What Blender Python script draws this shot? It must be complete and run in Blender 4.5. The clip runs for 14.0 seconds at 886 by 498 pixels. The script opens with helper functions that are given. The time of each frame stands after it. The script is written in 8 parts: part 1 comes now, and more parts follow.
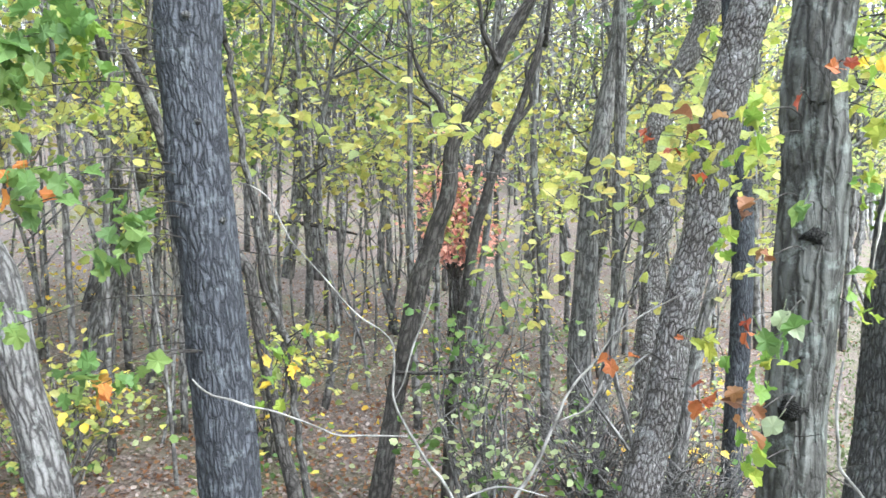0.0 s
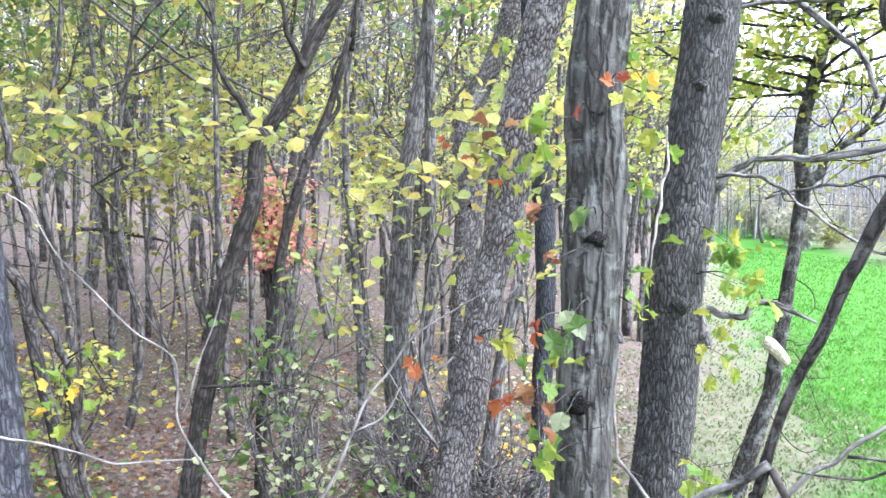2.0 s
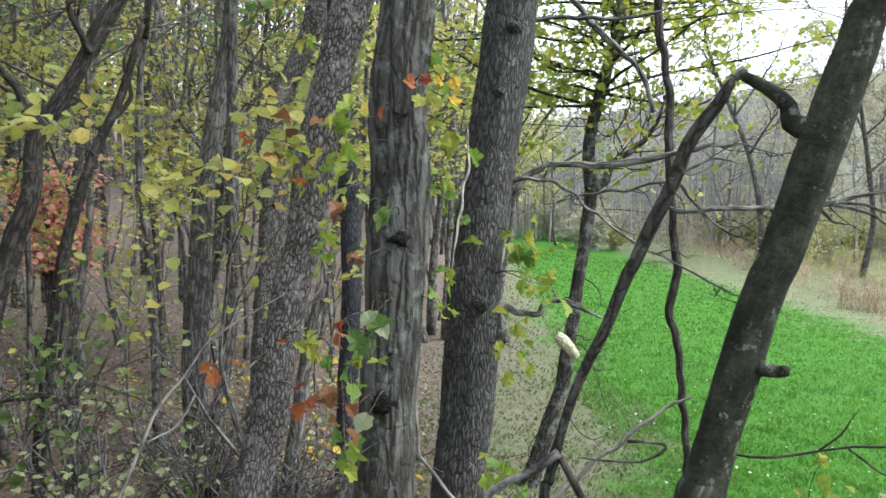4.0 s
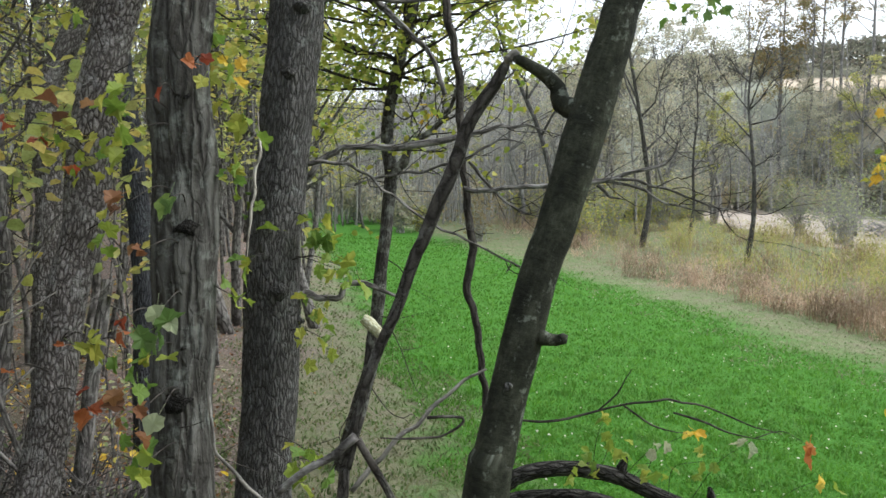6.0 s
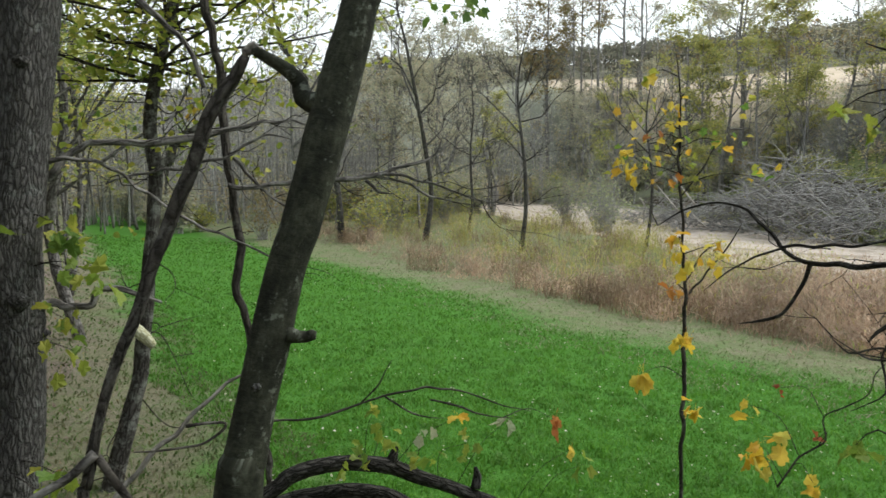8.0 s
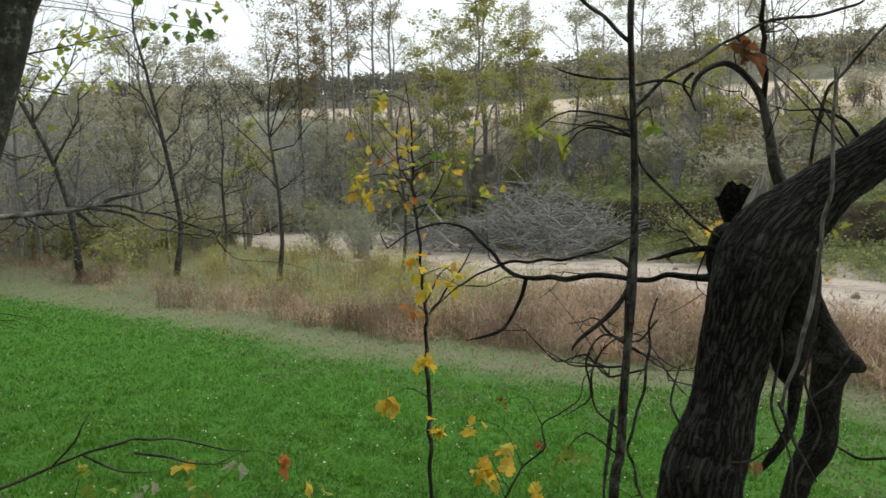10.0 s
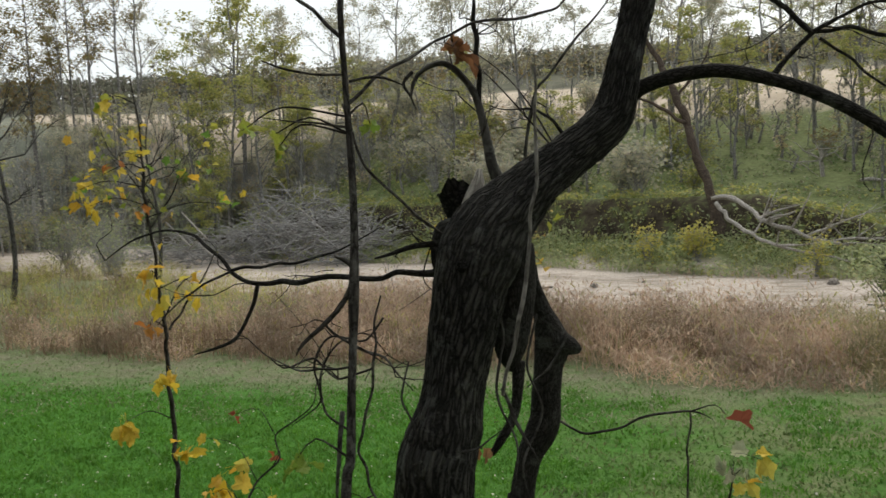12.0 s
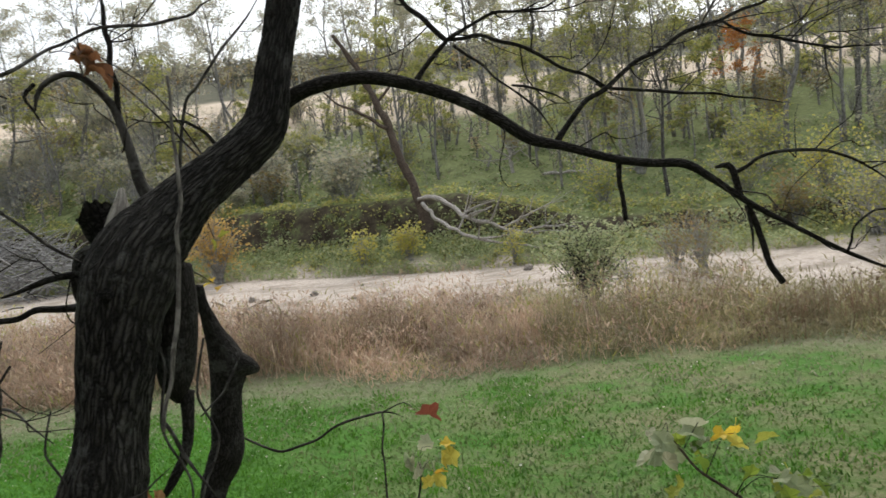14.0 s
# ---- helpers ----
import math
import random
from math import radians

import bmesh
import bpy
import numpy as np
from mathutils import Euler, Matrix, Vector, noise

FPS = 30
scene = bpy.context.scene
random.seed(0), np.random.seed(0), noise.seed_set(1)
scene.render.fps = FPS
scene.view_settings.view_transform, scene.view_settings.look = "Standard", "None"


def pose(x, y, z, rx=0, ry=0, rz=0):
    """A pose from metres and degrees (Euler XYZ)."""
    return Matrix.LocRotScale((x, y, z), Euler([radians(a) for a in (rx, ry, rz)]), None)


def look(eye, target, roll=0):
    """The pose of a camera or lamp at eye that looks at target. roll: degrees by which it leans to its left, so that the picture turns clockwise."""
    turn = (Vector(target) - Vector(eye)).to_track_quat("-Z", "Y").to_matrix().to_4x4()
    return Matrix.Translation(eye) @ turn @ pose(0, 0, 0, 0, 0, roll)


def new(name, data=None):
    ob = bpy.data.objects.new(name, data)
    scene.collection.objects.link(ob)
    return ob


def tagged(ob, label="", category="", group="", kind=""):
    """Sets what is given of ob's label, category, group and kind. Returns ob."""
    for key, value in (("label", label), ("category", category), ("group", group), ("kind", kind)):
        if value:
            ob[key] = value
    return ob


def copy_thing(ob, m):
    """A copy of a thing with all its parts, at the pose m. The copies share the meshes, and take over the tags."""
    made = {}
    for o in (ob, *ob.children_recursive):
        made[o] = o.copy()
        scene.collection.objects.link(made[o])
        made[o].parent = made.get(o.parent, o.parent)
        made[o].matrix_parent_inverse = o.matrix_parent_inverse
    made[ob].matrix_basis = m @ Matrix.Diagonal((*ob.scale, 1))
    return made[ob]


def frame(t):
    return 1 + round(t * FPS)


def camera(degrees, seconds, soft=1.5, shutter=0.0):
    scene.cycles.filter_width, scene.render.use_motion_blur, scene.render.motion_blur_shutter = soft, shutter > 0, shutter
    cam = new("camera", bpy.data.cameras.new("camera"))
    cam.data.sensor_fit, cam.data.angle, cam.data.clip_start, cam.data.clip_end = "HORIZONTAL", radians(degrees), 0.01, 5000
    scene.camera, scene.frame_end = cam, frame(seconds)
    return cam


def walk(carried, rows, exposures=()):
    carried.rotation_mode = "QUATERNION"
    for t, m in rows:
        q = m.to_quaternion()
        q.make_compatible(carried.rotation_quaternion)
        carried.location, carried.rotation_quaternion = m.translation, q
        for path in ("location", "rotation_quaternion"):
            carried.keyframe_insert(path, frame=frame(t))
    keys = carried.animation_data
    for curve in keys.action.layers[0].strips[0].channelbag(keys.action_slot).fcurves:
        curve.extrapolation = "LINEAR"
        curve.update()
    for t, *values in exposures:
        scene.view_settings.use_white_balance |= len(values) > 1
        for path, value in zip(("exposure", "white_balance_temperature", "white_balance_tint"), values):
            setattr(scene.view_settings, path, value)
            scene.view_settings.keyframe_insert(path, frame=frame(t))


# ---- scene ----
cam = camera(58.1, 14.0, soft=1.5, shutter=0.2)
PATH = [
    (0, (1.079, -1.126, 3.238), (0.564, 0.8, 3.071), -0.5),
    (0.5, (1.107, -1.092, 3.251), (0.706, 0.859, 3.079), -0.9),
    (1, (1.134, -1.085, 3.249), (0.855, 0.888, 3.074), -0.9),
    (1.5, (1.177, -1.074, 3.269), (0.995, 0.91, 3.092), -1.0),
    (2, (1.213, -1.052, 3.258), (1.127, 0.939, 3.093), -0.6),
    (2.5, (1.223, -1.026, 3.259), (1.248, 0.967, 3.096), 0.2),
    (2.7, (1.226, -1.037, 3.245), (1.293, 0.956, 3.088), 0.4),
    (4.8, (1.252, -1.002, 3.247), (1.841, 0.901, 3.067), 0.3),
    (5, (1.266, -0.999, 3.244), (1.899, 0.889, 3.059), 0.2),
    (5.5, (1.288, -1.001, 3.247), (2.032, 0.845, 3.055), -0.1),
    (6, (1.308, -1.009, 3.242), (2.151, 0.794, 3.041), -0.5),
    (6.5, (1.331, -1.019, 3.241), (2.276, 0.732, 3.035), -0.5),
    (7, (1.355, -1.034, 3.238), (2.388, 0.665, 3.025), -0.6),
    (7.5, (1.398, -1.049, 3.235), (2.552, 0.57, 3.018), -0.7),
    (8, (1.423, -1.068, 3.237), (2.708, 0.45, 3.02), -0.9),
    (8.5, (1.475, -1.069, 3.237), (2.879, 0.339, 3.025), -1.0),
    (8.7, (1.493, -1.096, 3.246), (2.939, 0.269, 3.034), -1.1),
    (10.8, (1.697, -1.12, 3.187), (3.476, -0.218, 3.037), -3.0),
    (11, (1.7, -1.149, 3.184), (3.5, -0.29, 3.028), -3.2),
    (11.5, (1.751, -1.196, 3.172), (3.616, -0.492, 3.005), -3.4),
    (12, (1.799, -1.225, 3.172), (3.714, -0.676, 2.999), -3.4),
    (12.5, (1.838, -1.263, 3.169), (3.796, -0.889, 2.997), -3.6),
    (13, (1.875, -1.323, 3.16), (3.857, -1.126, 2.98), -4.5),
    (13.5, (1.89, -1.385, 3.166), (3.88, -1.345, 2.97), -5.5),
    (14, (1.92, -1.456, 3.159), (3.904, -1.59, 2.947), -6.7),
]
walk(cam, [(t, look(eye, target, roll)) for t, eye, target, roll in PATH],
     exposures=[(0.0, 2.54, 5600, 6), (1.5, 2.53, 5480, 14), (2.7, 2.5, 5400, 18), (3.7, 1.62, 5850, 9), (4.8, 1.02, 5950, 8), (6.5, 0.76, 6250, 6), (8.7, 0.24, 6450, 4), (10.8, 0.03, 6600, 6), (12.8, -0.05, 6650, 7), (14.0, 0.22, 6450, 9)])


# ---- world and light: an even, bright overcast evening ----
world = bpy.data.worlds.new("overcast_sky")
scene.world = world
world.use_nodes = True
wn = world.node_tree.nodes
wl = world.node_tree.links
sky = wn.new("ShaderNodeTexSky")
sky.sky_type = "NISHITA"
sky.sun_disc = False
sky.sun_elevation = radians(46)
sky.sun_rotation = radians(108)
sky.air_density, sky.dust_density, sky.ozone_density = 1.0, 4.0, 1.0
veil = wn.new("ShaderNodeMix")
veil.data_type = "RGBA"
veil.inputs[0].default_value = 0.8
veil.inputs[7].default_value = (9.6, 9.9, 10.2, 1)
wl.new(sky.outputs["Color"], veil.inputs[6])
wl.new(veil.outputs[2], wn["Background"].inputs["Color"])
wn["Background"].inputs["Strength"].default_value = 0.118
sun_data = bpy.data.lights.new("sun", "SUN")
sun_data.energy, sun_data.angle, sun_data.color = 2.3, radians(35), (1.0, 0.94, 0.87)
sun = new("sun", sun_data)
sun.matrix_basis = look((0, 0, 0), (-0.66, 0.22, -0.72))


# ---- materials ----
class Nodes:
    """A small helper to lay out one material."""

    def __init__(self, name):
        self.mat = bpy.data.materials.new(name)
        self.mat.use_nodes = True
        self.tree = self.mat.node_tree
        self.bsdf = self.tree.nodes["Principled BSDF"]

    def node(self, kind, **values):
        n = self.tree.nodes.new(kind)
        for key, value in values.items():
            n.inputs[key.replace("_", " ")].default_value = value
        return n

    def link(self, a, b):
        self.tree.links.new(a, b)

    def ramp(self, fac, stops):
        n = self.tree.nodes.new("ShaderNodeValToRGB")
        el = n.color_ramp.elements
        while len(el) < len(stops):
            el.new(0.5)
        for e, (pos, col) in zip(el, stops):
            e.position, e.color = pos, (*col, 1)
        self.link(fac, n.inputs["Fac"])
        return n.outputs["Color"]

    def mix(self, fac, a, b):
        n = self.tree.nodes.new("ShaderNodeMix")
        n.data_type = "RGBA"
        for value, socket in ((fac, n.inputs[0]), (a, n.inputs[6]), (b, n.inputs[7])):
            if isinstance(value, (int, float)):
                socket.default_value = value
            elif isinstance(value, tuple):
                socket.default_value = (*value, 1)
            else:
                self.link(value, socket)
        return n.outputs[2]

    def stretched(self, source, scale):
        n = self.node("ShaderNodeMapping")
        n.inputs["Scale"].default_value = scale
        self.link(source, n.inputs["Vector"])
        return n.outputs["Vector"]

    def noise(self, vec, scale, detail=4.0, rough=0.6):
        n = self.node("ShaderNodeTexNoise", Scale=scale, Detail=detail, Roughness=rough)
        if vec is not None:
            self.link(vec, n.inputs["Vector"])
        return n.outputs["Fac"]

    def bump(self, height, strength, distance):
        n = self.node("ShaderNodeBump", Strength=strength, Distance=distance)
        self.link(height, n.inputs["Height"])
        self.link(n.outputs["Normal"], self.bsdf.inputs["Normal"])

    def finish(self, color, rough=0.85, spec=0.25):
        if isinstance(color, tuple):
            self.bsdf.inputs["Base Color"].default_value = (*color, 1)
        else:
            self.link(color, self.bsdf.inputs["Base Color"])
        self.bsdf.inputs["Roughness"].default_value = rough
        self.bsdf.inputs["Specular IOR Level"].default_value = spec
        return self.mat


def bark(name, dark, mid, light, lichen, lichen_amount, ridges=22.0, long=0.16, deep=0.012):
    """Furrowed bark: ridges run along the trunk; patches of lichen and moss over them."""
    m = Nodes(name)
    vec = m.node("ShaderNodeAttribute")
    vec.attribute_name = "grain"
    v = vec.outputs["Vector"]
    def fissures(scale, stretch, detail, width):
        n = m.noise(m.stretched(v, (1, 1, stretch)), scale, detail, 0.55)
        sub = m.node("ShaderNodeMath")
        sub.operation = "SUBTRACT"
        sub.inputs[1].default_value = 0.5
        m.link(n, sub.inputs[0])
        ab = m.node("ShaderNodeMath")
        ab.operation = "ABSOLUTE"
        m.link(sub.outputs[0], ab.inputs[0])
        return m.ramp(ab.outputs[0], [(0.0, (0, 0, 0)), (width, (1, 1, 1))])

    # plates parted by furrows: long cells that interlace, cracked across
    warp = m.node("ShaderNodeTexNoise", Scale=9.0, Detail=4.0)
    m.link(v, warp.inputs["Vector"])
    shift = m.node("ShaderNodeVectorMath")
    shift.operation = "MULTIPLY_ADD"
    shift.inputs[1].default_value = (0.04, 0.04, 0.1)
    m.link(warp.outputs["Color"], shift.inputs[0])
    m.link(v, shift.inputs[2])
    cells = m.node("ShaderNodeTexVoronoi", Scale=ridges)
    cells.feature = "DISTANCE_TO_EDGE"
    m.link(m.stretched(shift.outputs[0], (1, 1, long)), cells.inputs["Vector"])
    plates = m.ramp(cells.outputs["Distance"], [(0.045, (0, 0, 0)), (0.16, (0.62, 0.62, 0.62)), (0.34, (1, 1, 1))])
    cracks = m.node("ShaderNodeTexVoronoi", Scale=ridges * 0.8)
    cracks.feature = "DISTANCE_TO_EDGE"
    m.link(m.stretched(shift.outputs[0], (1, 1, long * 3.2)), cracks.inputs["Vector"])
    height = m.mix(0.2, plates, m.ramp(cracks.outputs["Distance"], [(0.0, (0, 0, 0)), (0.09, (1, 1, 1))]))
    height = m.mix(0.12, height, fissures(ridges * 2.2, long * 2.0, 3.0, 0.14))
    col = m.ramp(height, [(0.2, dark), (0.55, mid), (0.95, light)])
    # whole plates differ, some weathered pale
    each = m.node("ShaderNodeTexVoronoi", Scale=ridges)
    m.link(m.stretched(shift.outputs[0], (1, 1, long)), each.inputs["Vector"])
    one = m.node("ShaderNodeSeparateColor")
    m.link(each.outputs["Color"], one.inputs[0])
    tinted = m.tree.nodes.new("ShaderNodeMix")
    tinted.data_type, tinted.blend_type = "RGBA", "MULTIPLY"
    tinted.inputs[0].default_value = 0.8
    m.link(col, tinted.inputs[6])
    m.link(m.ramp(one.outputs[0], [(0.0, (0.74, 0.73, 0.72)), (0.6, (1, 1, 1)), (1.0, (1.2, 1.2, 1.2))]), tinted.inputs[7])
    col = tinted.outputs[2]
    tone = m.noise(v, 3.0, 5.0, 0.6)
    col = m.mix(0.14, col, m.ramp(tone, [(0.38, dark), (0.62, light)]))
    fine = m.noise(v, 110.0, 3.0)
    col = m.mix(0.16, col, m.ramp(fine, [(0.35, dark), (0.65, light)]))
    patch = m.ramp(m.noise(v, 7.0, 7.0, 0.78), [(0.6 - 0.18 * lichen_amount, (0, 0, 0)), (0.7 - 0.18 * lichen_amount, (1, 1, 1))])
    col = m.mix(m.mix(0.45, patch, (0, 0, 0)), col, lichen)
    m.bump(height, 1.0, deep * 1.6)
    return m.finish(col, 0.92, 0.15)


def smooth_bark():
    """Smooth olive bark: blotched, with fine cross marks and pale lichen spots."""
    m = Nodes("bark_smooth_olive")
    at = m.node("ShaderNodeAttribute")
    at.attribute_name = "grain"
    v = at.outputs["Vector"]
    blot = m.noise(m.stretched(v, (1, 1, 0.7)), 9.0, 8.0, 0.78)
    col = m.ramp(blot, [(0.36, (0.004, 0.0045, 0.003)), (0.47, (0.014, 0.0155, 0.01)), (0.56, (0.034, 0.037, 0.025)), (0.68, (0.09, 0.096, 0.073))])
    cross = m.noise(m.stretched(v, (1, 1, 3)), 20.0, 5.0, 0.75)
    col = m.mix(0.18, col, m.ramp(cross, [(0.38, (0.005, 0.005, 0.004)), (0.66, (0.08, 0.084, 0.065))]))
    spots = m.ramp(m.noise(v, 15.0, 5.0, 0.7), [(0.58, (0, 0, 0)), (0.66, (0.85, 0.85, 0.85))])
    col = m.mix(spots, col, (0.15, 0.165, 0.14))
    m.bump(cross, 0.8, 0.006)
    return m.finish(col, 0.85, 0.2)


def leaf_material(name, colours, patchy=0.0, patch_scale=0.8):
    """Thin leaves: each takes its own tint, lets light through and has a faint vein relief."""
    m = Nodes(name)
    geo = m.node("ShaderNodeNewGeometry")
    obj = m.node("ShaderNodeObjectInfo")
    add = m.node("ShaderNodeMath")
    add.operation = "ADD"
    m.link(geo.outputs["Random Per Island"], add.inputs[0])
    m.link(obj.outputs["Random"], add.inputs[1])
    frac = m.node("ShaderNodeMath")
    frac.operation = "FRACT"
    m.link(add.outputs[0], frac.inputs[0])
    n = len(colours)
    col = m.ramp(frac.outputs[0], [((i + 0.5) / n, c) for i, c in enumerate(colours)])
    tex = m.node("ShaderNodeTexCoord")
    spots = m.ramp(m.noise(tex.outputs["Object"], 55.0, 3.0), [(0.35, (0.55, 0.5, 0.4)), (0.55, (1, 1, 1))])
    mul = m.tree.nodes.new("ShaderNodeMix")
    mul.data_type, mul.blend_type = "RGBA", "MULTIPLY"
    mul.inputs[0].default_value = 0.5
    m.link(col, mul.inputs[6])
    m.link(spots, mul.inputs[7])
    out = mul.outputs[2]
    if patchy:
        # stands of paler and darker growth
        place = m.node("ShaderNodeNewGeometry").outputs["Position"]
        broad = m.ramp(m.noise(place, patch_scale, 4.0, 0.6), [(0.4, (1 - patchy, 1 - patchy, 1 - patchy)), (0.6, (1 + patchy * 0.5, 1 + patchy * 0.45, 1 + patchy * 0.4))])
        more = m.tree.nodes.new("ShaderNodeMix")
        more.data_type, more.blend_type = "RGBA", "MULTIPLY"
        more.inputs[0].default_value = 1.0
        m.link(out, more.inputs[6])
        m.link(broad, more.inputs[7])
        out = more.outputs[2]
    mat = m.finish(out, 0.55, 0.3)
    tr = m.node("ShaderNodeBsdfTranslucent")
    m.link(out, tr.inputs["Color"])
    both = m.node("ShaderNodeMixShader")
    both.inputs[0].default_value = 0.5
    m.link(m.bsdf.outputs[0], both.inputs[1])
    m.link(tr.outputs[0], both.inputs[2])
    m.link(both.outputs[0], m.tree.nodes["Material Output"].inputs["Surface"])
    return mat


bark_grey = bark("bark_grey_furrowed", (0.017, 0.0172, 0.0205), (0.05, 0.052, 0.06), (0.083, 0.087, 0.099), (0.15, 0.16, 0.17), 0.3, 42.0, 0.2, 0.01)
bark_scaly = bark("bark_scaly_brown", (0.026, 0.02, 0.018), (0.14, 0.126, 0.121), (0.31, 0.294, 0.29), (0.38, 0.375, 0.37), 0.4, 38.0, 0.42, 0.016)
bark_oak = bark("bark_plated_lichen", (0.026, 0.024, 0.022), (0.064, 0.062, 0.057), (0.104, 0.104, 0.097), (0.19, 0.205, 0.19), 0.42, 17.0, 0.13, 0.016)
bark_ridged = bark("bark_fine_ridged", (0.026, 0.0248, 0.024), (0.08, 0.0775, 0.076), (0.135, 0.132, 0.13), (0.22, 0.24, 0.23), 0.25, 46.0, 0.24, 0.011)
bark_limb = bark("bark_smooth_limb", (0.008, 0.0072, 0.0065), (0.022, 0.02, 0.018), (0.042, 0.039, 0.036), (0.1, 0.105, 0.095), 0.35, 90.0, 0.3, 0.004)
bark_smooth = smooth_bark()
bark_hung = bark("bark_hung_limb", (0.012, 0.0105, 0.0095), (0.042, 0.038, 0.035), (0.085, 0.078, 0.073), (0.17, 0.17, 0.16), 0.45, 40.0, 0.3, 0.004)
bark_dark = bark("bark_dark_twig", (0.014, 0.012, 0.011), (0.038, 0.033, 0.03), (0.085, 0.077, 0.07), (0.15, 0.15, 0.135), 0.3, 30.0, 0.2, 0.004)
# black bark; the pale ridge tone stands for highlights of a wet sheen
bark_black = bark("bark_black_sheen", (0.0035, 0.0033, 0.003), (0.027, 0.0258, 0.0238), (0.085, 0.082, 0.076), (0.15, 0.155, 0.145), 0.25, 44.0, 0.19, 0.014)
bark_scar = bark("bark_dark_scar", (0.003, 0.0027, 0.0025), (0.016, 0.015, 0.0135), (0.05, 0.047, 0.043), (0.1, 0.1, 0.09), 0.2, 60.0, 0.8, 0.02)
bark_pale = bark("bark_bleached", (0.16, 0.145, 0.13), (0.36, 0.335, 0.305), (0.52, 0.49, 0.45), (0.5, 0.49, 0.45), 0.2, 30.0, 0.2, 0.003)
bark_spotted = bark("bark_dark_lichen_spots", (0.016, 0.014, 0.013), (0.04, 0.036, 0.033), (0.085, 0.08, 0.074), (0.26, 0.27, 0.25), 0.6, 30.0, 0.2, 0.006)
bark_brown = bark("bark_brown_stem", (0.028, 0.02, 0.016), (0.085, 0.064, 0.05), (0.16, 0.13, 0.106), (0.19, 0.18, 0.16), 0.2, 30.0, 0.2, 0.004)
bark_wood = bark("bark_woodland", (0.03, 0.027, 0.026), (0.118, 0.11, 0.106), (0.24, 0.229, 0.222), (0.28, 0.285, 0.27), 0.4, 22.0, 0.2, 0.008)
# far bark: greyed and lightened, the air's haze is put into its colour
bark_far_hazed = bark("bark_far_hazed_grey", (0.18, 0.176, 0.17), (0.35, 0.343, 0.333), (0.46, 0.452, 0.44), (0.46, 0.46, 0.44), 0.3, 10.0, 0.2, 0.004)
bark_mid = bark("bark_mid_grey", (0.02, 0.018, 0.017), (0.065, 0.062, 0.058), (0.12, 0.116, 0.109), (0.17, 0.17, 0.157), 0.4, 20.0, 0.2, 0.005)
# slope trees' bark is lightened too, to stand for some haze
bark_slope_hazed = bark("bark_slope_hazed_tree", (0.09, 0.086, 0.081), (0.2, 0.194, 0.185), (0.31, 0.302, 0.29), (0.33, 0.33, 0.31), 0.3, 12.0, 0.2, 0.005)
bark_twig = bark("bark_pale_twig", (0.07, 0.065, 0.06), (0.175, 0.165, 0.152), (0.28, 0.265, 0.247), (0.28, 0.28, 0.26), 0.2, 30.0, 0.2, 0.002)
wood_fresh = bark("wood_broken_face", (0.3, 0.29, 0.17), (0.5, 0.5, 0.36), (0.62, 0.62, 0.5), (0.5, 0.52, 0.38), 0.1, 30.0, 0.4, 0.004)
bark_brush = bark("bark_brush_grey", (0.14, 0.137, 0.133), (0.33, 0.322, 0.315), (0.5, 0.49, 0.48), (0.42, 0.42, 0.4), 0.2, 12.0, 0.2, 0.003)
leaf_lime = leaf_material("leaf_lime", [(0.31, 0.375, 0.12), (0.44, 0.47, 0.12), (0.54, 0.49, 0.13), (0.36, 0.41, 0.15), (0.58, 0.46, 0.13), (0.27, 0.315, 0.13)])
leaf_green = leaf_material("leaf_green", [(0.1, 0.18, 0.05), (0.14, 0.23, 0.06), (0.2, 0.28, 0.08), (0.12, 0.2, 0.07)])
leaf_yellow = leaf_material("leaf_yellow", [(0.72, 0.52, 0.06), (0.76, 0.56, 0.08), (0.62, 0.56, 0.12), (0.7, 0.43, 0.06)])
leaf_red = leaf_material("leaf_red", [(0.36, 0.075, 0.03), (0.34, 0.11, 0.04), (0.45, 0.16, 0.06), (0.25, 0.055, 0.03)])
leaf_coral = leaf_material("leaf_coral", [(0.88, 0.46, 0.38), (0.9, 0.54, 0.46), (0.82, 0.38, 0.31)])
leaf_brown = leaf_material("leaf_brown", [(0.22, 0.1, 0.05), (0.3, 0.15, 0.07), (0.35, 0.2, 0.1), (0.14, 0.07, 0.04)])
leaf_far = leaf_material("leaf_far_olive", [(0.26, 0.3, 0.1), (0.38, 0.41, 0.13), (0.54, 0.5, 0.15), (0.3, 0.29, 0.14)])
leaf_rust = leaf_material("leaf_rust", [(0.27, 0.2, 0.09), (0.27, 0.25, 0.1), (0.36, 0.24, 0.11), (0.22, 0.22, 0.1)])
leaf_bush = leaf_material("leaf_bush_grey_green", [(0.33, 0.39, 0.22), (0.44, 0.49, 0.25), (0.26, 0.33, 0.16), (0.48, 0.48, 0.28)])
grass_blade = leaf_material("grass_lush", [(0.074, 0.2, 0.02), (0.1, 0.25, 0.029), (0.14, 0.305, 0.048), (0.08, 0.215, 0.023)], 0.22, 1.1)
grass_edge = leaf_material("grass_mixed", [(0.17, 0.25, 0.1), (0.25, 0.28, 0.16), (0.32, 0.3, 0.21), (0.19, 0.27, 0.11)], 0.2, 0.8)
grass_worn = leaf_material("grass_worn_green", [(0.075, 0.17, 0.032), (0.125, 0.19, 0.055), (0.18, 0.195, 0.09), (0.085, 0.17, 0.036)], 0.25, 0.8)
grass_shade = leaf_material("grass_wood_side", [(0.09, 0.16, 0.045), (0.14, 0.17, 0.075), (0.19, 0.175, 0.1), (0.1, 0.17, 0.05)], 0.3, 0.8)
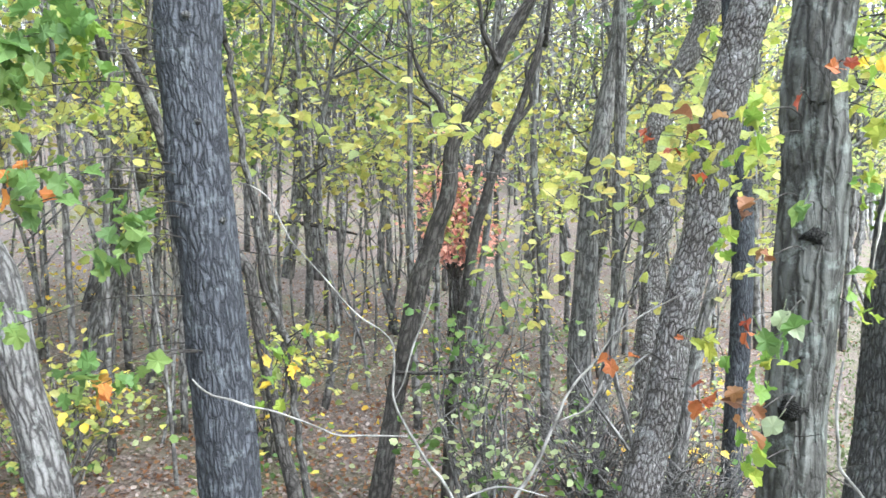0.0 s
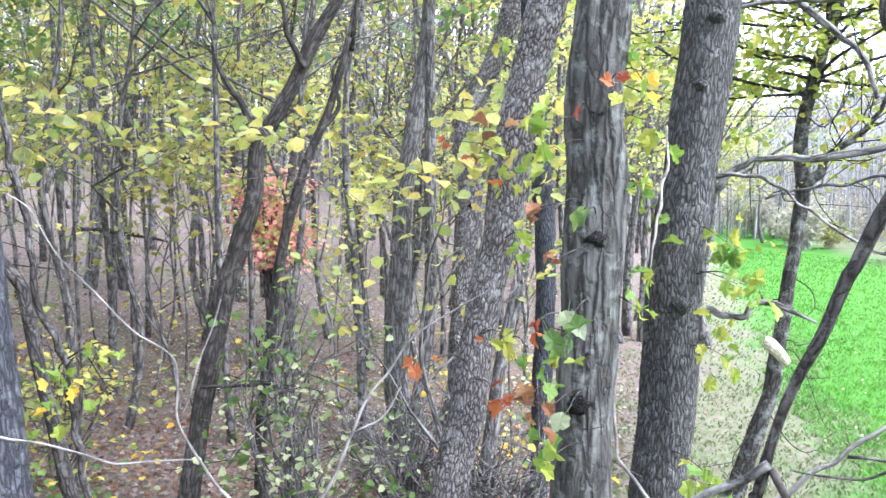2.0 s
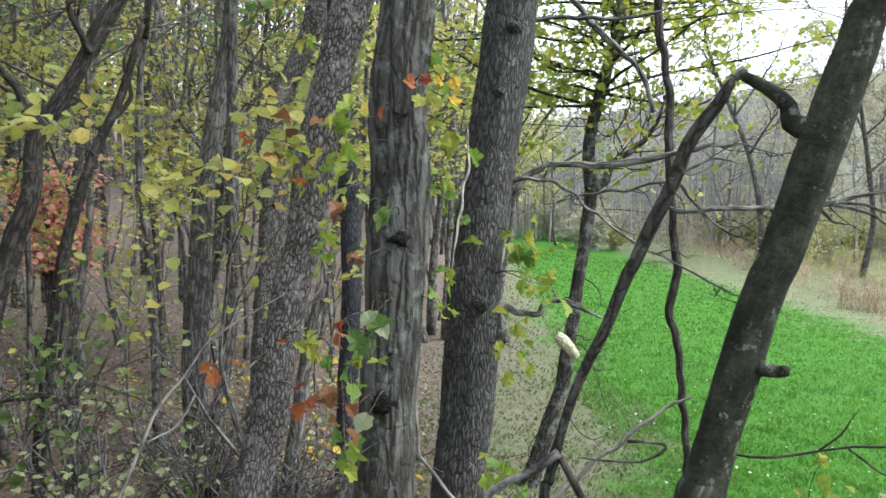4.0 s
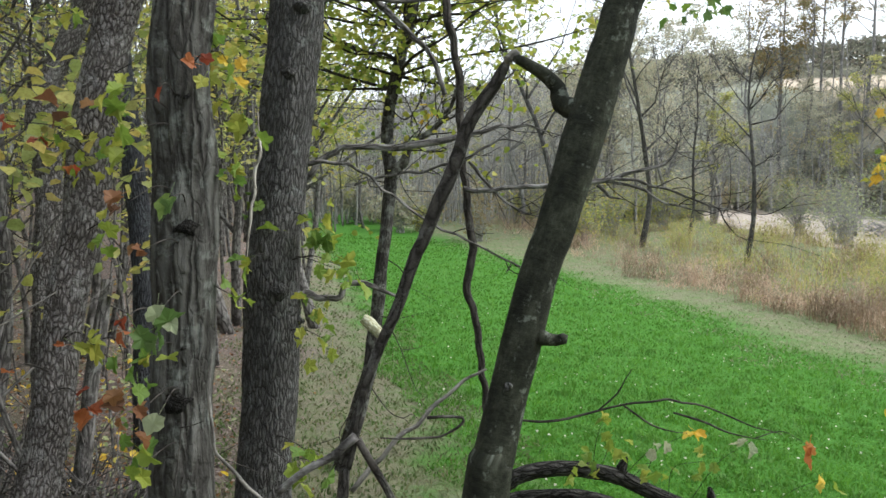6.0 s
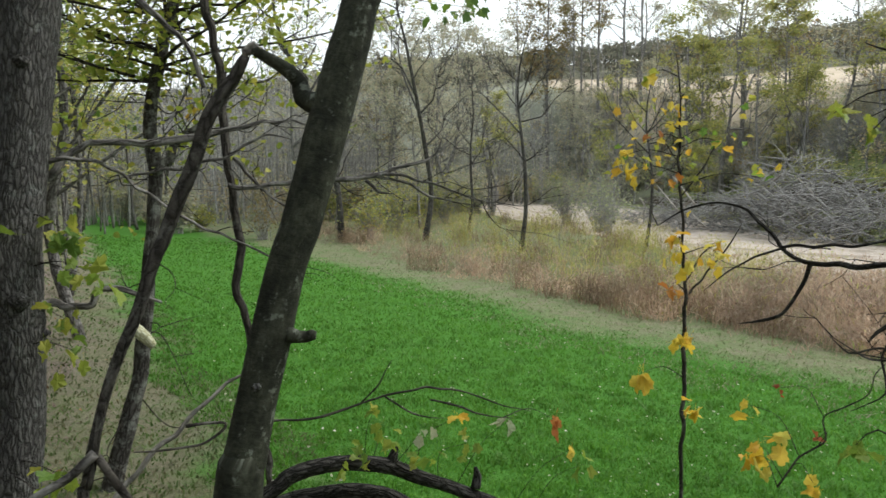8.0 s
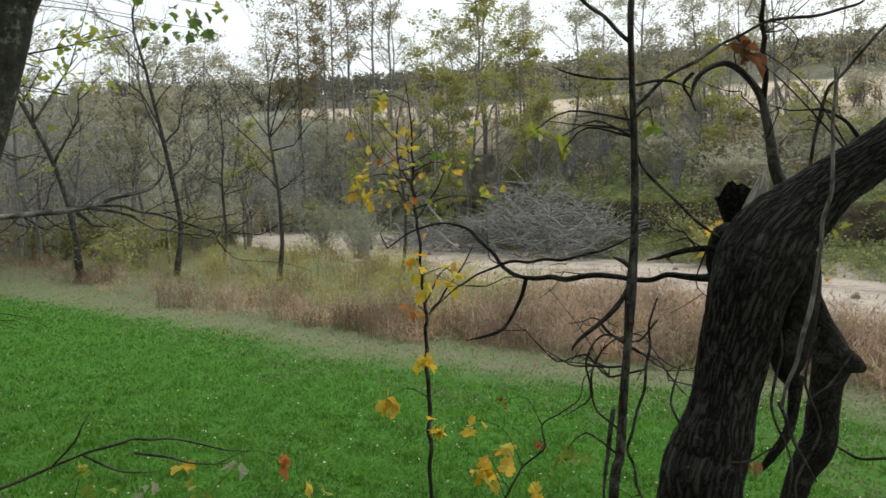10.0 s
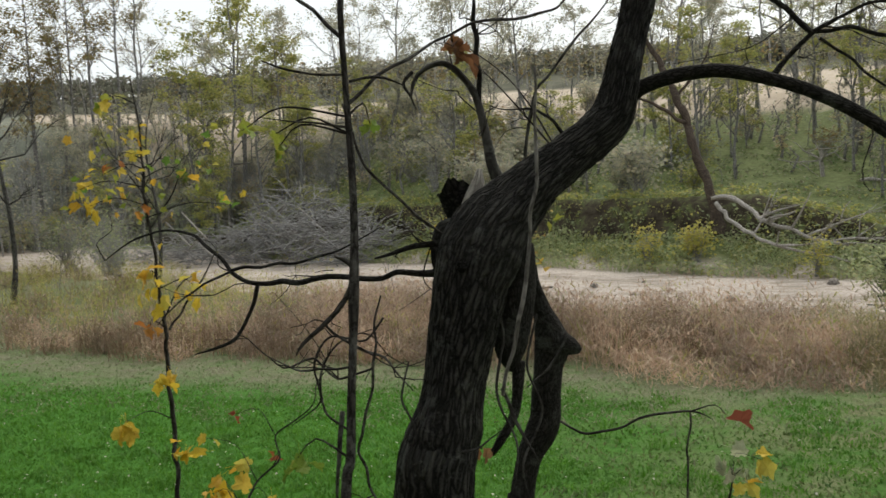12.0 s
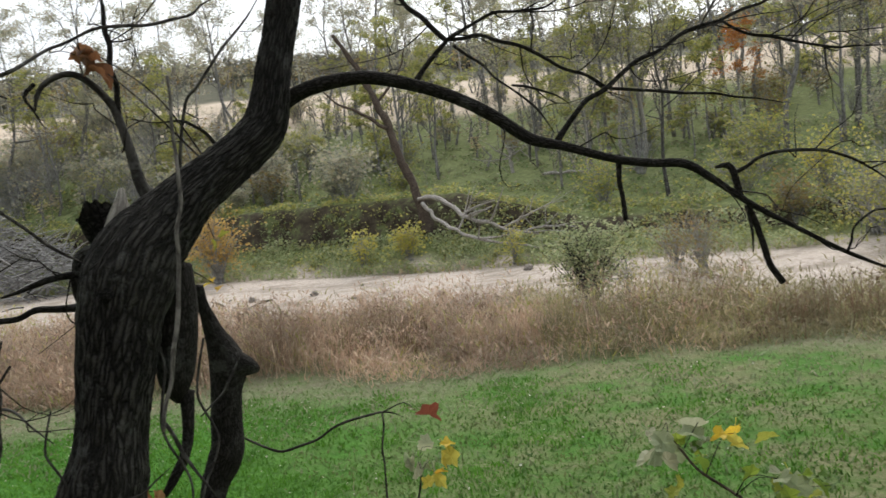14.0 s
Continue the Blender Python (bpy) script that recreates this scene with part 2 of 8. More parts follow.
straw_pink = leaf_material("straw_pink", [(0.45, 0.315, 0.24), (0.52, 0.4, 0.305), (0.37, 0.25, 0.185), (0.57, 0.465, 0.36)], 0.46, 0.5)
straw_gold = leaf_material("straw_gold", [(0.46, 0.42, 0.13), (0.37, 0.39, 0.11), (0.5, 0.41, 0.18), (0.3, 0.34, 0.09)], 0.36, 0.45)
straw_olive = leaf_material("straw_olive", [(0.333, 0.299, 0.172), (0.414, 0.356, 0.218), (0.265, 0.265, 0.127)], 0.4, 0.45)
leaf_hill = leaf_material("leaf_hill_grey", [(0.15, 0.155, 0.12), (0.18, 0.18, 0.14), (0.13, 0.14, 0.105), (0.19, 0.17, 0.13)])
weed_brown = leaf_material("weed_brown", [(0.2, 0.13, 0.09), (0.27, 0.19, 0.13), (0.16, 0.12, 0.07), (0.3, 0.24, 0.16)], 0.3, 0.5)
# leaf colours paled and greyed to carry the haze of distance
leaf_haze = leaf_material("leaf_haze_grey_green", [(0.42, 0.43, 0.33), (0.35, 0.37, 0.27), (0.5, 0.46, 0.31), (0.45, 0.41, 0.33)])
leaf_amber = leaf_material("leaf_amber", [(0.6, 0.4, 0.13), (0.52, 0.31, 0.1), (0.62, 0.47, 0.17), (0.45, 0.32, 0.12)])
leaf_tan = leaf_material("leaf_tan", [(0.46, 0.4, 0.26), (0.5, 0.42, 0.24), (0.4, 0.38, 0.2), (0.44, 0.36, 0.27)])
leaf_gold = leaf_material("leaf_gold", [(0.55, 0.5, 0.12), (0.5, 0.5, 0.14), (0.6, 0.5, 0.13), (0.42, 0.44, 0.13)])
clover = leaf_material("clover_flower", [(0.7, 0.68, 0.6), (0.6, 0.6, 0.5)])


# ---- ground ----
def creek_side(x, y):
    """Metres beyond the middle of the creek (minus: on the field's side)."""
    return (x - 41.0 - 0.5 * y) * 0.894


FAR_PROFILE = ((0, -0.6), (52, -0.6), (60, 1.2), (70, 3.4), (85, 6.8), (100, 10.5), (130, 17.2), (160, 23.6), (190, 29.0), (230, 33.5), (2500, 36.0))


def ground_z(x, y):
    u = creek_side(x, y)
    r = math.hypot(x - 1.4, y + 1.1)
    z = max(-0.075 * x, -1.95)
    if x < -2:
        z += 0.055 * (-2 - x) * min(1.0, (-2 - x) / 10) + 0.075 * max(0.0, -12 - x)
    if y > 18:
        z += 0.085 * (y - 18) * max(0.0, min(1.0, (4 + 0.25 * y - x) / 8))
    z = min(z, 15.0 + 0.02 * r)
    s = max(0.0, min(1.0, (u + 14) / 6)) * max(0.0, min(1.0, (100 - r) / 14))
    z += (-2.55 - z) * s * s * (3 - 2 * s)
    # the hill stands farther off towards the north-east, at the same height over the horizon
    back_off = 32.0 * max(0.0, min(1.0, (y / max(x, 1.0) - 0.47) / 0.53)) if x > 0 else 32.0
    rr = r - back_off * min(1.0, r / 80)
    hill = float(np.interp(rr, [p[0] for p in FAR_PROFILE], [p[1] for p in FAR_PROFILE])) * (r / max(rr, 1.0))
    if rr > 95:
        # the skyline sinks to both sides of its middle
        bearing = math.degrees(math.atan2(x - 1.4, y + 1.1))
        sag = float(np.interp(bearing, (38, 60, 80, 95, 108), (0.82, 0.9, 0.95, 0.9, 0.85)))
        hill *= 1 + (sag - 1) * min(1.0, (rr - 95) / 40)
    if u > 5.5:
        # a herb slope, a steep cut bank over it, and the meadow behind
        low = max(0.4, min(1.0, (46 - y) / 16, (y + 18) / 12))
        a, b = min(1.0, (u - 5.5) / 3.6), max(0.0, min(1.0, (u - 9.1) / 1.5))
        bank = -2.55 + (1.35 * a + 2.5 * b * b * (3 - 2 * b)) * low
        z = max(z, min(bank + 0.4 * max(0.0, u - 10.6), max(hill, bank)))
    if x > 0 and rr > 84:
        w = min(1.0, (rr - 84) / 26)
        east = max(0.0, min(1.0, (x / max(y, 1.0) - 0.3) / 0.45))
        z = max(z, z + (hill * (0.55 + 0.45 * east) - z) * w * w * (3 - 2 * w) * min(1.0, x / 30))
    near = min(1.0, r / 30)
    z += 0.06 * noise.noise((x * 0.35, y * 0.35, 0)) + 0.22 * noise.noise((x * 0.06, y * 0.06, 5)) * near
    if r > 110:
        z += 1.2 * noise.noise((x * 0.022, y * 0.022, 9)) * min(1.0, (r - 110) / 40)
    return z


# ---- mesh helpers ----
def smooth_path(points, step):
    """Points (x, y, z, radius) along a smooth curve through the guides."""
    p = np.array(points, float)
    p = np.vstack([2 * p[0] - p[1], p, 2 * p[-1] - p[-2]])
    out = []
    for i in range(1, len(p) - 2):
        n = max(1, int(np.ceil(np.linalg.norm(p[i + 1, :3] - p[i, :3]) / step)))
        t = (np.arange(n) / n)[:, None]
        a, b, c, d = p[i - 1], p[i], p[i + 1], p[i + 2]
        out.append(0.5 * (2 * b + (c - a) * t + (2 * a - 5 * b + 4 * c - d) * t**2 + (3 * b - a - 3 * c + d) * t**3))
    out.append(p[-2][None])
    out = np.vstack(out)
    out[:, 3] = np.maximum(out[:, 3], 0.0012)
    return out


class Geo:
    """Collects one mesh."""

    def __init__(self):
        self.v, self.f, self.g, self.n = [], [], [], 0

    def add(self, verts, faces, grain=None):
        verts = np.asarray(verts, float).reshape(-1, 3)
        self.v.append(verts)
        self.g.append(verts if grain is None else np.asarray(grain, float))
        self.f.append(np.asarray(faces, int) + self.n)
        self.n += len(verts)

    def tube(self, points, sides=8, step=0.1, rough=0.0, ridge=0.0, seed=0, close=True):
        """A round stem along a curve. rough: knobbly outline; ridge: depth of the bark's furrows."""
        c = smooth_path(points, step)
        if c[0, 2] > c[-1, 2] and ridge:
            c = c[::-1]
        m = len(c)
        tan = np.gradient(c[:, :3], axis=0)
        tan /= np.linalg.norm(tan, axis=1)[:, None] + 1e-9
        ref = np.array([1.0, 0, 0]) if abs(tan[0, 0]) < 0.8 else np.array([0, 1.0, 0])
        side = np.zeros((m, 3))
        for i in range(m):
            ref = ref - tan[i] * (ref @ tan[i])
            ref /= np.linalg.norm(ref) + 1e-9
            side[i] = ref
        up = np.cross(tan, side)
        ang = np.arange(sides) / sides * 2 * np.pi
        ca, sa = np.cos(ang)[None, :, None], np.sin(ang)[None, :, None]
        along = np.r_[0, np.cumsum(np.linalg.norm(np.diff(c[:, :3], axis=0), axis=1))]
        rad = np.repeat(c[:, 3:4], sides, 1)
        ring = (ca * side[:, None] + sa * up[:, None])
        rmean = max(float(np.median(c[:, 3])), 0.004)
        grain = np.stack([np.broadcast_to(np.cos(ang) * rmean, (m, sides)), np.broadcast_to(np.sin(ang) * rmean, (m, sides)), np.broadcast_to(along[:, None], (m, sides))], -1) + seed * 3.7
        if rough or ridge:
            for i in range(m):
                for j in range(sides):
                    q = grain[i, j]
                    d = rough * noise.noise((q[0] * 5, q[1] * 5, q[2] * 2.2)) * rmean
                    if ridge:
                        a = noise.noise((q[0] * 38, q[1] * 38, q[2] * 8.0))
                        b = noise.noise((q[0] * 80, q[1] * 80, q[2] * 30))
                        d += ridge * (0.2 - 1.3 * abs(a)) + ridge * 0.3 * b
                    rad[i, j] += d
        verts = c[:, None, :3] + ring * rad[..., None]
        i, j = np.meshgrid(np.arange(m - 1), np.arange(sides), indexing="ij")
        k = (j + 1) % sides
        faces = np.stack([i * sides + j, i * sides + k, (i + 1) * sides + k, (i + 1) * sides + j], -1).reshape(-1, 4)
        verts, grain = verts.reshape(-1, 3), grain.reshape(-1, 3)
        if close:
            verts = np.vstack([verts, c[0, :3], c[-1, :3] + tan[-1] * c[-1, 3] * 0.4])
            grain = np.vstack([grain, grain[0], grain[-1]])
            s = np.arange(sides)
            top, low = m * sides + 1, m * sides
            b = (m - 1) * sides
            caps = np.vstack([np.stack([s * 0 + low, (s + 1) % sides, s, s], -1), np.stack([s * 0 + top, b + s, b + (s + 1) % sides, b + (s + 1) % sides], -1)])
            faces = np.vstack([faces, caps])
        self.add(verts, faces, grain)
        return c

    def leaves(self, places, size, spread=0.35, droop=0.3, rng=None, broad=False):
        """Many small folded leaves, each its own four-cornered piece with a bent midrib."""
        places = np.asarray(places, float)
        n = len(places)
        if n == 0:
            return
        rng = rng or np.random.default_rng(1)
        a = rng.uniform(0, 2 * np.pi, n)
        dirn = np.stack([np.cos(a), np.sin(a), rng.normal(-droop, 0.45, n)], -1)
        dirn /= np.linalg.norm(dirn, axis=1)[:, None]
        nor = rng.normal(0, 0.55, (n, 3)) + np.array([0, 0, 1.0])
        wide = np.cross(dirn, nor)
        wide /= np.linalg.norm(wide, axis=1)[:, None] + 1e-9
        nor = np.cross(wide, dirn)
        s = (size * rng.uniform(1 - spread, 1 + spread, n))[:, None]
        tip = places + dirn * s
        mid = places + dirn * s * 0.45
        if broad:
            a1, a2 = places + dirn * s * 0.28, places + dirn * s * 0.74
            w1, w2, up = wide * s * 0.4, wide * s * 0.34, nor * s * 0.1
            v = np.stack([places, a1 + w1 + up, a2 + w2 + up, tip - up, a2 - w2 + up, a1 - w1 + up], 1)
            base = np.arange(n)[:, None] * 6
            self.add(v.reshape(-1, 3), np.vstack([base + [0, 1, 2, 3], base + [0, 3, 4, 5]]))
            return
        v = np.stack([places, mid + wide * s * 0.42 + nor * s * 0.12, tip - nor * s * 0.12, mid - wide * s * 0.42 + nor * s * 0.12], 1)
        base = np.arange(n)[:, None] * 4
        self.add(v.reshape(-1, 3), np.vstack([base + [0, 1, 2, 2], base + [0, 2, 3, 3]]))

    def blades(self, places, height, width, lean, rng, droop=0.25):
        """Standing blades: two-piece tapered strips that bend over."""
        places = np.asarray(places, float)
        n = len(places)
        a = rng.uniform(0, 2 * np.pi, n)
        h = (np.asarray(height) * rng.uniform(0.6, 1.25, n))[:, None]
        w = (width * rng.uniform(0.7, 1.3, n))[:, None]
        across = np.stack([np.cos(a), np.sin(a), 0 * a], -1)
        b = rng.uniform(0, 2 * np.pi, n)
        out = np.stack([np.cos(b), np.sin(b), 0 * b], -1) * (np.abs(rng.normal(0, lean, n)))[:, None]
        z = np.array([0, 0, 1.0])
        p1 = places + (out * 0.4 + z * 0.6) * h
        p2 = places + (out * (1 + droop) + z * (1 - droop * 0.5)) * h
        v = np.stack([places - across * w * 0.5, places + across * w * 0.5, p1 + across * w * 0.4, p1 - across * w * 0.4, p2], 1)
        base = np.arange(n)[:, None] * 5
        self.add(v.reshape(-1, 3), np.vstack([base + [0, 1, 2, 3], base + [3, 2, 4, 4]]))

    def mesh(self, name, origin=(0, 0, 0)):
        me = bpy.data.meshes.new(name)
        v = np.vstack(self.v) - np.array(origin)
        f = np.vstack(self.f)
        tri = f[:, 2] == f[:, 3]
        counts = np.where(tri, 3, 4)
        flat = f[np.column_stack([np.ones((len(f), 3), bool), ~tri])]
        me.vertices.add(len(v))
        me.vertices.foreach_set("co", v.astype(np.float32).ravel())
        me.loops.add(len(flat))
        me.loops.foreach_set("vertex_index", flat.astype(np.int32))
        me.polygons.add(len(f))
        me.polygons.foreach_set("loop_start", np.r_[0, np.cumsum(counts)[:-1]].astype(np.int32))
        me.polygons.foreach_set("loop_total", counts.astype(np.int32))
        me.update(calc_edges=True)
        at = me.attributes.new("grain", "FLOAT_VECTOR", "POINT")
        at.data.foreach_set("vector", np.vstack(self.g).astype(np.float32).ravel())
        me.polygons.foreach_set("use_smooth", np.ones(len(f), bool))
        return me


def thing(name, base, label, category, group="", kind=""):
    ob = new(name)
    ob.empty_display_size = 0.1
    ob.location = base
    return tagged(ob, label, category, group, kind)


def part(name, geo, material, parent, label=""):
    """One mesh under a thing or a part; the geometry is given in world places."""
    root, off = parent, Vector(parent.location)
    while root.parent:
        root = root.parent
        off += Vector(root.location)
    me = geo.mesh(name, off)
    me.materials.append(material)
    ob = new(name, me)
    ob.parent = parent
    return tagged(ob, label)


def lone(name, geo, material, label, category, group="", kind="", origin=(0, 0, 0)):
    me = geo.mesh(name, origin)
    me.materials.append(material)
    ob = new(name, me)
    ob.location = origin
    return tagged(ob, label, category, group, kind)


B = {}
B["big"] = [(-1.345, 2.634, 4.943, 0.1636), (-1.295, 2.604, 4.443, 0.1696), (-1.265, 2.584, 4.183, 0.1741), (-1.251, 2.565, 3.894, 0.167), (-1.221, 2.55, 3.604, 0.1598), (-1.192, 2.533, 3.315, 0.1598), (-1.163, 2.516, 3.025, 0.1627), (-1.144, 2.51, 2.906, 0.1568), (-1.124, 2.499, 2.735, 0.1553), (-1.088, 2.48, 2.446, 0.1552), (-1.061, 2.462, 2.157, 0.1523), (-1.032, 2.445, 1.868, 0.1523), (-1.007, 2.431, 1.63, 0.1567), (-0.937, 2.391, 0.79, 0.1661), (-0.897, 2.361, -0.04, 0.2146)]
B["stem_a"] = [(-2.107, 3.186, 4.095, 0.0312), (-2.021, 3.195, 3.921, 0.0347), (-1.946, 3.202, 3.765, 0.0382), (-1.872, 3.203, 3.557, 0.0382), (-1.794, 3.201, 3.331, 0.0382), (-1.657, 3.22, 3.122, 0.0382), (-1.487, 3.247, 2.913, 0.0382), (-1.343, 3.269, 2.722, 0.0364), (-1.316, 3.27, 2.635, 0.0382), (-1.259, 3.258, 2.288, 0.0365), (-1.183, 3.245, 1.942, 0.0382), (-1.111, 3.235, 1.596, 0.0416), (-1.038, 3.232, 1.311, 0.0469), (-0.968, 3.222, 0.631, 0.0497), (-0.928, 3.222, -0.049, 0.0642)]
B["stem_b"] = [(-1.308, 2.992, 4.148, 0.016), (-1.263, 2.988, 3.957, 0.0175), (-1.237, 2.972, 3.734, 0.0175), (-1.194, 2.966, 3.542, 0.0191), (-1.17, 2.959, 3.383, 0.0191), (-1.128, 2.955, 3.193, 0.0191), (-1.095, 2.948, 3.002, 0.0175), (-1.078, 2.941, 2.871, 0.0175), (-1.05, 2.931, 2.684, 0.0175), (-0.98, 2.933, 2.492, 0.0191), (-0.927, 2.939, 2.364, 0.0207), (-0.916, 2.929, 2.205, 0.0191), (-0.88, 2.92, 1.982, 0.0191), (-0.849, 2.916, 1.855, 0.0191), (-0.838, 2.906, 1.728, 0.0191), (-0.796, 2.891, 1.469, 0.0223), (-0.736, 2.871, 0.699, 0.0236), (-0.706, 2.851, -0.061, 0.0306)]
B["bent"] = [(0.291, 6.235, 5.549, 0.0336), (0.131, 6.165, 5.149, 0.0436), (-0.019, 6.095, 4.849, 0.0503), (-0.091, 6.065, 4.724, 0.0553), (-0.224, 6.01, 4.49, 0.0604), (-0.304, 5.974, 4.3, 0.0629), (-0.389, 5.935, 4.101, 0.0654), (-0.493, 5.887, 3.901, 0.0679), (-0.588, 5.846, 3.751, 0.0679), (-0.654, 5.816, 3.641, 0.0679), (-0.692, 5.8, 3.502, 0.0679), (-0.703, 5.772, 3.201, 0.073), (-0.748, 5.74, 3.001, 0.078), (-0.805, 5.714, 2.851, 0.083), (-0.856, 5.684, 2.646, 0.0881), (-0.955, 5.633, 2.351, 0.0906), (-1.04, 5.565, 1.85, 0.0881), (-1.134, 5.491, 1.351, 0.083), (-1.21, 5.426, 0.851, 0.0855), (-1.268, 5.378, 0.44, 0.1056), (-1.298, 5.358, 0.2, 0.112), (-1.318, 5.348, -0.03, 0.1447)]
B["bent_b1"] = [(-0.69, 5.81, 3.63, 0.0352), (-0.76, 5.81, 3.83, 0.0302), (-0.83, 5.8, 4, 0.0252), (-0.98, 5.78, 4.23, 0.0201), (-1.06, 5.79, 4.56, 0.0057)]
B["bent_b2"] = [(-0.26, 5.88, 4.26, 0.0298), (-0.37, 5.86, 4.48, 0.0248), (-0.43, 5.87, 4.73, 0.0198), (-0.51, 5.88, 5.03, 0.0067)]
B["bent_b3"] = [(-1.11, 5.42, 1.58, 0.0174), (-0.92, 5.47, 1.56, 0.0149), (-0.68, 5.53, 1.57, 0.0124), (-0.34, 5.62, 1.53, 0.0033)]
B["scaly"] = [(1.986, 5.019, 5.549, 0.1282), (1.786, 4.899, 4.769, 0.1444), (1.745, 4.869, 4.588, 0.1473), (1.625, 4.812, 4.176, 0.1364), (1.523, 4.748, 3.767, 0.1357), (1.454, 4.695, 3.362, 0.1352), (1.398, 4.645, 2.961, 0.1328), (1.358, 4.627, 2.797, 0.1286), (1.29, 4.596, 2.562, 0.1283), (1.207, 4.538, 2.167, 0.1237), (1.149, 4.471, 1.778, 0.1269), (1.059, 4.429, 1.387, 0.1247), (1.001, 4.392, 1.067, 0.1323), (0.951, 4.342, 0.447, 0.1379), (0.931, 4.322, -0.183, 0.1752)]
B["hole"] = [(1.9, 8.245, 6.099, 0.1015), (1.651, 8.115, 5.317, 0.1268), (1.575, 8.064, 4.996, 0.1201), (1.442, 8.009, 4.676, 0.126), (1.285, 7.955, 4.357, 0.113), (1.161, 7.911, 4.042, 0.1253), (1.099, 7.865, 3.729, 0.125), (1.119, 7.835, 3.418, 0.1312), (1.12, 7.778, 2.795, 0.1404), (1.047, 7.724, 2.173, 0.1248), (1.007, 7.634, 1.323, 0.1292), (0.927, 7.534, 0.353, 0.1427), (0.917, 7.524, 0.093, 0.1512), (0.907, 7.514, -0.157, 0.1955)]
B["pair_a"] = [(0.68, 9.43, 6.34, 0.0779), (0.58, 9.29, 5.07, 0.0921), (0.41, 9.14, 3.88, 0.1204), (0.28, 9.03, 3.03, 0.1275), (0.23, 8.92, 1.97, 0.1417), (0.17, 8.82, 0.91, 0.1488), (0.26, 8.75, -0.15, 0.1842), (0.26, 8.75, -0.14, 0.1953), (0.26, 8.75, -0.14, 0.2524)]
B["pair_b"] = [(0.64, 8.97, 6.08, 0.0544), (0.65, 8.83, 4.39, 0.068), (0.64, 8.71, 3.04, 0.0748), (0.63, 8.59, 1.68, 0.0748), (0.51, 8.48, 0.8, 0.0816), (0.39, 8.38, -0.01, 0.102), (0.39, 8.38, -0.08, 0.1081), (0.39, 8.38, -0.15, 0.1397)]
B["gap_trunk"] = [(1.77, 7.79, 5.66, 0.0871), (1.83, 7.7, 4.5, 0.0988), (1.91, 7.62, 3.34, 0.1104), (1.95, 7.54, 2.3, 0.1104), (1.9, 7.42, 1.03, 0.1104), (1.84, 7.31, -0.01, 0.1162), (1.84, 7.3, -0.13, 0.1232), (1.83, 7.3, -0.26, 0.1592)]
B["gap_stem"] = [(1.57, 6.2, 2.34, 0.0446), (1.47, 6.13, 1.85, 0.058), (1.39, 6.07, 1.45, 0.0625), (1.32, 6.01, 0.96, 0.067), (1.25, 5.95, 0.47, 0.0715), (1.22, 5.93, 0.13, 0.0758), (1.21, 5.91, -0.21, 0.0979)]
B["oak"] = [(1.909, 3.48, 4.964, 0.1386), (1.909, 3.43, 4.414, 0.1466), (1.904, 3.418, 4.263, 0.1466), (1.879, 3.39, 3.954, 0.1511), (1.869, 3.356, 3.646, 0.1569), (1.86, 3.325, 3.339, 0.1552), (1.856, 3.306, 3.033, 0.1616), (1.85, 3.297, 2.907, 0.1616), (1.828, 3.279, 2.726, 0.1646), (1.81, 3.25, 2.42, 0.1644), (1.791, 3.218, 2.116, 0.1626), (1.776, 3.186, 1.813, 0.1623), (1.757, 3.157, 1.566, 0.1681), (1.711, 3.083, 0.714, 0.1773), (1.681, 3.043, -0.226, 0.2291)]
B["t3"] = [(2.865, 4.239, 5.367, 0.1605), (2.775, 4.199, 4.757, 0.1679), (2.725, 4.169, 4.437, 0.1716), (2.671, 4.141, 4.076, 0.1699), (2.621, 4.11, 3.716, 0.1716), (2.565, 4.085, 3.356, 0.1663), (2.508, 4.056, 2.995, 0.1717), (2.482, 4.041, 2.848, 0.1698), (2.46, 4.021, 2.636, 0.1751), (2.441, 3.997, 2.274, 0.1807), (2.414, 3.97, 1.914, 0.1772), (2.374, 3.937, 1.555, 0.1734), (2.338, 3.91, 1.26, 0.1751), (2.278, 3.86, 0.48, 0.1856), (2.248, 3.84, -0.3, 0.2399)]
B["t3_b1"] = [(2.5, 3.97, 2.47, 0.0474), (2.6, 3.93, 2.45, 0.031), (2.72, 3.89, 2.44, 0.0237), (2.84, 3.85, 2.43, 0.0219), (2.88, 3.84, 2.51, 0.0201), (3.01, 3.8, 2.5, 0.0182), (3.22, 3.72, 2.41, 0.0066)]
B["t3_b2"] = [(2.65, 4.26, 4.36, 0.0255), (2.76, 4.23, 4.37, 0.016), (2.9, 4.18, 4.35, 0.0144), (3.15, 4.09, 4.36, 0.0144), (3.4, 4.01, 4.35, 0.0127), (3.61, 3.94, 4.38, 0.0111), (3.76, 3.9, 4.44, 0.0036)]
B["t3_b3"] = [(2.74, 4.22, 3.17, 0.0249), (2.83, 4.2, 3.28, 0.023), (2.94, 4.17, 3.35, 0.021), (3.05, 4.14, 3.39, 0.021), (3.38, 4.03, 3.39, 0.0249), (3.56, 3.97, 3.42, 0.023), (3.72, 3.92, 3.45, 0.0191), (4, 3.83, 3.51, 0.0153), (4.18, 3.77, 3.52, 0.0115), (4.43, 3.68, 3.46, 0.0035)]
B["t3_b4"] = [(2.71, 4.03, 3.28, 0.0188), (2.79, 4, 3.29, 0.0125), (2.95, 3.95, 3.27, 0.011), (3.15, 3.86, 3.12, 0.0094), (3.39, 3.77, 2.93, 0.0094), (3.67, 3.66, 2.77, 0.0078), (3.94, 3.55, 2.62, 0.0063), (4.08, 3.5, 2.55, 0.0021)]
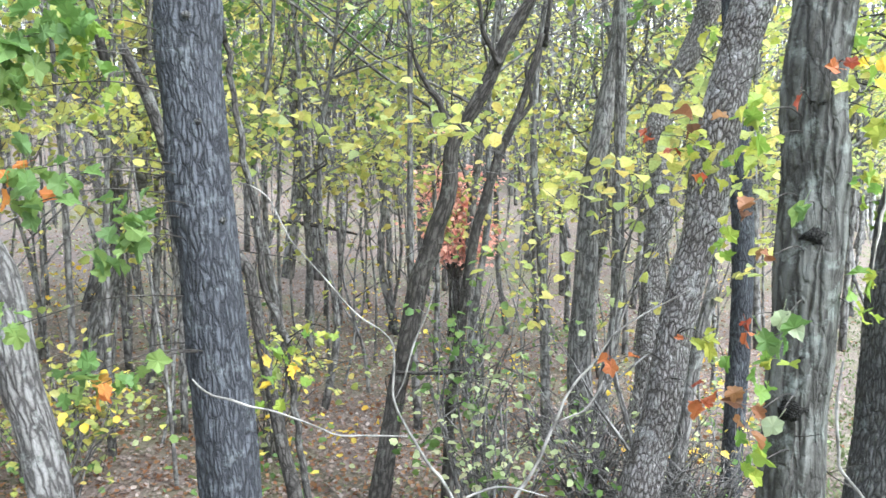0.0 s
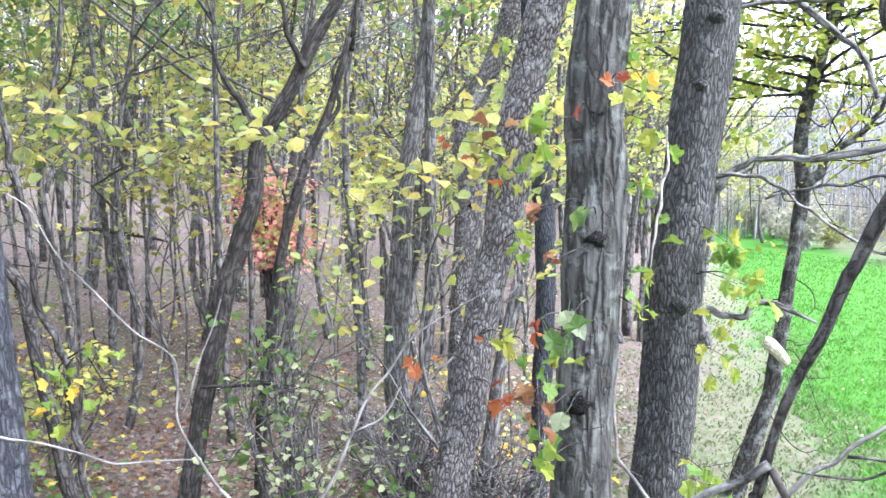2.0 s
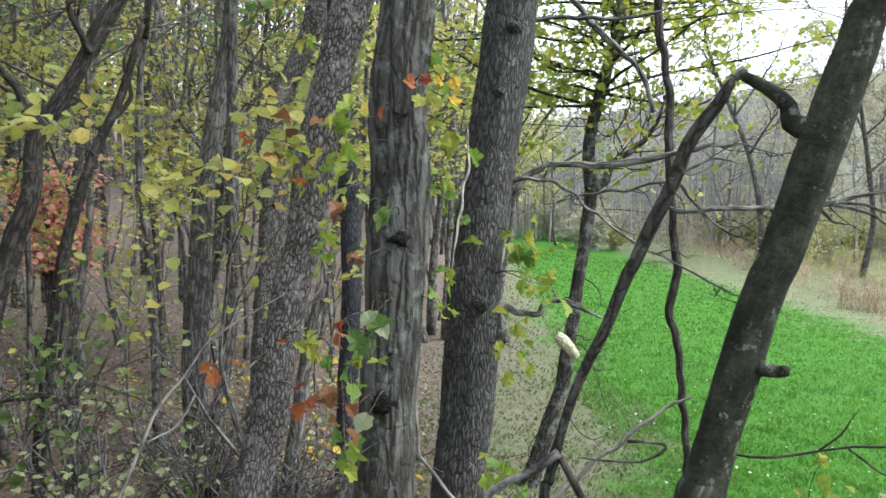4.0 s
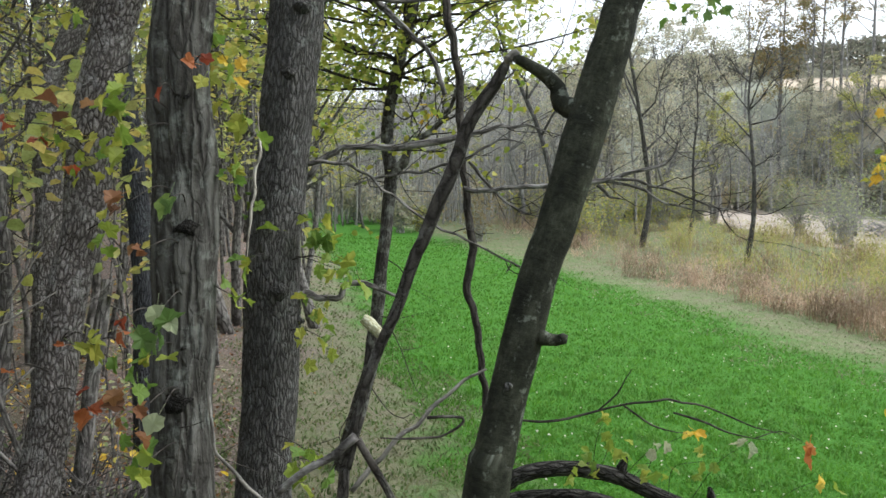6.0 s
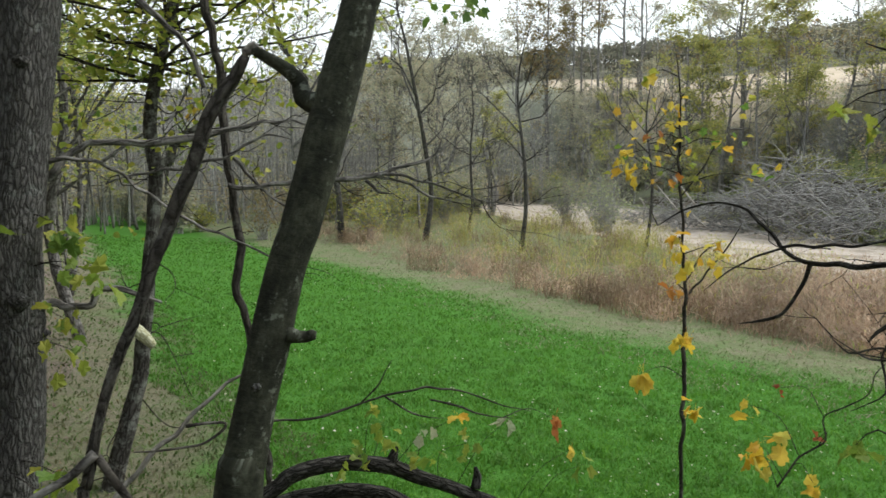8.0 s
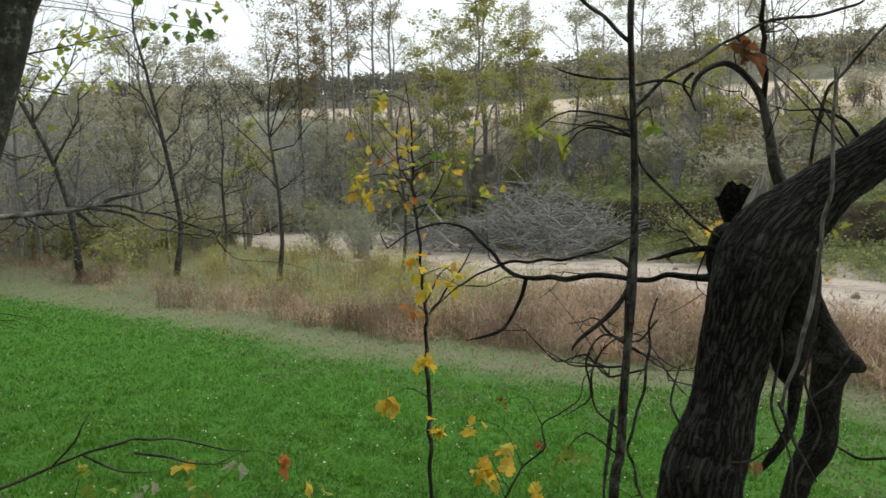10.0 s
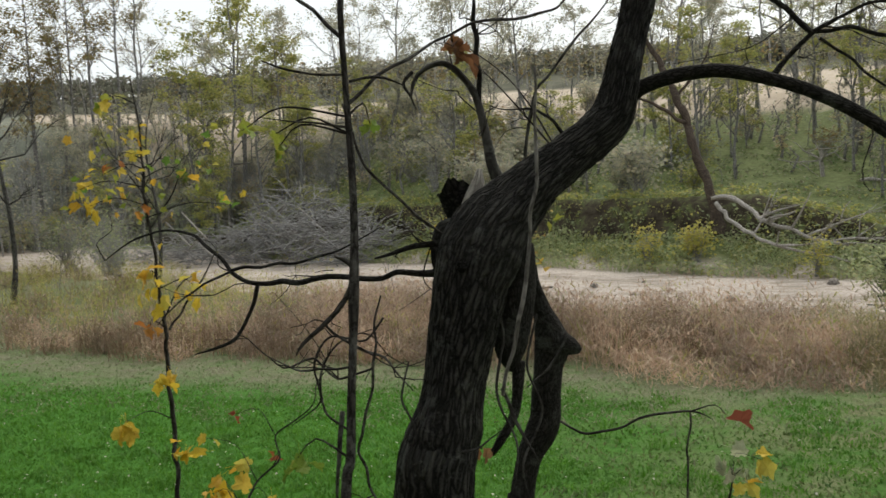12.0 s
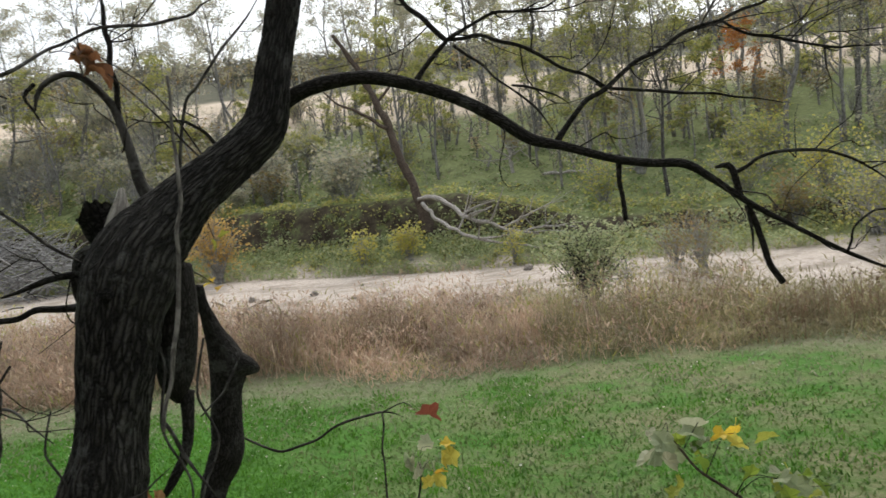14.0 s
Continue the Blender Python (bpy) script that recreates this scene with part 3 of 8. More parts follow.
B["t3_b5"] = [(3.11, 4.3, 3.13, 0.0067), (3.3, 4.25, 3.19, 0.0084), (3.56, 4.16, 3.23, 0.0101), (3.81, 4.08, 3.29, 0.0101), (4.1, 4, 3.44, 0.0084), (4.28, 3.94, 3.41, 0.0031)]
B["back"] = [(5.281, 7.971, 6.2, 0.0541), (5.119, 7.929, 5.163, 0.0663), (5.03, 7.943, 4.835, 0.0663), (4.952, 7.947, 4.505, 0.0696), (4.865, 7.948, 4.176, 0.0695), (4.796, 7.943, 3.847, 0.0728), (4.77, 7.921, 3.518, 0.0794), (4.778, 7.878, 3.189, 0.0795), (4.747, 7.859, 2.86, 0.0795), (4.71, 7.844, 2.53, 0.0795), (4.653, 7.833, 2.202, 0.0795), (4.581, 7.808, 1.743, 0.0794), (4.507, 7.787, 1.217, 0.0827), (4.445, 7.778, 0.89, 0.0893), (4.345, 7.781, 0.566, 0.0924), (4.203, 7.789, 0.115, 0.1021), (4.055, 7.799, -0.335, 0.1118), (3.96, 7.829, -0.611, 0.125)]
B["back_b1"] = [(4.71, 7.8, 3.18, 0.0733), (4.9, 7.74, 3.31, 0.0533), (5, 7.73, 3.51, 0.04), (5.26, 7.66, 3.71, 0.0333), (5.46, 7.62, 3.98, 0.0266), (5.56, 7.62, 4.31, 0.009)]
B["wavy"] = [(3.89, 4.55, 5.12, 0.0245), (3.92, 4.5, 4.62, 0.0283), (3.93, 4.46, 4.29, 0.0301), (3.98, 4.41, 3.95, 0.032), (3.98, 4.37, 3.54, 0.0301), (3.98, 4.34, 3.2, 0.0283), (4.01, 4.29, 2.87, 0.0301), (4.02, 4.26, 2.58, 0.0283), (3.97, 4.26, 2.37, 0.032), (4.01, 4.22, 2.12, 0.0283), (4.05, 4.17, 1.71, 0.0264), (4.07, 4.14, 1.46, 0.0264), (4.08, 4.07, 0.87, 0.0264), (4.08, 4.04, 0.22, 0.028), (4.09, 4.02, -0.43, 0.0361)]
B["wavy_b1"] = [(3.79, 4.24, 3.77, 0.0155), (3.7, 4.3, 4.05, 0.0189), (3.55, 4.37, 4.23, 0.0223), (3.37, 4.45, 4.43, 0.0241), (3.18, 4.53, 4.65, 0.0108)]
B["wavy_b2"] = [(3.93, 4.24, 3.1, 0.0174), (4.07, 4.19, 3.08, 0.0174), (4.3, 4.11, 3.1, 0.0174), (4.52, 4.04, 3.11, 0.0192), (4.89, 3.92, 3.13, 0.021), (5.12, 3.85, 3.19, 0.0157), (5.4, 3.76, 3.27, 0.0105), (5.52, 3.74, 3.46, 0.0031)]
B["wavy_b3"] = [(4.89, 3.92, 3.13, 0.0157), (5.08, 3.85, 3.15, 0.0122), (5.24, 3.8, 3.11, 0.0105), (5.47, 3.72, 3.05, 0.0088), (5.7, 3.63, 2.95, 0.007), (6.05, 3.5, 2.88, 0.0024)]
B["wavy_b4"] = [(4.87, 3.93, 3.15, 0.0122), (5.16, 3.82, 3.09, 0.0105), (5.39, 3.73, 2.97, 0.0088), (5.59, 3.66, 2.92, 0.007), (5.86, 3.57, 2.85, 0.0024)]
B["wavy_b5"] = [(4.89, 3.92, 3.11, 0.0139), (4.98, 3.88, 3.03, 0.0105), (5.08, 3.84, 3, 0.0031)]
B["wavy_b6"] = [(3.98, 4.24, 3.29, 0.0139), (4.11, 4.18, 3.12, 0.0122), (4.26, 4.11, 2.96, 0.0088), (4.45, 4.04, 2.88, 0.0031)]
B["main"] = [(3.23, 1.026, 4.349, 0.0473), (3.08, 1.046, 4.039, 0.0525), (3.01, 1.056, 3.929, 0.0551), (2.92, 1.076, 3.755, 0.0595), (2.888, 1.072, 3.664, 0.0611), (2.856, 1.074, 3.574, 0.0627), (2.825, 1.077, 3.485, 0.0635), (2.794, 1.079, 3.396, 0.0634), (2.76, 1.082, 3.308, 0.0642), (2.731, 1.083, 3.219, 0.0632), (2.7, 1.087, 3.131, 0.0622), (2.671, 1.088, 3.043, 0.0621), (2.641, 1.091, 2.972, 0.0611), (2.605, 1.092, 2.869, 0.0618), (2.557, 1.094, 2.695, 0.0643), (2.506, 1.095, 2.523, 0.0632), (2.456, 1.089, 2.353, 0.0682), (2.422, 1.085, 2.213, 0.0732), (2.242, 1.065, 0.933, 0.0776), (2.142, 1.055, -0.347, 0.1003)]
B["main_stub"] = [(2.58, 1.05, 2.73, 0.0289), (2.62, 1.04, 2.72, 0.0187), (2.65, 1.03, 2.73, 0.0162), (2.66, 1.02, 2.73, 0.0153)]
B["main_fork"] = [(2.775, 1.082, 3.36, 0.034), (2.77, 1.1, 3.41, 0.034), (2.749, 1.152, 3.449, 0.0308), (2.716, 1.162, 3.493, 0.0252), (2.679, 1.176, 3.532, 0.0215), (2.649, 1.195, 3.561, 0.0188), (2.621, 1.205, 3.574, 0.0161), (2.598, 1.211, 3.58, 0.0107)]
B["broken"] = [(2.611, 1.279, 3.58, 0.0128), (2.601, 1.288, 3.559, 0.0174), (2.58, 1.302, 3.513, 0.0202), (2.552, 1.321, 3.468, 0.0221), (2.524, 1.336, 3.423, 0.0221), (2.498, 1.349, 3.369, 0.0221), (2.476, 1.357, 3.296, 0.0221), (2.444, 1.372, 3.204, 0.0222), (2.421, 1.387, 3.149, 0.0223), (2.394, 1.403, 3.075, 0.0214), (2.367, 1.415, 3.001, 0.0205), (2.348, 1.425, 2.962, 0.0205), (2.323, 1.436, 2.89, 0.0196), (2.292, 1.445, 2.797, 0.0196), (2.263, 1.459, 2.722, 0.0197), (2.24, 1.475, 2.665, 0.0197), (2.206, 1.494, 2.57, 0.0198), (2.178, 1.506, 2.475, 0.0189), (2.154, 1.516, 2.379, 0.0199), (2.142, 1.52, 2.321, 0.0227), (2.123, 1.527, 2.225, 0.019), (2.107, 1.53, 2.125, 0.0209), (2.027, 1.55, 0.915, 0.0222), (1.977, 1.56, -0.285, 0.0287)]
B["broken_b1"] = [(2.148, 1.496, 2.343, 0.016), (2.113, 1.503, 2.313, 0.015), (2.067, 1.516, 2.277, 0.014), (2.011, 1.534, 2.247, 0.013), (1.955, 1.552, 2.209, 0.013), (1.894, 1.573, 2.163, 0.012)]
B["broken_b2"] = [(2.156, 1.503, 2.328, 0.0142), (2.183, 1.485, 2.275, 0.0132), (2.212, 1.473, 2.214, 0.0133), (2.238, 1.457, 2.155, 0.0124), (2.263, 1.438, 2.096, 0.0114)]
B["pale"] = [(2.424, 2.397, 1.761, 0.0128), (2.481, 2.386, 1.829, 0.0129), (2.558, 2.369, 1.907, 0.0117), (2.637, 2.354, 1.981, 0.0117), (2.714, 2.332, 2.064, 0.0104), (2.791, 2.311, 2.138, 0.0105), (2.868, 2.289, 2.2, 0.0092), (2.945, 2.265, 2.259, 0.0079), (3.044, 2.236, 2.302, 0.0053)]
B["pale_b1"] = [(2.728, 2.213, 2.118, 0.0076), (2.813, 2.186, 2.111, 0.0064), (2.889, 2.161, 2.112, 0.0064), (2.86, 2.169, 2.073, 0.0064), (2.788, 2.185, 2.036, 0.0051), (2.663, 2.226, 2.027, 0.0051), (2.523, 2.275, 2.037, 0.0025)]
B["log_a"] = [(3.089, 2.832, 1.312, 0.0381), (3.398, 2.688, 1.503, 0.0405), (3.449, 2.669, 1.546, 0.0437), (3.548, 2.621, 1.583, 0.0422), (3.687, 2.547, 1.601, 0.0423), (3.823, 2.469, 1.591, 0.0439), (3.961, 2.393, 1.554, 0.044), (4.095, 2.31, 1.481, 0.0409), (4.259, 2.214, 1.402, 0.0363), (4.619, 1.992, 1.192, 0.0323), (5.039, 1.732, 0.872, 0.0119)]
B["log_b"] = [(3.09, 2.935, 1.211, 0.0461), (3.473, 2.748, 1.379, 0.0447), (3.643, 2.658, 1.402, 0.0448), (3.784, 2.581, 1.407, 0.0448), (3.924, 2.502, 1.377, 0.0433), (4.035, 2.437, 1.327, 0.0386), (4.26, 2.295, 1.161, 0.0166)]
B["log_a_b1"] = [(3.95, 2.4, 1.55, 0.0343), (3.96, 2.4, 1.61, 0.0296), (3.99, 2.39, 1.67, 0.0119)]
B["log_a_b2"] = [(4.36, 2.15, 1.39, 0.0281), (4.38, 2.15, 1.46, 0.0234), (4.37, 2.16, 1.51, 0.0091)]
B["twig"] = [(2.84, 1.81, 2.21, 0.0056), (2.95, 1.76, 2.2, 0.0048), (3.09, 1.68, 2.21, 0.0056), (3.26, 1.6, 2.26, 0.0048), (3.42, 1.51, 2.29, 0.0048), (3.53, 1.45, 2.29, 0.0048), (3.63, 1.4, 2.26, 0.0039), (3.77, 1.31, 2.19, 0.0032), (3.87, 1.25, 2.16, 0.0011)]
B["twig_b1"] = [(3.32, 1.56, 2.27, 0.0039), (3.42, 1.5, 2.19, 0.0039), (3.54, 1.43, 2.16, 0.0011)]
B["twig_b2"] = [(3.23, 1.61, 2.25, 0.0039), (3.3, 1.58, 2.32, 0.0039), (3.36, 1.56, 2.42, 0.0011)]
B["wt_a"] = [(-0.61, 1.85, 3.25, 0.0022), (-0.48, 1.88, 3.19, 0.0029), (-0.37, 1.89, 2.99, 0.0029), (-0.23, 1.92, 2.83, 0.0036), (-0.09, 1.94, 2.68, 0.0036), (0.03, 1.96, 2.58, 0.0043), (0.04, 1.95, 2.36, 0.0051), (0.08, 1.95, 2.24, 0.0058), (0.19, 1.96, 2.08, 0.0065), (0.28, 1.98, 1.93, 0.0073), (0.37, 1.98, 1.75, 0.0036)]
B["wt_b"] = [(0.2, 2.03, 2.81, 0.0029), (0.17, 2.01, 2.71, 0.0036), (0.12, 1.99, 2.57, 0.0036), (0.1, 1.97, 2.48, 0.0043), (0.05, 1.95, 2.35, 0.0023)]
B["wt_c"] = [(-0.71, 1.65, 2.46, 0.0035), (-0.68, 1.66, 2.42, 0.0035), (-0.56, 1.69, 2.37, 0.0042), (-0.4, 1.72, 2.33, 0.0042), (-0.14, 1.79, 2.23, 0.0042), (0.04, 1.83, 2.23, 0.0042), (0.13, 1.86, 2.22, 0.0022)]
B["wt_d"] = [(1.24, 2.61, 2.75, 0.0032), (1.06, 2.56, 2.65, 0.004), (0.9, 2.5, 2.54, 0.0048), (0.8, 2.47, 2.4, 0.0055), (0.69, 2.43, 2.26, 0.0063), (0.6, 2.38, 2.02, 0.0079), (0.47, 2.32, 1.79, 0.0095), (0.38, 2.29, 1.62, 0.0046)]
B["wt_e"] = [(0.86, 2.48, 2.34, 0.0032), (0.78, 2.44, 2.21, 0.0048), (0.67, 2.41, 2.16, 0.0025)]
B["wt_f"] = [(0.3, 2.08, 1.89, 0.0052), (0.44, 2.12, 1.94, 0.0052), (0.55, 2.15, 1.93, 0.0037), (0.65, 2.17, 1.9, 0.0014)]
B["wt_g"] = [(1.81, 2.32, 2.51, 0.0045), (1.79, 2.31, 2.36, 0.006), (1.8, 2.29, 2.15, 0.0067), (1.84, 2.28, 2.03, 0.0074), (1.93, 2.27, 1.92, 0.0082), (2.08, 2.25, 1.74, 0.004)]
B["snag"] = [(5.719, -1.204, 4.406, 0.0632), (5.579, -1.121, 3.948, 0.0736), (5.532, -1.093, 3.807, 0.0705), (5.498, -1.069, 3.705, 0.0727), (5.466, -1.044, 3.593, 0.0799), (5.44, -1.019, 3.489, 0.0922), (5.408, -0.984, 3.401, 0.0993), (5.348, -0.908, 3.325, 0.096), (5.291, -0.823, 3.257, 0.094), (5.198, -0.69, 3.149, 0.1013), (5.13, -0.6, 3.055, 0.1242), (5.053, -0.513, 2.949, 0.1534), (5.018, -0.466, 2.843, 0.167), (4.991, -0.431, 2.74, 0.1525), (4.968, -0.405, 2.626, 0.1453), (4.945, -0.376, 2.512, 0.1404), (4.923, -0.35, 2.398, 0.1356), (4.903, -0.33, 2.284, 0.1366), (4.884, -0.311, 2.17, 0.1563), (4.863, -0.285, 2.056, 0.1655), (4.836, -0.262, 1.869, 0.1699), (4.759, -0.164, 0.68, 0.1843), (4.709, -0.104, -0.47, 0.2382)]
B["limb"] = [(5.505, -0.933, 3.431, 0.0281), (5.5, -0.997, 3.461, 0.0457), (5.494, -1.061, 3.49, 0.0416), (5.484, -1.116, 3.522, 0.0363), (5.467, -1.209, 3.551, 0.0333), (5.451, -1.327, 3.567, 0.0316), (5.432, -1.464, 3.562, 0.0299), (5.41, -1.64, 3.51, 0.028), (5.38, -1.8, 3.44, 0.0267), (5.34, -1.96, 3.34, 0.0266), (5.31, -2.11, 3.22, 0.0253), (5.28, -2.25, 3.17, 0.0216), (5.25, -2.43, 3.1, 0.0191), (5.23, -2.59, 3.06, 0.0179), (5.2, -2.73, 3.04, 0.0178), (5.18, -2.83, 2.97, 0.0154), (5.14, -2.98, 2.84, 0.013), (5.1, -3.17, 2.71, 0.0106), (5.07, -3.34, 2.6, 0.0082), (5.04, -3.53, 2.5, 0.0026)]
B["limb_b1"] = [(5.45, -1.65, 3.51, 0.0148), (5.46, -1.69, 3.58, 0.0111), (5.46, -1.75, 3.63, 0.0099), (5.46, -1.82, 3.69, 0.0099), (5.46, -1.95, 3.74, 0.0074), (5.46, -2.03, 3.79, 0.0074), (5.45, -2.12, 3.78, 0.0062), (5.44, -2.25, 3.78, 0.0049), (5.44, -2.41, 3.85, 0.0017)]
B["limb_b2"] = [(5.46, -1.82, 3.68, 0.0111), (5.48, -1.71, 3.8, 0.0099), (5.5, -1.62, 3.9, 0.0086), (5.52, -1.51, 4.05, 0.0033)]
B["limb_b3"] = [(5.46, -1.82, 3.69, 0.0086), (5.45, -1.96, 3.69, 0.0086), (5.43, -2.13, 3.62, 0.0086), (5.41, -2.31, 3.51, 0.0074), (5.38, -2.49, 3.4, 0.0074), (5.36, -2.79, 3.35, 0.0062), (5.34, -3.03, 3.3, 0.0049), (5.32, -3.24, 3.25, 0.0017)]
B["limb_b4"] = [(5.32, -2.23, 3.2, 0.0145), (5.32, -2.32, 3.31, 0.0109), (5.33, -2.46, 3.4, 0.0109), (5.33, -2.62, 3.5, 0.0097), (5.32, -2.8, 3.58, 0.0085), (5.31, -2.98, 3.63, 0.0073), (5.31, -3.17, 3.69, 0.0061), (5.3, -3.3, 3.74, 0.0022)]
B["limb_b5"] = [(5.31, -2.98, 3.63, 0.0061), (5.3, -3.13, 3.55, 0.0061), (5.28, -3.27, 3.51, 0.0061), (5.26, -3.46, 3.46, 0.0048), (5.25, -3.7, 3.44, 0.0016)]
B["limb_b6"] = [(5.44, -1.84, 3.66, 0.0074), (5.42, -1.95, 3.56, 0.0061), (5.4, -2.06, 3.45, 0.0049), (5.38, -2.17, 3.34, 0.0049), (5.36, -2.23, 3.23, 0.0017)]
B["limb_b7"] = [(5.27, -2.47, 3.11, 0.0145), (5.26, -2.47, 3, 0.0108), (5.24, -2.47, 2.83, 0.0108)]
B["limb_b8"] = [(5.16, -2.97, 2.84, 0.0131), (5.14, -3.01, 2.67, 0.0131), (5.12, -3.08, 2.5, 0.0131)]
B["limb_b9"] = [(5.18, -2.95, 2.88, 0.0155), (5.19, -2.95, 2.97, 0.0143), (5.19, -2.91, 3.02, 0.0143), (5.2, -2.86, 3.01, 0.0054)]
B["limb_b10"] = [(5.19, -2.95, 2.98, 0.0083), (5.19, -3.06, 3.04, 0.0071), (5.17, -3.23, 3.04, 0.0071), (5.16, -3.37, 3.01, 0.006), (5.14, -3.5, 2.93, 0.0048), (5.13, -3.61, 2.84, 0.0016)]
B["limb_b11"] = [(5.06, -3.33, 2.6, 0.0058), (5.07, -3.37, 2.71, 0.0047), (5.07, -3.46, 2.76, 0.0047), (5.06, -3.59, 2.76, 0.0016)]
B["limb_b12"] = [(5.4, -2.07, 3.46, 0.0049), (5.39, -2.2, 3.43, 0.0049), (5.37, -2.31, 3.35, 0.0017)]
B["limb_b13"] = [(5.16, -2.97, 2.81, 0.0071), (5.15, -2.98, 2.72, 0.0059), (5.14, -2.97, 2.64, 0.0016)]
B["up_b1"] = [(5.49, -1.07, 3.75, 0.0171), (5.5, -1.08, 3.87, 0.0134), (5.52, -1.07, 4.02, 0.0049)]
B["up_b2"] = [(5.51, -0.77, 3.34, 0.0099), (5.52, -0.72, 3.41, 0.0074), (5.54, -0.63, 3.47, 0.0062), (5.54, -0.53, 3.48, 0.0023)]
B["up_b3"] = [(5.61, -0.56, 3.19, 0.0077), (5.64, -0.61, 3.5, 0.0077), (5.65, -0.68, 3.62, 0.0064), (5.66, -0.84, 3.8, 0.0064), (5.67, -1.02, 4.01, 0.0023)]
B["sprout"] = [(5.389, -0.514, 3.094, 0.0438), (5.38, -0.48, 3.158, 0.0309), (5.376, -0.454, 3.231, 0.0257), (5.377, -0.438, 3.335, 0.0219), (5.375, -0.419, 3.451, 0.0192), (5.371, -0.398, 3.541, 0.0179), (5.36, -0.362, 3.606, 0.0153), (5.343, -0.307, 3.67, 0.014), (5.319, -0.257, 3.694, 0.0127), (5.291, -0.211, 3.681, 0.0114), (5.268, -0.166, 3.65, 0.0101), (5.255, -0.141, 3.603, 0.0089), (5.243, -0.133, 3.553, 0.0038)]
B["sprout_b1"] = [(5.37, -0.41, 3.48, 0.0128), (5.39, -0.41, 3.72, 0.0115), (5.41, -0.41, 3.87, 0.0115), (5.42, -0.39, 4.08, 0.004)]
B["sprout_b2"] = [(5.26, -0.14, 3.66, 0.0089), (5.24, -0.11, 3.61, 0.0077), (5.25, -0.15, 3.49, 0.0023)]
B["stub"] = [(5.192, -0.339, 2.928, 0.04), (5.19, -0.336, 2.98, 0.043), (5.188, -0.333, 3.035, 0.058), (5.186, -0.33, 3.089, 0.072), (5.185, -0.325, 3.135, 0.082)]
B["stub_pale"] = [(5.085, -0.422, 2.963, 0.0811), (5.095, -0.434, 3.036, 0.0627), (5.101, -0.441, 3.097, 0.0442), (5.107, -0.453, 3.152, 0.0258), (5.114, -0.459, 3.206, 0.0111)]
B["spout"] = [(5.087, -0.382, 2.942, 0.0482), (5.072, -0.333, 2.969, 0.0409), (5.052, -0.295, 2.965, 0.0312), (5.038, -0.272, 2.919, 0.024), (5.023, -0.264, 2.848, 0.0215), (5.016, -0.269, 2.769, 0.012)]
B["arm_a"] = [(5.11, -0.43, 2.85, 0.0361), (5.08, -0.37, 2.89, 0.0205), (5.06, -0.32, 2.9, 0.0169), (5.02, -0.25, 2.9, 0.0145), (4.97, -0.14, 2.89, 0.012), (4.92, -0.03, 2.86, 0.0049)]
B["arm_b"] = [(5.08, -0.28, 2.78, 0.0244), (5.14, -0.2, 2.76, 0.0175), (5.16, -0.05, 2.76, 0.0141), (5.18, 0.12, 2.75, 0.0131), (5.17, 0.35, 2.76, 0.0121), (5.17, 0.53, 2.73, 0.0124), (5.19, 0.69, 2.73, 0.0112), (5.22, 0.84, 2.79, 0.0101), (5.26, 0.98, 2.92, 0.0088), (5.28, 1.16, 2.99, 0.0075), (5.28, 1.35, 2.98, 0.0061), (5.26, 1.58, 2.86, 0.0021)]
B["arm_b1"] = [(5.2, 0.68, 2.73, 0.0113), (5.17, 0.72, 2.59, 0.0084), (5.12, 0.8, 2.47, 0.0084), (5.09, 0.87, 2.43, 0.007), (5.04, 0.95, 2.42, 0.0019)]
B["arm_b2"] = [(5.22, 0.84, 2.79, 0.0086), (5.28, 0.71, 2.8, 0.0072), (5.36, 0.55, 2.81, 0.0072), (5.45, 0.37, 2.85, 0.0057), (5.56, 0.16, 2.96, 0.0019)]
B["arm_b3"] = [(5.22, 0.83, 2.79, 0.0072), (5.17, 0.94, 2.74, 0.0057), (5.11, 1.04, 2.67, 0.0043), (5.05, 1.15, 2.56, 0.0013)]
B["hang_a"] = [(5.55, -0.582, 2.74, 0.0243), (5.551, -0.591, 2.658, 0.0297), (5.558, -0.619, 2.534, 0.0487), (5.566, -0.646, 2.436, 0.0706), (5.571, -0.66, 2.346, 0.087), (5.55, -0.642, 2.252, 0.0679), (5.529, -0.628, 2.113, 0.0678), (5.515, -0.622, 2.001, 0.0745), (5.5, -0.596, 1.932, 0.0759), (5.474, -0.553, 1.851, 0.0609), (5.446, -0.525, 1.749, 0.054), (5.426, -0.507, 1.639, 0.0539), (5.411, -0.487, 1.564, 0.0539), (5.341, -0.397, 0.514, 0.0571), (5.301, -0.337, -0.536, 0.0738)]
B["hang_tip"] = [(5.548, -0.705, 2.368, 0.062), (5.571, -0.755, 2.344, 0.0405), (5.593, -0.789, 2.32, 0.0136)]
B["hang_b"] = [(5.184, -0.588, 2.882, 0.0683), (5.166, -0.578, 2.713, 0.0805), (5.149, -0.563, 2.568, 0.0878), (5.134, -0.552, 2.447, 0.0853), (5.125, -0.55, 2.375, 0.0585), (5.119, -0.549, 2.332, 0.017)]
B["hang_c"] = [(5.141, -0.577, 2.371, 0.0269), (5.12, -0.568, 2.227, 0.0232), (5.097, -0.543, 2.121, 0.0231), (5.069, -0.494, 2.041, 0.0243), (5.044, -0.457, 1.984, 0.0145)]
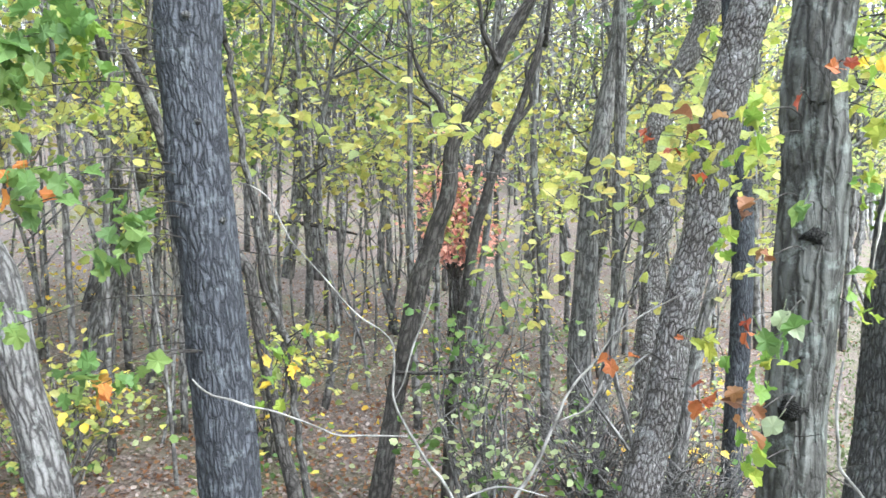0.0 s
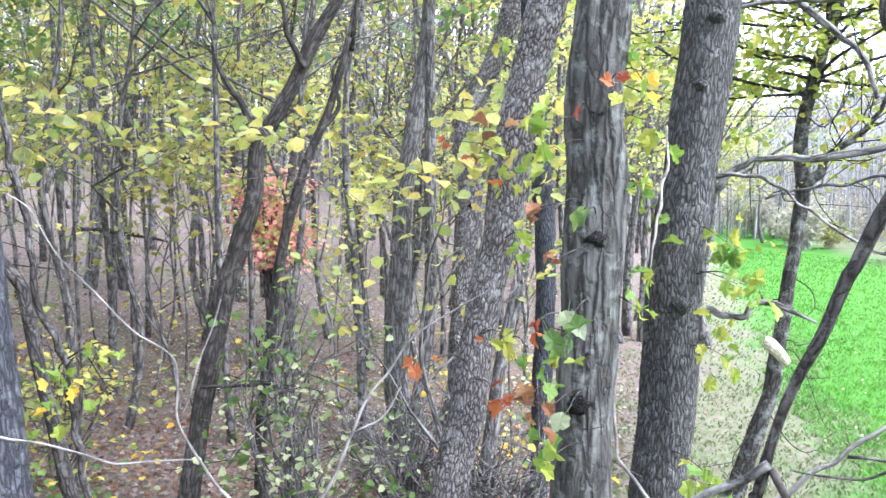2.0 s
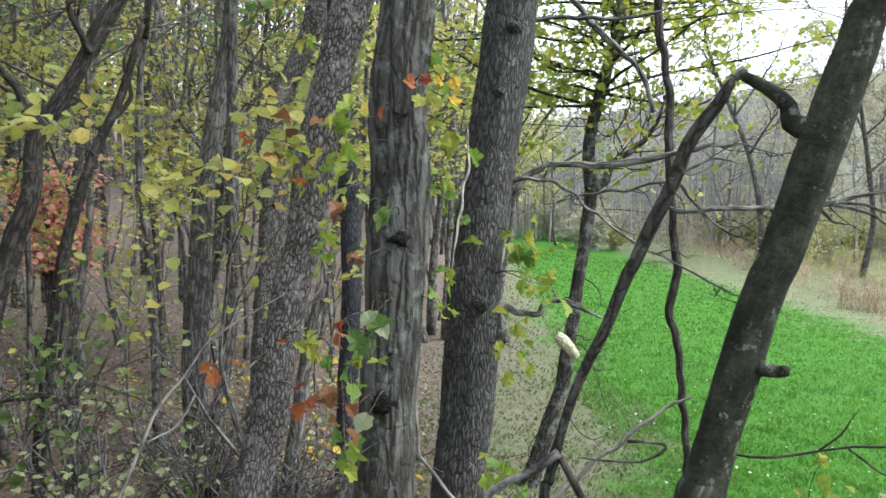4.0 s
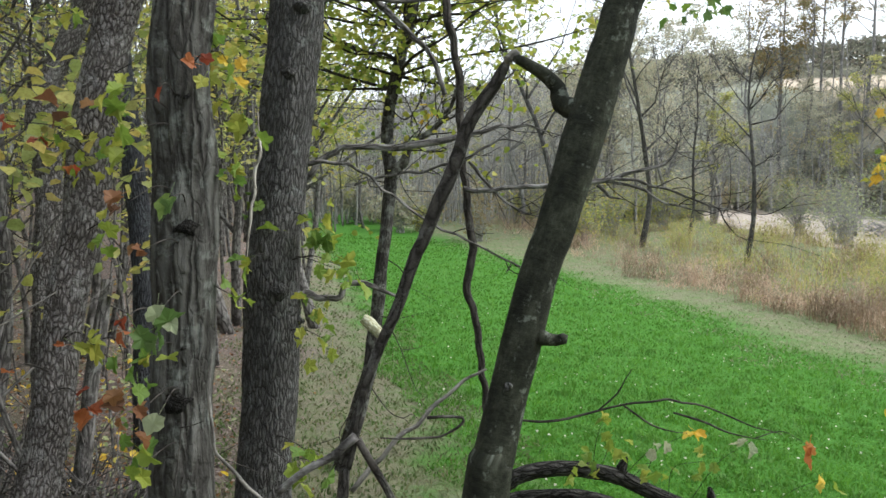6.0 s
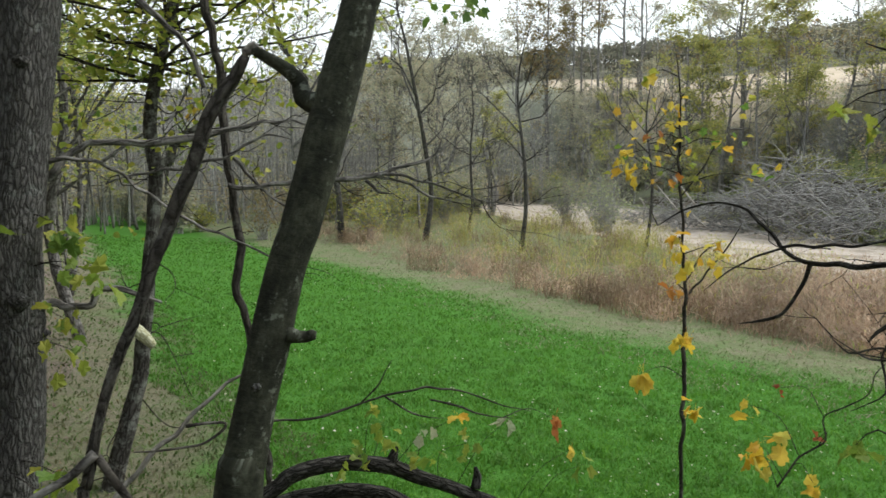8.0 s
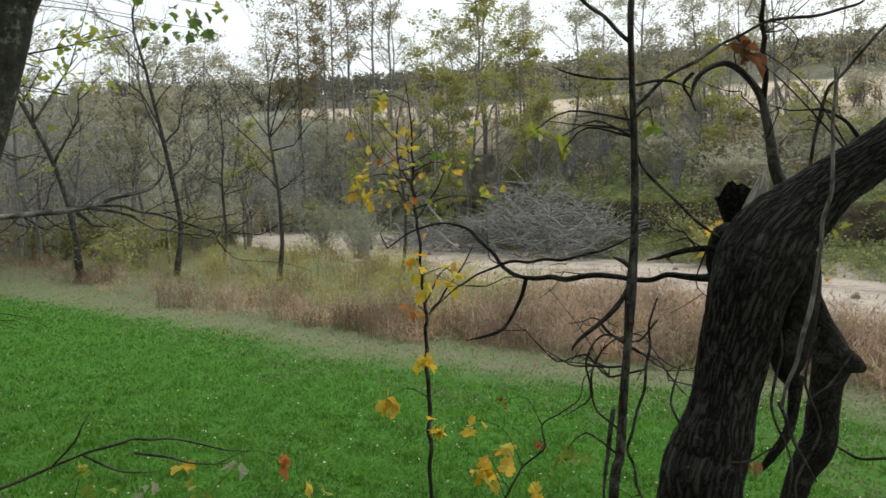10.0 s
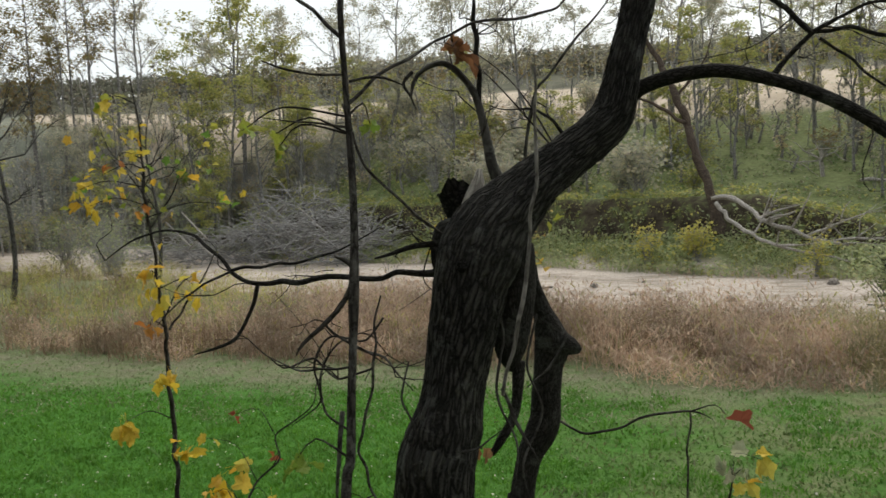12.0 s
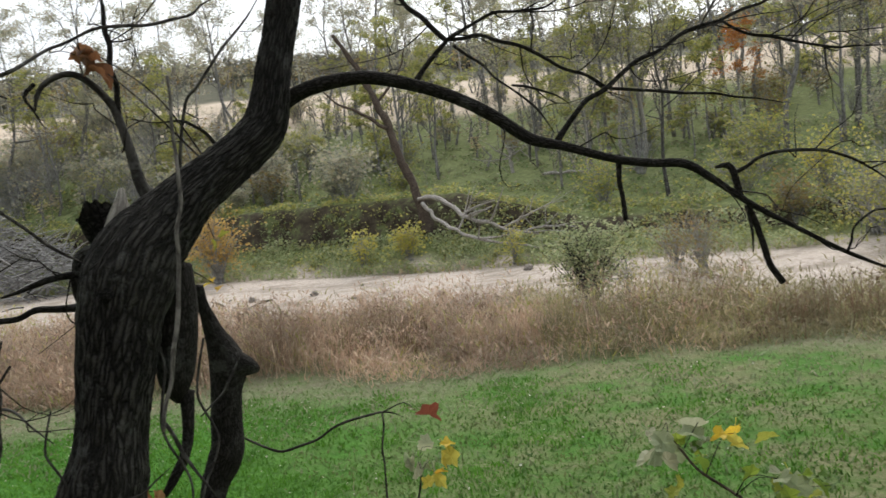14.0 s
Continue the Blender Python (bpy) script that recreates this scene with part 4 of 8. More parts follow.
B["vine"] = [(4.884, -0.747, 3.582, 0.0054), (4.858, -0.739, 3.319, 0.0065), (4.838, -0.732, 3.126, 0.0076), (4.816, -0.713, 2.933, 0.0076), (4.786, -0.677, 2.72, 0.0086), (4.756, -0.641, 2.507, 0.0086), (4.726, -0.589, 2.338, 0.0076)]
B["vine_b"] = [(4.89, -0.55, 2.32, 0.0079), (4.91, -0.59, 2.2, 0.0079), (4.93, -0.68, 2.01, 0.0031)]
B["vine_c"] = [(4.66, -0.22, 2.07, 0.0033), (4.72, -0.34, 2.1, 0.0045), (4.78, -0.46, 2.11, 0.0045), (4.83, -0.56, 2.17, 0.0015)]
B["vine_e"] = [(5.02, -0.5, 2.7, 0.0047), (5.02, -0.54, 2.51, 0.0058), (4.98, -0.51, 2.28, 0.0058), (5, -0.58, 2.04, 0.0047), (4.96, -0.55, 1.83, 0.0021)]
B["vine_f"] = [(5.24, -0.65, 2.56, 0.0049), (5.2, -0.6, 2.35, 0.0049), (5.21, -0.66, 2.13, 0.0049), (5.15, -0.57, 1.91, 0.0049), (5.15, -0.6, 1.74, 0.0017)]
B["vine_g"] = [(4.75, -0.21, 2.46, 0.0034), (4.72, -0.18, 2.32, 0.0045), (4.73, -0.23, 2.19, 0.0045), (4.7, -0.18, 2.03, 0.0045), (4.69, -0.21, 1.87, 0.002)]
B["tangle_a"] = [(4.63, -0.16, 2.66, 0.0044), (4.59, -0.1, 2.58, 0.0044), (4.54, 0.02, 2.61, 0.0044), (4.5, 0.08, 2.5, 0.0044), (4.5, 0.06, 2.37, 0.0033), (4.44, 0.16, 2.29, 0.001)]
B["tangle_b"] = [(4.59, -0.11, 2.47, 0.0044), (4.53, 0, 2.45, 0.0044), (4.5, 0.08, 2.53, 0.0044), (4.45, 0.18, 2.51, 0.0033), (4.43, 0.25, 2.57, 0.001)]
B["tangle_c"] = [(4.54, -0.05, 2.23, 0.0044), (4.5, 0.04, 2.32, 0.0044), (4.51, 0.06, 2.46, 0.0044), (4.55, 0, 2.58, 0.0033), (4.61, -0.12, 2.62, 0.001)]
B["vine_d"] = [(5.34, -0.77, 2.45, 0.0037), (5.29, -0.68, 2.31, 0.005), (5.24, -0.59, 2.23, 0.0023)]
B["pole"] = [(4.57, -0.1, 4.19, 0.0105), (4.55, -0.11, 3.92, 0.0115), (4.53, -0.11, 3.75, 0.0115), (4.51, -0.12, 3.48, 0.0125), (4.49, -0.13, 3.23, 0.0136), (4.47, -0.13, 2.98, 0.0146), (4.45, -0.12, 2.77, 0.0199), (4.44, -0.11, 2.61, 0.0157), (4.41, -0.1, 2.4, 0.0167), (4.39, -0.09, 2.19, 0.0178), (4.36, -0.07, 1.99, 0.0188), (4.3, -0.03, 0.77, 0.0199), (4.26, -0.01, -0.45, 0.0258)]
B["pole_b1"] = [(4.53, -0.11, 3.7, 0.0084), (4.49, -0.02, 3.8, 0.0073), (4.46, 0.07, 3.88, 0.0063), (4.41, 0.18, 3.96, 0.0023)]
B["pole_b2"] = [(4.51, -0.12, 3.46, 0.0073), (4.62, -0.19, 3.56, 0.0064), (4.74, -0.29, 3.64, 0.0065), (4.85, -0.37, 3.71, 0.0055), (4.97, -0.48, 3.78, 0.0056), (5.16, -0.74, 3.83, 0.0057), (5.3, -0.88, 3.93, 0.0021)]
B["pole_b3"] = [(4.52, -0.11, 3.57, 0.0052), (4.47, -0.02, 3.58, 0.0042), (4.43, 0.08, 3.6, 0.0042), (4.4, 0.15, 3.63, 0.0009)]
B["pole_b4"] = [(4.5, -0.12, 3.38, 0.0052), (4.46, -0.01, 3.4, 0.0042), (4.37, 0.16, 3.43, 0.0014)]
B["pole_b5"] = [(4.57, -0.11, 3.55, 0.0053), (4.63, -0.23, 3.56, 0.0053), (4.65, -0.29, 3.53, 0.0019)]
B["pole_b6"] = [(4.45, -0.12, 2.82, 0.0105), (4.42, -0.07, 2.74, 0.0094), (4.4, -0.02, 2.69, 0.0084), (4.36, 0.04, 2.62, 0.0063), (4.34, 0.07, 2.58, 0.0019)]
B["pole_b7"] = [(4.54, -0.19, 2.76, 0.0032), (4.52, -0.17, 2.66, 0.0043), (4.5, -0.16, 2.51, 0.0053), (4.47, -0.13, 2.34, 0.0053), (4.45, -0.11, 2.2, 0.0053), (4.45, -0.13, 2.07, 0.0053), (4.47, -0.18, 1.96, 0.0024)]
B["pole_b8"] = [(4.44, 0, 2.68, 0.0053), (4.47, -0.08, 2.6, 0.0053), (4.52, -0.19, 2.53, 0.0043), (4.55, -0.29, 2.4, 0.0014)]
B["pole_b9"] = [(4.47, -0.09, 2.51, 0.0043), (4.42, 0.02, 2.51, 0.0043), (4.37, 0.12, 2.53, 0.0032), (4.34, 0.19, 2.58, 0.0009)]
B["pole_b10"] = [(4.46, -0.12, 2.88, 0.0094), (4.45, -0.09, 2.91, 0.0084), (4.44, -0.06, 2.92, 0.0033)]
B["pole_b11"] = [(4.83, 0.03, 3.5, 0.0047), (4.85, -0.05, 3.24, 0.0058), (4.89, -0.17, 3.11, 0.0058), (4.93, -0.27, 3, 0.0058), (4.95, -0.33, 2.95, 0.0021)]
B["pole_b12"] = [(4.44, -0.05, 2.35, 0.0085), (4.41, -0.03, 2.18, 0.0085), (4.39, -0.02, 1.97, 0.0038)]
B["sapling"] = [(7.15, 2.73, 4.08, 0.0039), (7.14, 2.68, 3.71, 0.0078), (7.12, 2.67, 3.39, 0.0098), (7.1, 2.65, 3.11, 0.0117), (7.09, 2.61, 2.74, 0.0117), (7.07, 2.58, 2.37, 0.0137), (7.06, 2.55, 2.1, 0.0156), (7.04, 2.54, 1.73, 0.0176), (7, 2.52, 1.18, 0.0176), (6.96, 2.5, 0.62, 0.0176), (6.95, 2.49, -0.01, 0.0186), (6.94, 2.49, -0.64, 0.0241)]
B["sapling_b1"] = [(7.08, 2.53, 2.14, 0.0098), (7.15, 2.41, 2.32, 0.0078), (7.24, 2.26, 2.58, 0.0059), (7.29, 2.2, 2.72, 0.0018)]
B["sapling_b2"] = [(7.1, 2.63, 2.93, 0.0059), (7.19, 2.48, 3.19, 0.0059), (7.25, 2.4, 3.37, 0.0018)]
B["sapling_b3"] = [(7.11, 2.66, 3.2, 0.0059), (7.06, 2.79, 3.39, 0.0039), (7.02, 2.89, 3.52, 0.0018)]
B["sapling_b4"] = [(7.07, 2.56, 2.23, 0.0059), (7.14, 2.45, 2.46, 0.0059), (7.19, 2.36, 2.54, 0.0018)]
B["red_twig"] = [(6.47, -0.49, 1.73, 0.0061), (6.44, -0.7, 1.63, 0.0074), (6.44, -0.91, 1.68, 0.0074), (6.43, -1.11, 1.76, 0.0074), (6.42, -1.3, 1.79, 0.0061), (6.41, -1.42, 1.74, 0.0016)]
B["red_stem"] = [(6.42, -1.3, 1.78, 0.0057), (6.4, -1.28, 1.56, 0.0057), (6.37, -1.27, 1.29, 0.0057), (6.35, -1.26, 0.35, 0.006), (6.34, -1.26, -0.6, 0.0078)]
B["curl_stem"] = [(5.79, -1.48, 1.65, 0.0043), (5.78, -1.45, 1.51, 0.0057), (5.76, -1.43, 1.38, 0.0057), (5.74, -1.41, 0.41, 0.006), (5.72, -1.39, -0.55, 0.0078)]
B["low_twig"] = [(4.58, 0.5, 1.85, 0.005), (4.62, 0.43, 1.99, 0.0042), (4.67, 0.35, 2.07, 0.0042), (4.67, 0.36, 2.17, 0.0034), (4.71, 0.29, 2.22, 0.0034), (4.75, 0.22, 2.28, 0.0025), (4.76, 0.2, 2.37, 0.0025), (4.79, 0.15, 2.43, 0.0008)]
B["pt"] = [(3.35, 1.3, 2.31, 0.0037), (3.38, 1.23, 2.31, 0.0046), (3.43, 1.12, 2.28, 0.0037), (3.49, 0.98, 2.28, 0.0013)]
B["t3_vine"] = [(2.36, 3.85, 3.59, 0.0052), (2.35, 3.83, 3.32, 0.0103), (2.32, 3.82, 3.18, 0.0103), (2.29, 3.8, 2.94, 0.0086), (2.25, 3.78, 2.7, 0.0031)]
B["torn"] = [(2.58, 1.23, 3.58, 0.0123), (2.6, 1.23, 3.59, 0.0159), (2.61, 1.22, 3.6, 0.0159), (2.62, 1.22, 3.59, 0.0055)]
B["cut"] = [(4.29, 7.57, 1.54, 0.0521), (4.35, 7.54, 1.49, 0.0717), (4.44, 7.5, 1.39, 0.0652), (4.51, 7.47, 1.3, 0.0456)]
B["side_trunk"] = [(-3.6, 3.42, 3.04, 0.119), (-3.4, 3.44, 2.68, 0.127), (-3.3, 3.44, 2.33, 0.1309), (-3.2, 3.42, 1.81, 0.1349), (-3.08, 3.42, 1.42, 0.1389), (-2.98, 3.41, 1.02, 0.1468), (-2.93, 3.41, 0.56, 0.1556), (-2.91, 3.4, 0.1, 0.2011)]
B["slim_trunk"] = [(-6.09, 8.38, 3.22, 0.1169), (-6.11, 8.31, 2.52, 0.1325), (-6.18, 8.25, 1.98, 0.1481), (-6.25, 8.2, 1.59, 0.1559), (-6.35, 8.14, 1.17, 0.1715), (-6.38, 8.12, 0.76, 0.1818), (-6.4, 8.11, 0.36, 0.235)]
B["companion"] = [(0.01, 6.6, 4.64, 0.0269), (-0.16, 6.5, 4, 0.0377), (-0.36, 6.41, 3.52, 0.0431), (-0.49, 6.34, 3.09, 0.0458), (-0.59, 6.28, 2.71, 0.0485), (-0.67, 6.2, 2.12, 0.0512), (-0.78, 6.1, 1.21, 0.0538), (-0.81, 6.07, 0.57, 0.057), (-0.83, 6.05, -0.06, 0.0737)]
B["companion_b1"] = [(-0.26, 6.45, 3.76, 0.0242), (-0.08, 6.52, 4, 0.0215), (-0.14, 6.54, 4.32, 0.0162), (-0.01, 6.59, 4.51, 0.0049)]
B["old_log"] = [(-6.27, 13.46, 2.48, 0.034), (-5.72, 13.61, 2.43, 0.0442), (-5.17, 13.74, 2.33, 0.0442), (-4.68, 13.87, 2.2, 0.0153)]
B["oak_low"] = [(4.71, -2.39, 2.07, 0.0042), (4.69, -2.48, 1.94, 0.0052), (4.67, -2.61, 1.82, 0.0063), (4.65, -2.67, 1.64, 0.0073), (4.62, -2.76, 0.59, 0.0077), (4.6, -2.81, -0.47, 0.01)]
KNOTS = [("oak", 1.81, 2.84, 3.66, 0.052), ("oak", 1.76, 2.76, 2.99, 0.081), ("oak", 1.79, 2.74, 2.78, 0.04), ("oak", 1.61, 2.79, 2.12, 0.077), ("oak", 1.71, 2.73, 2.41, 0.035), ("oak", 1.88, 2.92, 3.8, 0.041), ("t3", 2.69, 4, 4.26, 0.081), ("t3", 2.59, 3.97, 3.84, 0.077), ("t3", 2.46, 3.86, 2.5, 0.098), ("t3", 2.62, 3.89, 2.29, 0.053), ("main", 2.47, 1.03, 2.59, 0.022), ("hole", 1.2, 7.33, 3.03, 0.065), ("bent", -1.1, 5.71, 1.81, 0.034), ("bent", -1.02, 5.74, 2.22, 0.029), ("big", -1.12, 2.42, 3.55, 0.031), ("big", -0.96, 2.42, 3.07, 0.034), ("big", -1.18, 2.44, 4.07, 0.042), ("snag", 4.82, -0.56, 2.65, 0.018), ("snag", 4.82, -0.42, 2.84, 0.045)]
LEAVES = {}
LEAVES.setdefault("oak", []).extend([("lime", 1.56, 2.91, 3.56, 8, 0.104, 0.12), ("lime", 2.12, 3.3, 3.58, 10, 0.144, 0.12), ("lime", 2.09, 3.43, 3.84, 6, 0.093, 0.12), ("lime", 2.08, 3.37, 3.19, 10, 0.147, 0.11), ("red", 1.88, 2.82, 3.75, 2, 0.027, 0.11), ("red", 1.71, 2.86, 3.63, 1, 0.008, 0.09), ("green", 1.69, 2.67, 3.11, 2, 0.064, 0.13), ("lime", 1.56, 3, 3.42, 6, 0.096, 0.11), ("lime", 2.04, 3.22, 2.6, 6, 0.107, 0.12), ("green", 1.59, 2.68, 2.56, 4, 0.05, 0.14), ("pale", 1.65, 2.68, 2.63, 2, 0.032, 0.13), ("lime", 1.56, 2.71, 2.38, 6, 0.073, 0.12)])
LEAVES.setdefault("oak", []).extend([("red", 1.47, 2.73, 2.57, 3, 0.038, 0.1), ("brown", 1.53, 2.74, 2.15, 6, 0.082, 0.1), ("pale", 1.62, 2.59, 2.19, 1, 0.005, 0.12), ("yellow", 2.12, 3.42, 3.81, 4, 0.076, 0.11), ("lime", 1.54, 2.77, 1.9, 6, 0.093, 0.12), ("brown", 1.61, 2.85, 2.89, 2, 0.044, 0.1), ("brown", 1.56, 2.87, 3.11, 2, 0.039, 0.1)])
LEAVES.setdefault("scaly", []).extend([("lime", 1.43, 3.99, 3.31, 8, 0.124, 0.12), ("red", 1.3, 3.89, 3.3, 2, 0.028, 0.1), ("lime", 1.25, 3.9, 3.43, 6, 0.084, 0.12), ("red", 1.15, 3.9, 3.42, 2, 0.042, 0.1), ("red", 1.02, 3.91, 3.52, 2, 0.035, 0.11), ("brown", 1.36, 3.91, 3.56, 3, 0.076, 0.13), ("lime", 1.48, 3.96, 2.89, 6, 0.077, 0.12), ("lime", 1.38, 3.81, 2.28, 6, 0.112, 0.13), ("red", 1.25, 3.71, 2.31, 1, 0.01, 0.07), ("red", 1.34, 3.58, 1.97, 5, 0.067, 0.14), ("red", 0.82, 3.8, 2.13, 2, 0.031, 0.11), ("red", 0.98, 3.8, 2.17, 1, 0.021, 0.1)])
LEAVES.setdefault("scaly", []).extend([("lime", 1.34, 4.06, 4.14, 4, 0.072, 0.12)])
LEAVES.setdefault("t3", []).extend([("lime", 2.66, 3.74, 2.91, 8, 0.101, 0.13), ("lime", 2.75, 3.52, 2.67, 8, 0.123, 0.14), ("lime", 2.24, 3.73, 2.71, 4, 0.046, 0.14), ("lime", 2.53, 3.44, 1.58, 6, 0.088, 0.1), ("lime", 2.44, 3.43, 1.49, 6, 0.114, 0.14), ("lime", 2.67, 3.62, 2.22, 8, 0.122, 0.11), ("lime", 2.63, 3.65, 2.41, 6, 0.112, 0.1), ("lime", 2.76, 3.74, 2.64, 6, 0.115, 0.1), ("lime", 2.7, 3.78, 2.89, 8, 0.105, 0.12), ("lime", 2.34, 4.02, 3.06, 6, 0.127, 0.1), ("lime", 2.82, 4.34, 4.16, 18, 0.281, 0.11), ("lime", 2.83, 4.12, 3.57, 6, 0.138, 0.1)])
LEAVES.setdefault("log_a", []).extend([("lime", 3.79, 2.3, 1.95, 3, 0.029, 0.09), ("lime", 3.82, 2.26, 1.77, 9, 0.079, 0.09), ("lime", 3.97, 2.17, 1.69, 7, 0.093, 0.09), ("yellow", 4.1, 2.01, 1.9, 3, 0.028, 0.1), ("pale", 4.28, 1.8, 1.89, 3, 0.031, 0.1), ("lime", 4.14, 1.97, 1.76, 5, 0.063, 0.09), ("pale", 3.93, 2.1, 1.82, 3, 0.042, 0.09), ("yellow", 4.58, 1.62, 1.72, 2, 0.014, 0.07), ("lime", 4.64, 1.58, 1.63, 3, 0.031, 0.09), ("lime", 3.71, 2.31, 1.7, 7, 0.093, 0.08)])
LEAVES.setdefault("sapling", []).extend([("yellow", 7.14, 2.68, 3.69, 3, 0.044, 0.09), ("orange", 7.04, 2.85, 3.46, 3, 0.044, 0.1), ("yellow", 6.82, 3.04, 3.25, 3, 0.044, 0.12), ("yellow", 6.85, 2.96, 3.13, 3, 0.044, 0.12), ("lime", 7.13, 2.63, 3.27, 9, 0.144, 0.1), ("yellow", 6.99, 2.56, 2.55, 5, 0.065, 0.14), ("yellow", 7.11, 2.3, 2.48, 5, 0.076, 0.13), ("orange", 6.94, 2.59, 2.2, 5, 0.054, 0.11), ("yellow", 6.88, 2.43, 1.84, 5, 0.054, 0.12), ("yellow", 6.63, 2.66, 1.54, 2, 0.016, 0.17), ("yellow", 6.78, 2.3, 1.29, 3, 0.053, 0.15), ("lime", 7.26, 2.38, 3.35, 2, 0.017, 0.11)])
LEAVES.setdefault("sapling", []).extend([("lime", 6.97, 2.84, 3.9, 2, 0.016, 0.14), ("lime", 7.21, 2.48, 3.42, 5, 0.122, 0.09), ("lime", 7.28, 2.05, 3.08, 3, 0.044, 0.1), ("orange", 7.07, 2.71, 3.09, 3, 0.055, 0.1), ("lime", 7.06, 2.77, 3.3, 9, 0.155, 0.08), ("lime", 6.99, 2.94, 3.36, 7, 0.122, 0.08)])
LEAVES.setdefault("pole", []).extend([("lime", 4.39, 0.24, 3.39, 3, 0.031, 0.09), ("lime", 4.44, 0.14, 3.37, 3, 0.026, 0.07), ("lime", 4.44, 0.13, 3.32, 3, 0.02, 0.06), ("lime", 4.35, 0.1, 2.2, 5, 0.036, 0.09), ("lime", 4.68, -0.14, 3.4, 3, 0.021, 0.06)])
LEAVES.setdefault("low_twig", []).extend([("yellow", 4.74, 0.65, 1.94, 7, 0.055, 0.11), ("yellow", 4.71, 0.69, 1.89, 5, 0.037, 0.09), ("yellow", 4.72, 0.72, 2.13, 3, 0.067, 0.07), ("red", 4.78, 0.6, 2.22, 2, 0.009, 0.05), ("red", 4.74, 0.42, 2.04, 2, 0.009, 0.05), ("yellow", 4.64, 0.38, 1.89, 3, 0.026, 0.09)])
LEAVES.setdefault("snag", []).extend([("curl", 5.31, -0.34, 3.79, 5, 0.04, 0.12), ("curl", 5.31, -0.35, 3.74, 3, 0.025, 0.12), ("yellow", 5.54, -0.15, 2.92, 5, 0.05, 0.08), ("brown", 4.99, -0.43, 2.03, 2, 0.026, 0.11), ("lime", 5.67, -0.66, 2.94, 2, 0.032, 0.06), ("yellow", 5.86, -0.59, 2.71, 3, 0.039, 0.08)])
LEAVES.setdefault("red_stem", []).extend([("darkred", 6.41, -1.49, 1.77, 1, 0.01, 0.18)])
LEAVES.setdefault("curl_stem", []).extend([("pale", 5.79, -1.48, 1.7, 7, 0.054, 0.11), ("yellow", 5.78, -1.54, 1.63, 3, 0.017, 0.1), ("yellow", 5.79, -1.61, 1.74, 3, 0.017, 0.11)])
LEAVES.setdefault("oak_low", []).extend([("pale", 4.76, -2.36, 2.02, 7, 0.066, 0.13), ("pale", 4.75, -2.56, 2.08, 3, 0.041, 0.13), ("yellow", 4.74, -2.66, 2.03, 3, 0.026, 0.12), ("lime", 4.75, -2.49, 1.96, 7, 0.077, 0.08), ("lime", 4.62, -2.76, 1.88, 10, 0.099, 0.1), ("pale", 4.62, -2.77, 1.88, 3, 0.035, 0.12), ("lime", 4.6, -2.94, 1.84, 7, 0.089, 0.1)])
LEAVES.setdefault("pt", []).extend([("orange", 4.02, 1.25, 2.09, 2, 0.02, 0.1)])
LEAVES.setdefault("wavy", []).extend([("lime", 6.16, 4.44, 4.65, 12, 0.223, 0.12), ("green", 6.25, 4.24, 4.58, 14, 0.179, 0.12), ("lime", 6.37, 4.02, 4.75, 5, 0.098, 0.11)])
LEAVES.setdefault("big", []).extend([("green", -1.64, 1.94, 3.92, 16, 0.153, 0.12), ("green", -1.74, 1.91, 3.82, 8, 0.115, 0.13), ("lime", -1.44, 2.1, 3.86, 8, 0.131, 0.11), ("green", -1.28, 2.08, 3.1, 5, 0.105, 0.11), ("lime", -1.63, 2.24, 3.73, 6, 0.166, 0.1), ("green", -1.47, 1.99, 3.97, 8, 0.128, 0.11), ("green", -1.74, 1.9, 3.67, 4, 0.071, 0.11), ("green", -1.56, 1.81, 3.31, 5, 0.099, 0.11), ("green", -1.42, 1.85, 3.28, 3, 0.064, 0.11), ("green", -1.63, 1.78, 3.15, 3, 0.055, 0.1), ("green", -1.21, 1.98, 3.03, 8, 0.115, 0.11), ("green", -1.31, 1.95, 2.95, 4, 0.089, 0.11)])
LEAVES.setdefault("big", []).extend([("green", -1.33, 1.79, 2.41, 5, 0.087, 0.11), ("green", -1.13, 1.85, 2.42, 4, 0.064, 0.11), ("green", -1.57, 1.65, 2.64, 4, 0.072, 0.11), ("orange", -1.71, 1.87, 3.26, 4, 0.089, 0.1), ("orange", -1.26, 1.81, 2.37, 2, 0.035, 0.09)])
LEAVES.setdefault("back", []).extend([("lime", 4.45, 8.18, 4.7, 26, 0.499, 0.12), ("lime", 5.21, 7.82, 4.85, 30, 0.574, 0.12), ("lime", 5.77, 7.31, 4.65, 26, 0.446, 0.12), ("lime", 4.52, 8.31, 4.23, 14, 0.383, 0.12), ("yellow", 5.2, 7.69, 3.9, 7, 0.102, 0.12)])
LEAVES.setdefault("stem_b", []).extend([("lime", -0.81, 2.86, 2.35, 12, 0.112, 0.085), ("yellow", -0.9, 2.83, 2.26, 5, 0.106, 0.08), ("lime", -0.63, 2.92, 2.41, 4, 0.05, 0.08), ("lime", -0.9, 2.82, 2.14, 6, 0.094, 0.1)])


def stem(key, sides=10, step=0.06, rough=0.12, ridge=0.0, seed=0):
    g = Geo()
    line = B[key]
    if sides <= 12:
        # small kinks, as twigs have
        prng = random.Random(len(key) * 31 + seed)
        line = smooth_path(line, 0.11)
        for p in line[1:-1]:
            k = min(0.007, 0.75 * p[3])
            p[:3] += np.array([prng.gauss(0, k), prng.gauss(0, k), prng.gauss(0, k)])
    g.tube(line, sides, step, rough, ridge, seed)
    return g


def foot(key):
    p = min(B[key], key=lambda q: q[2])
    return (p[0], p[1], ground_z(p[0], p[1]))


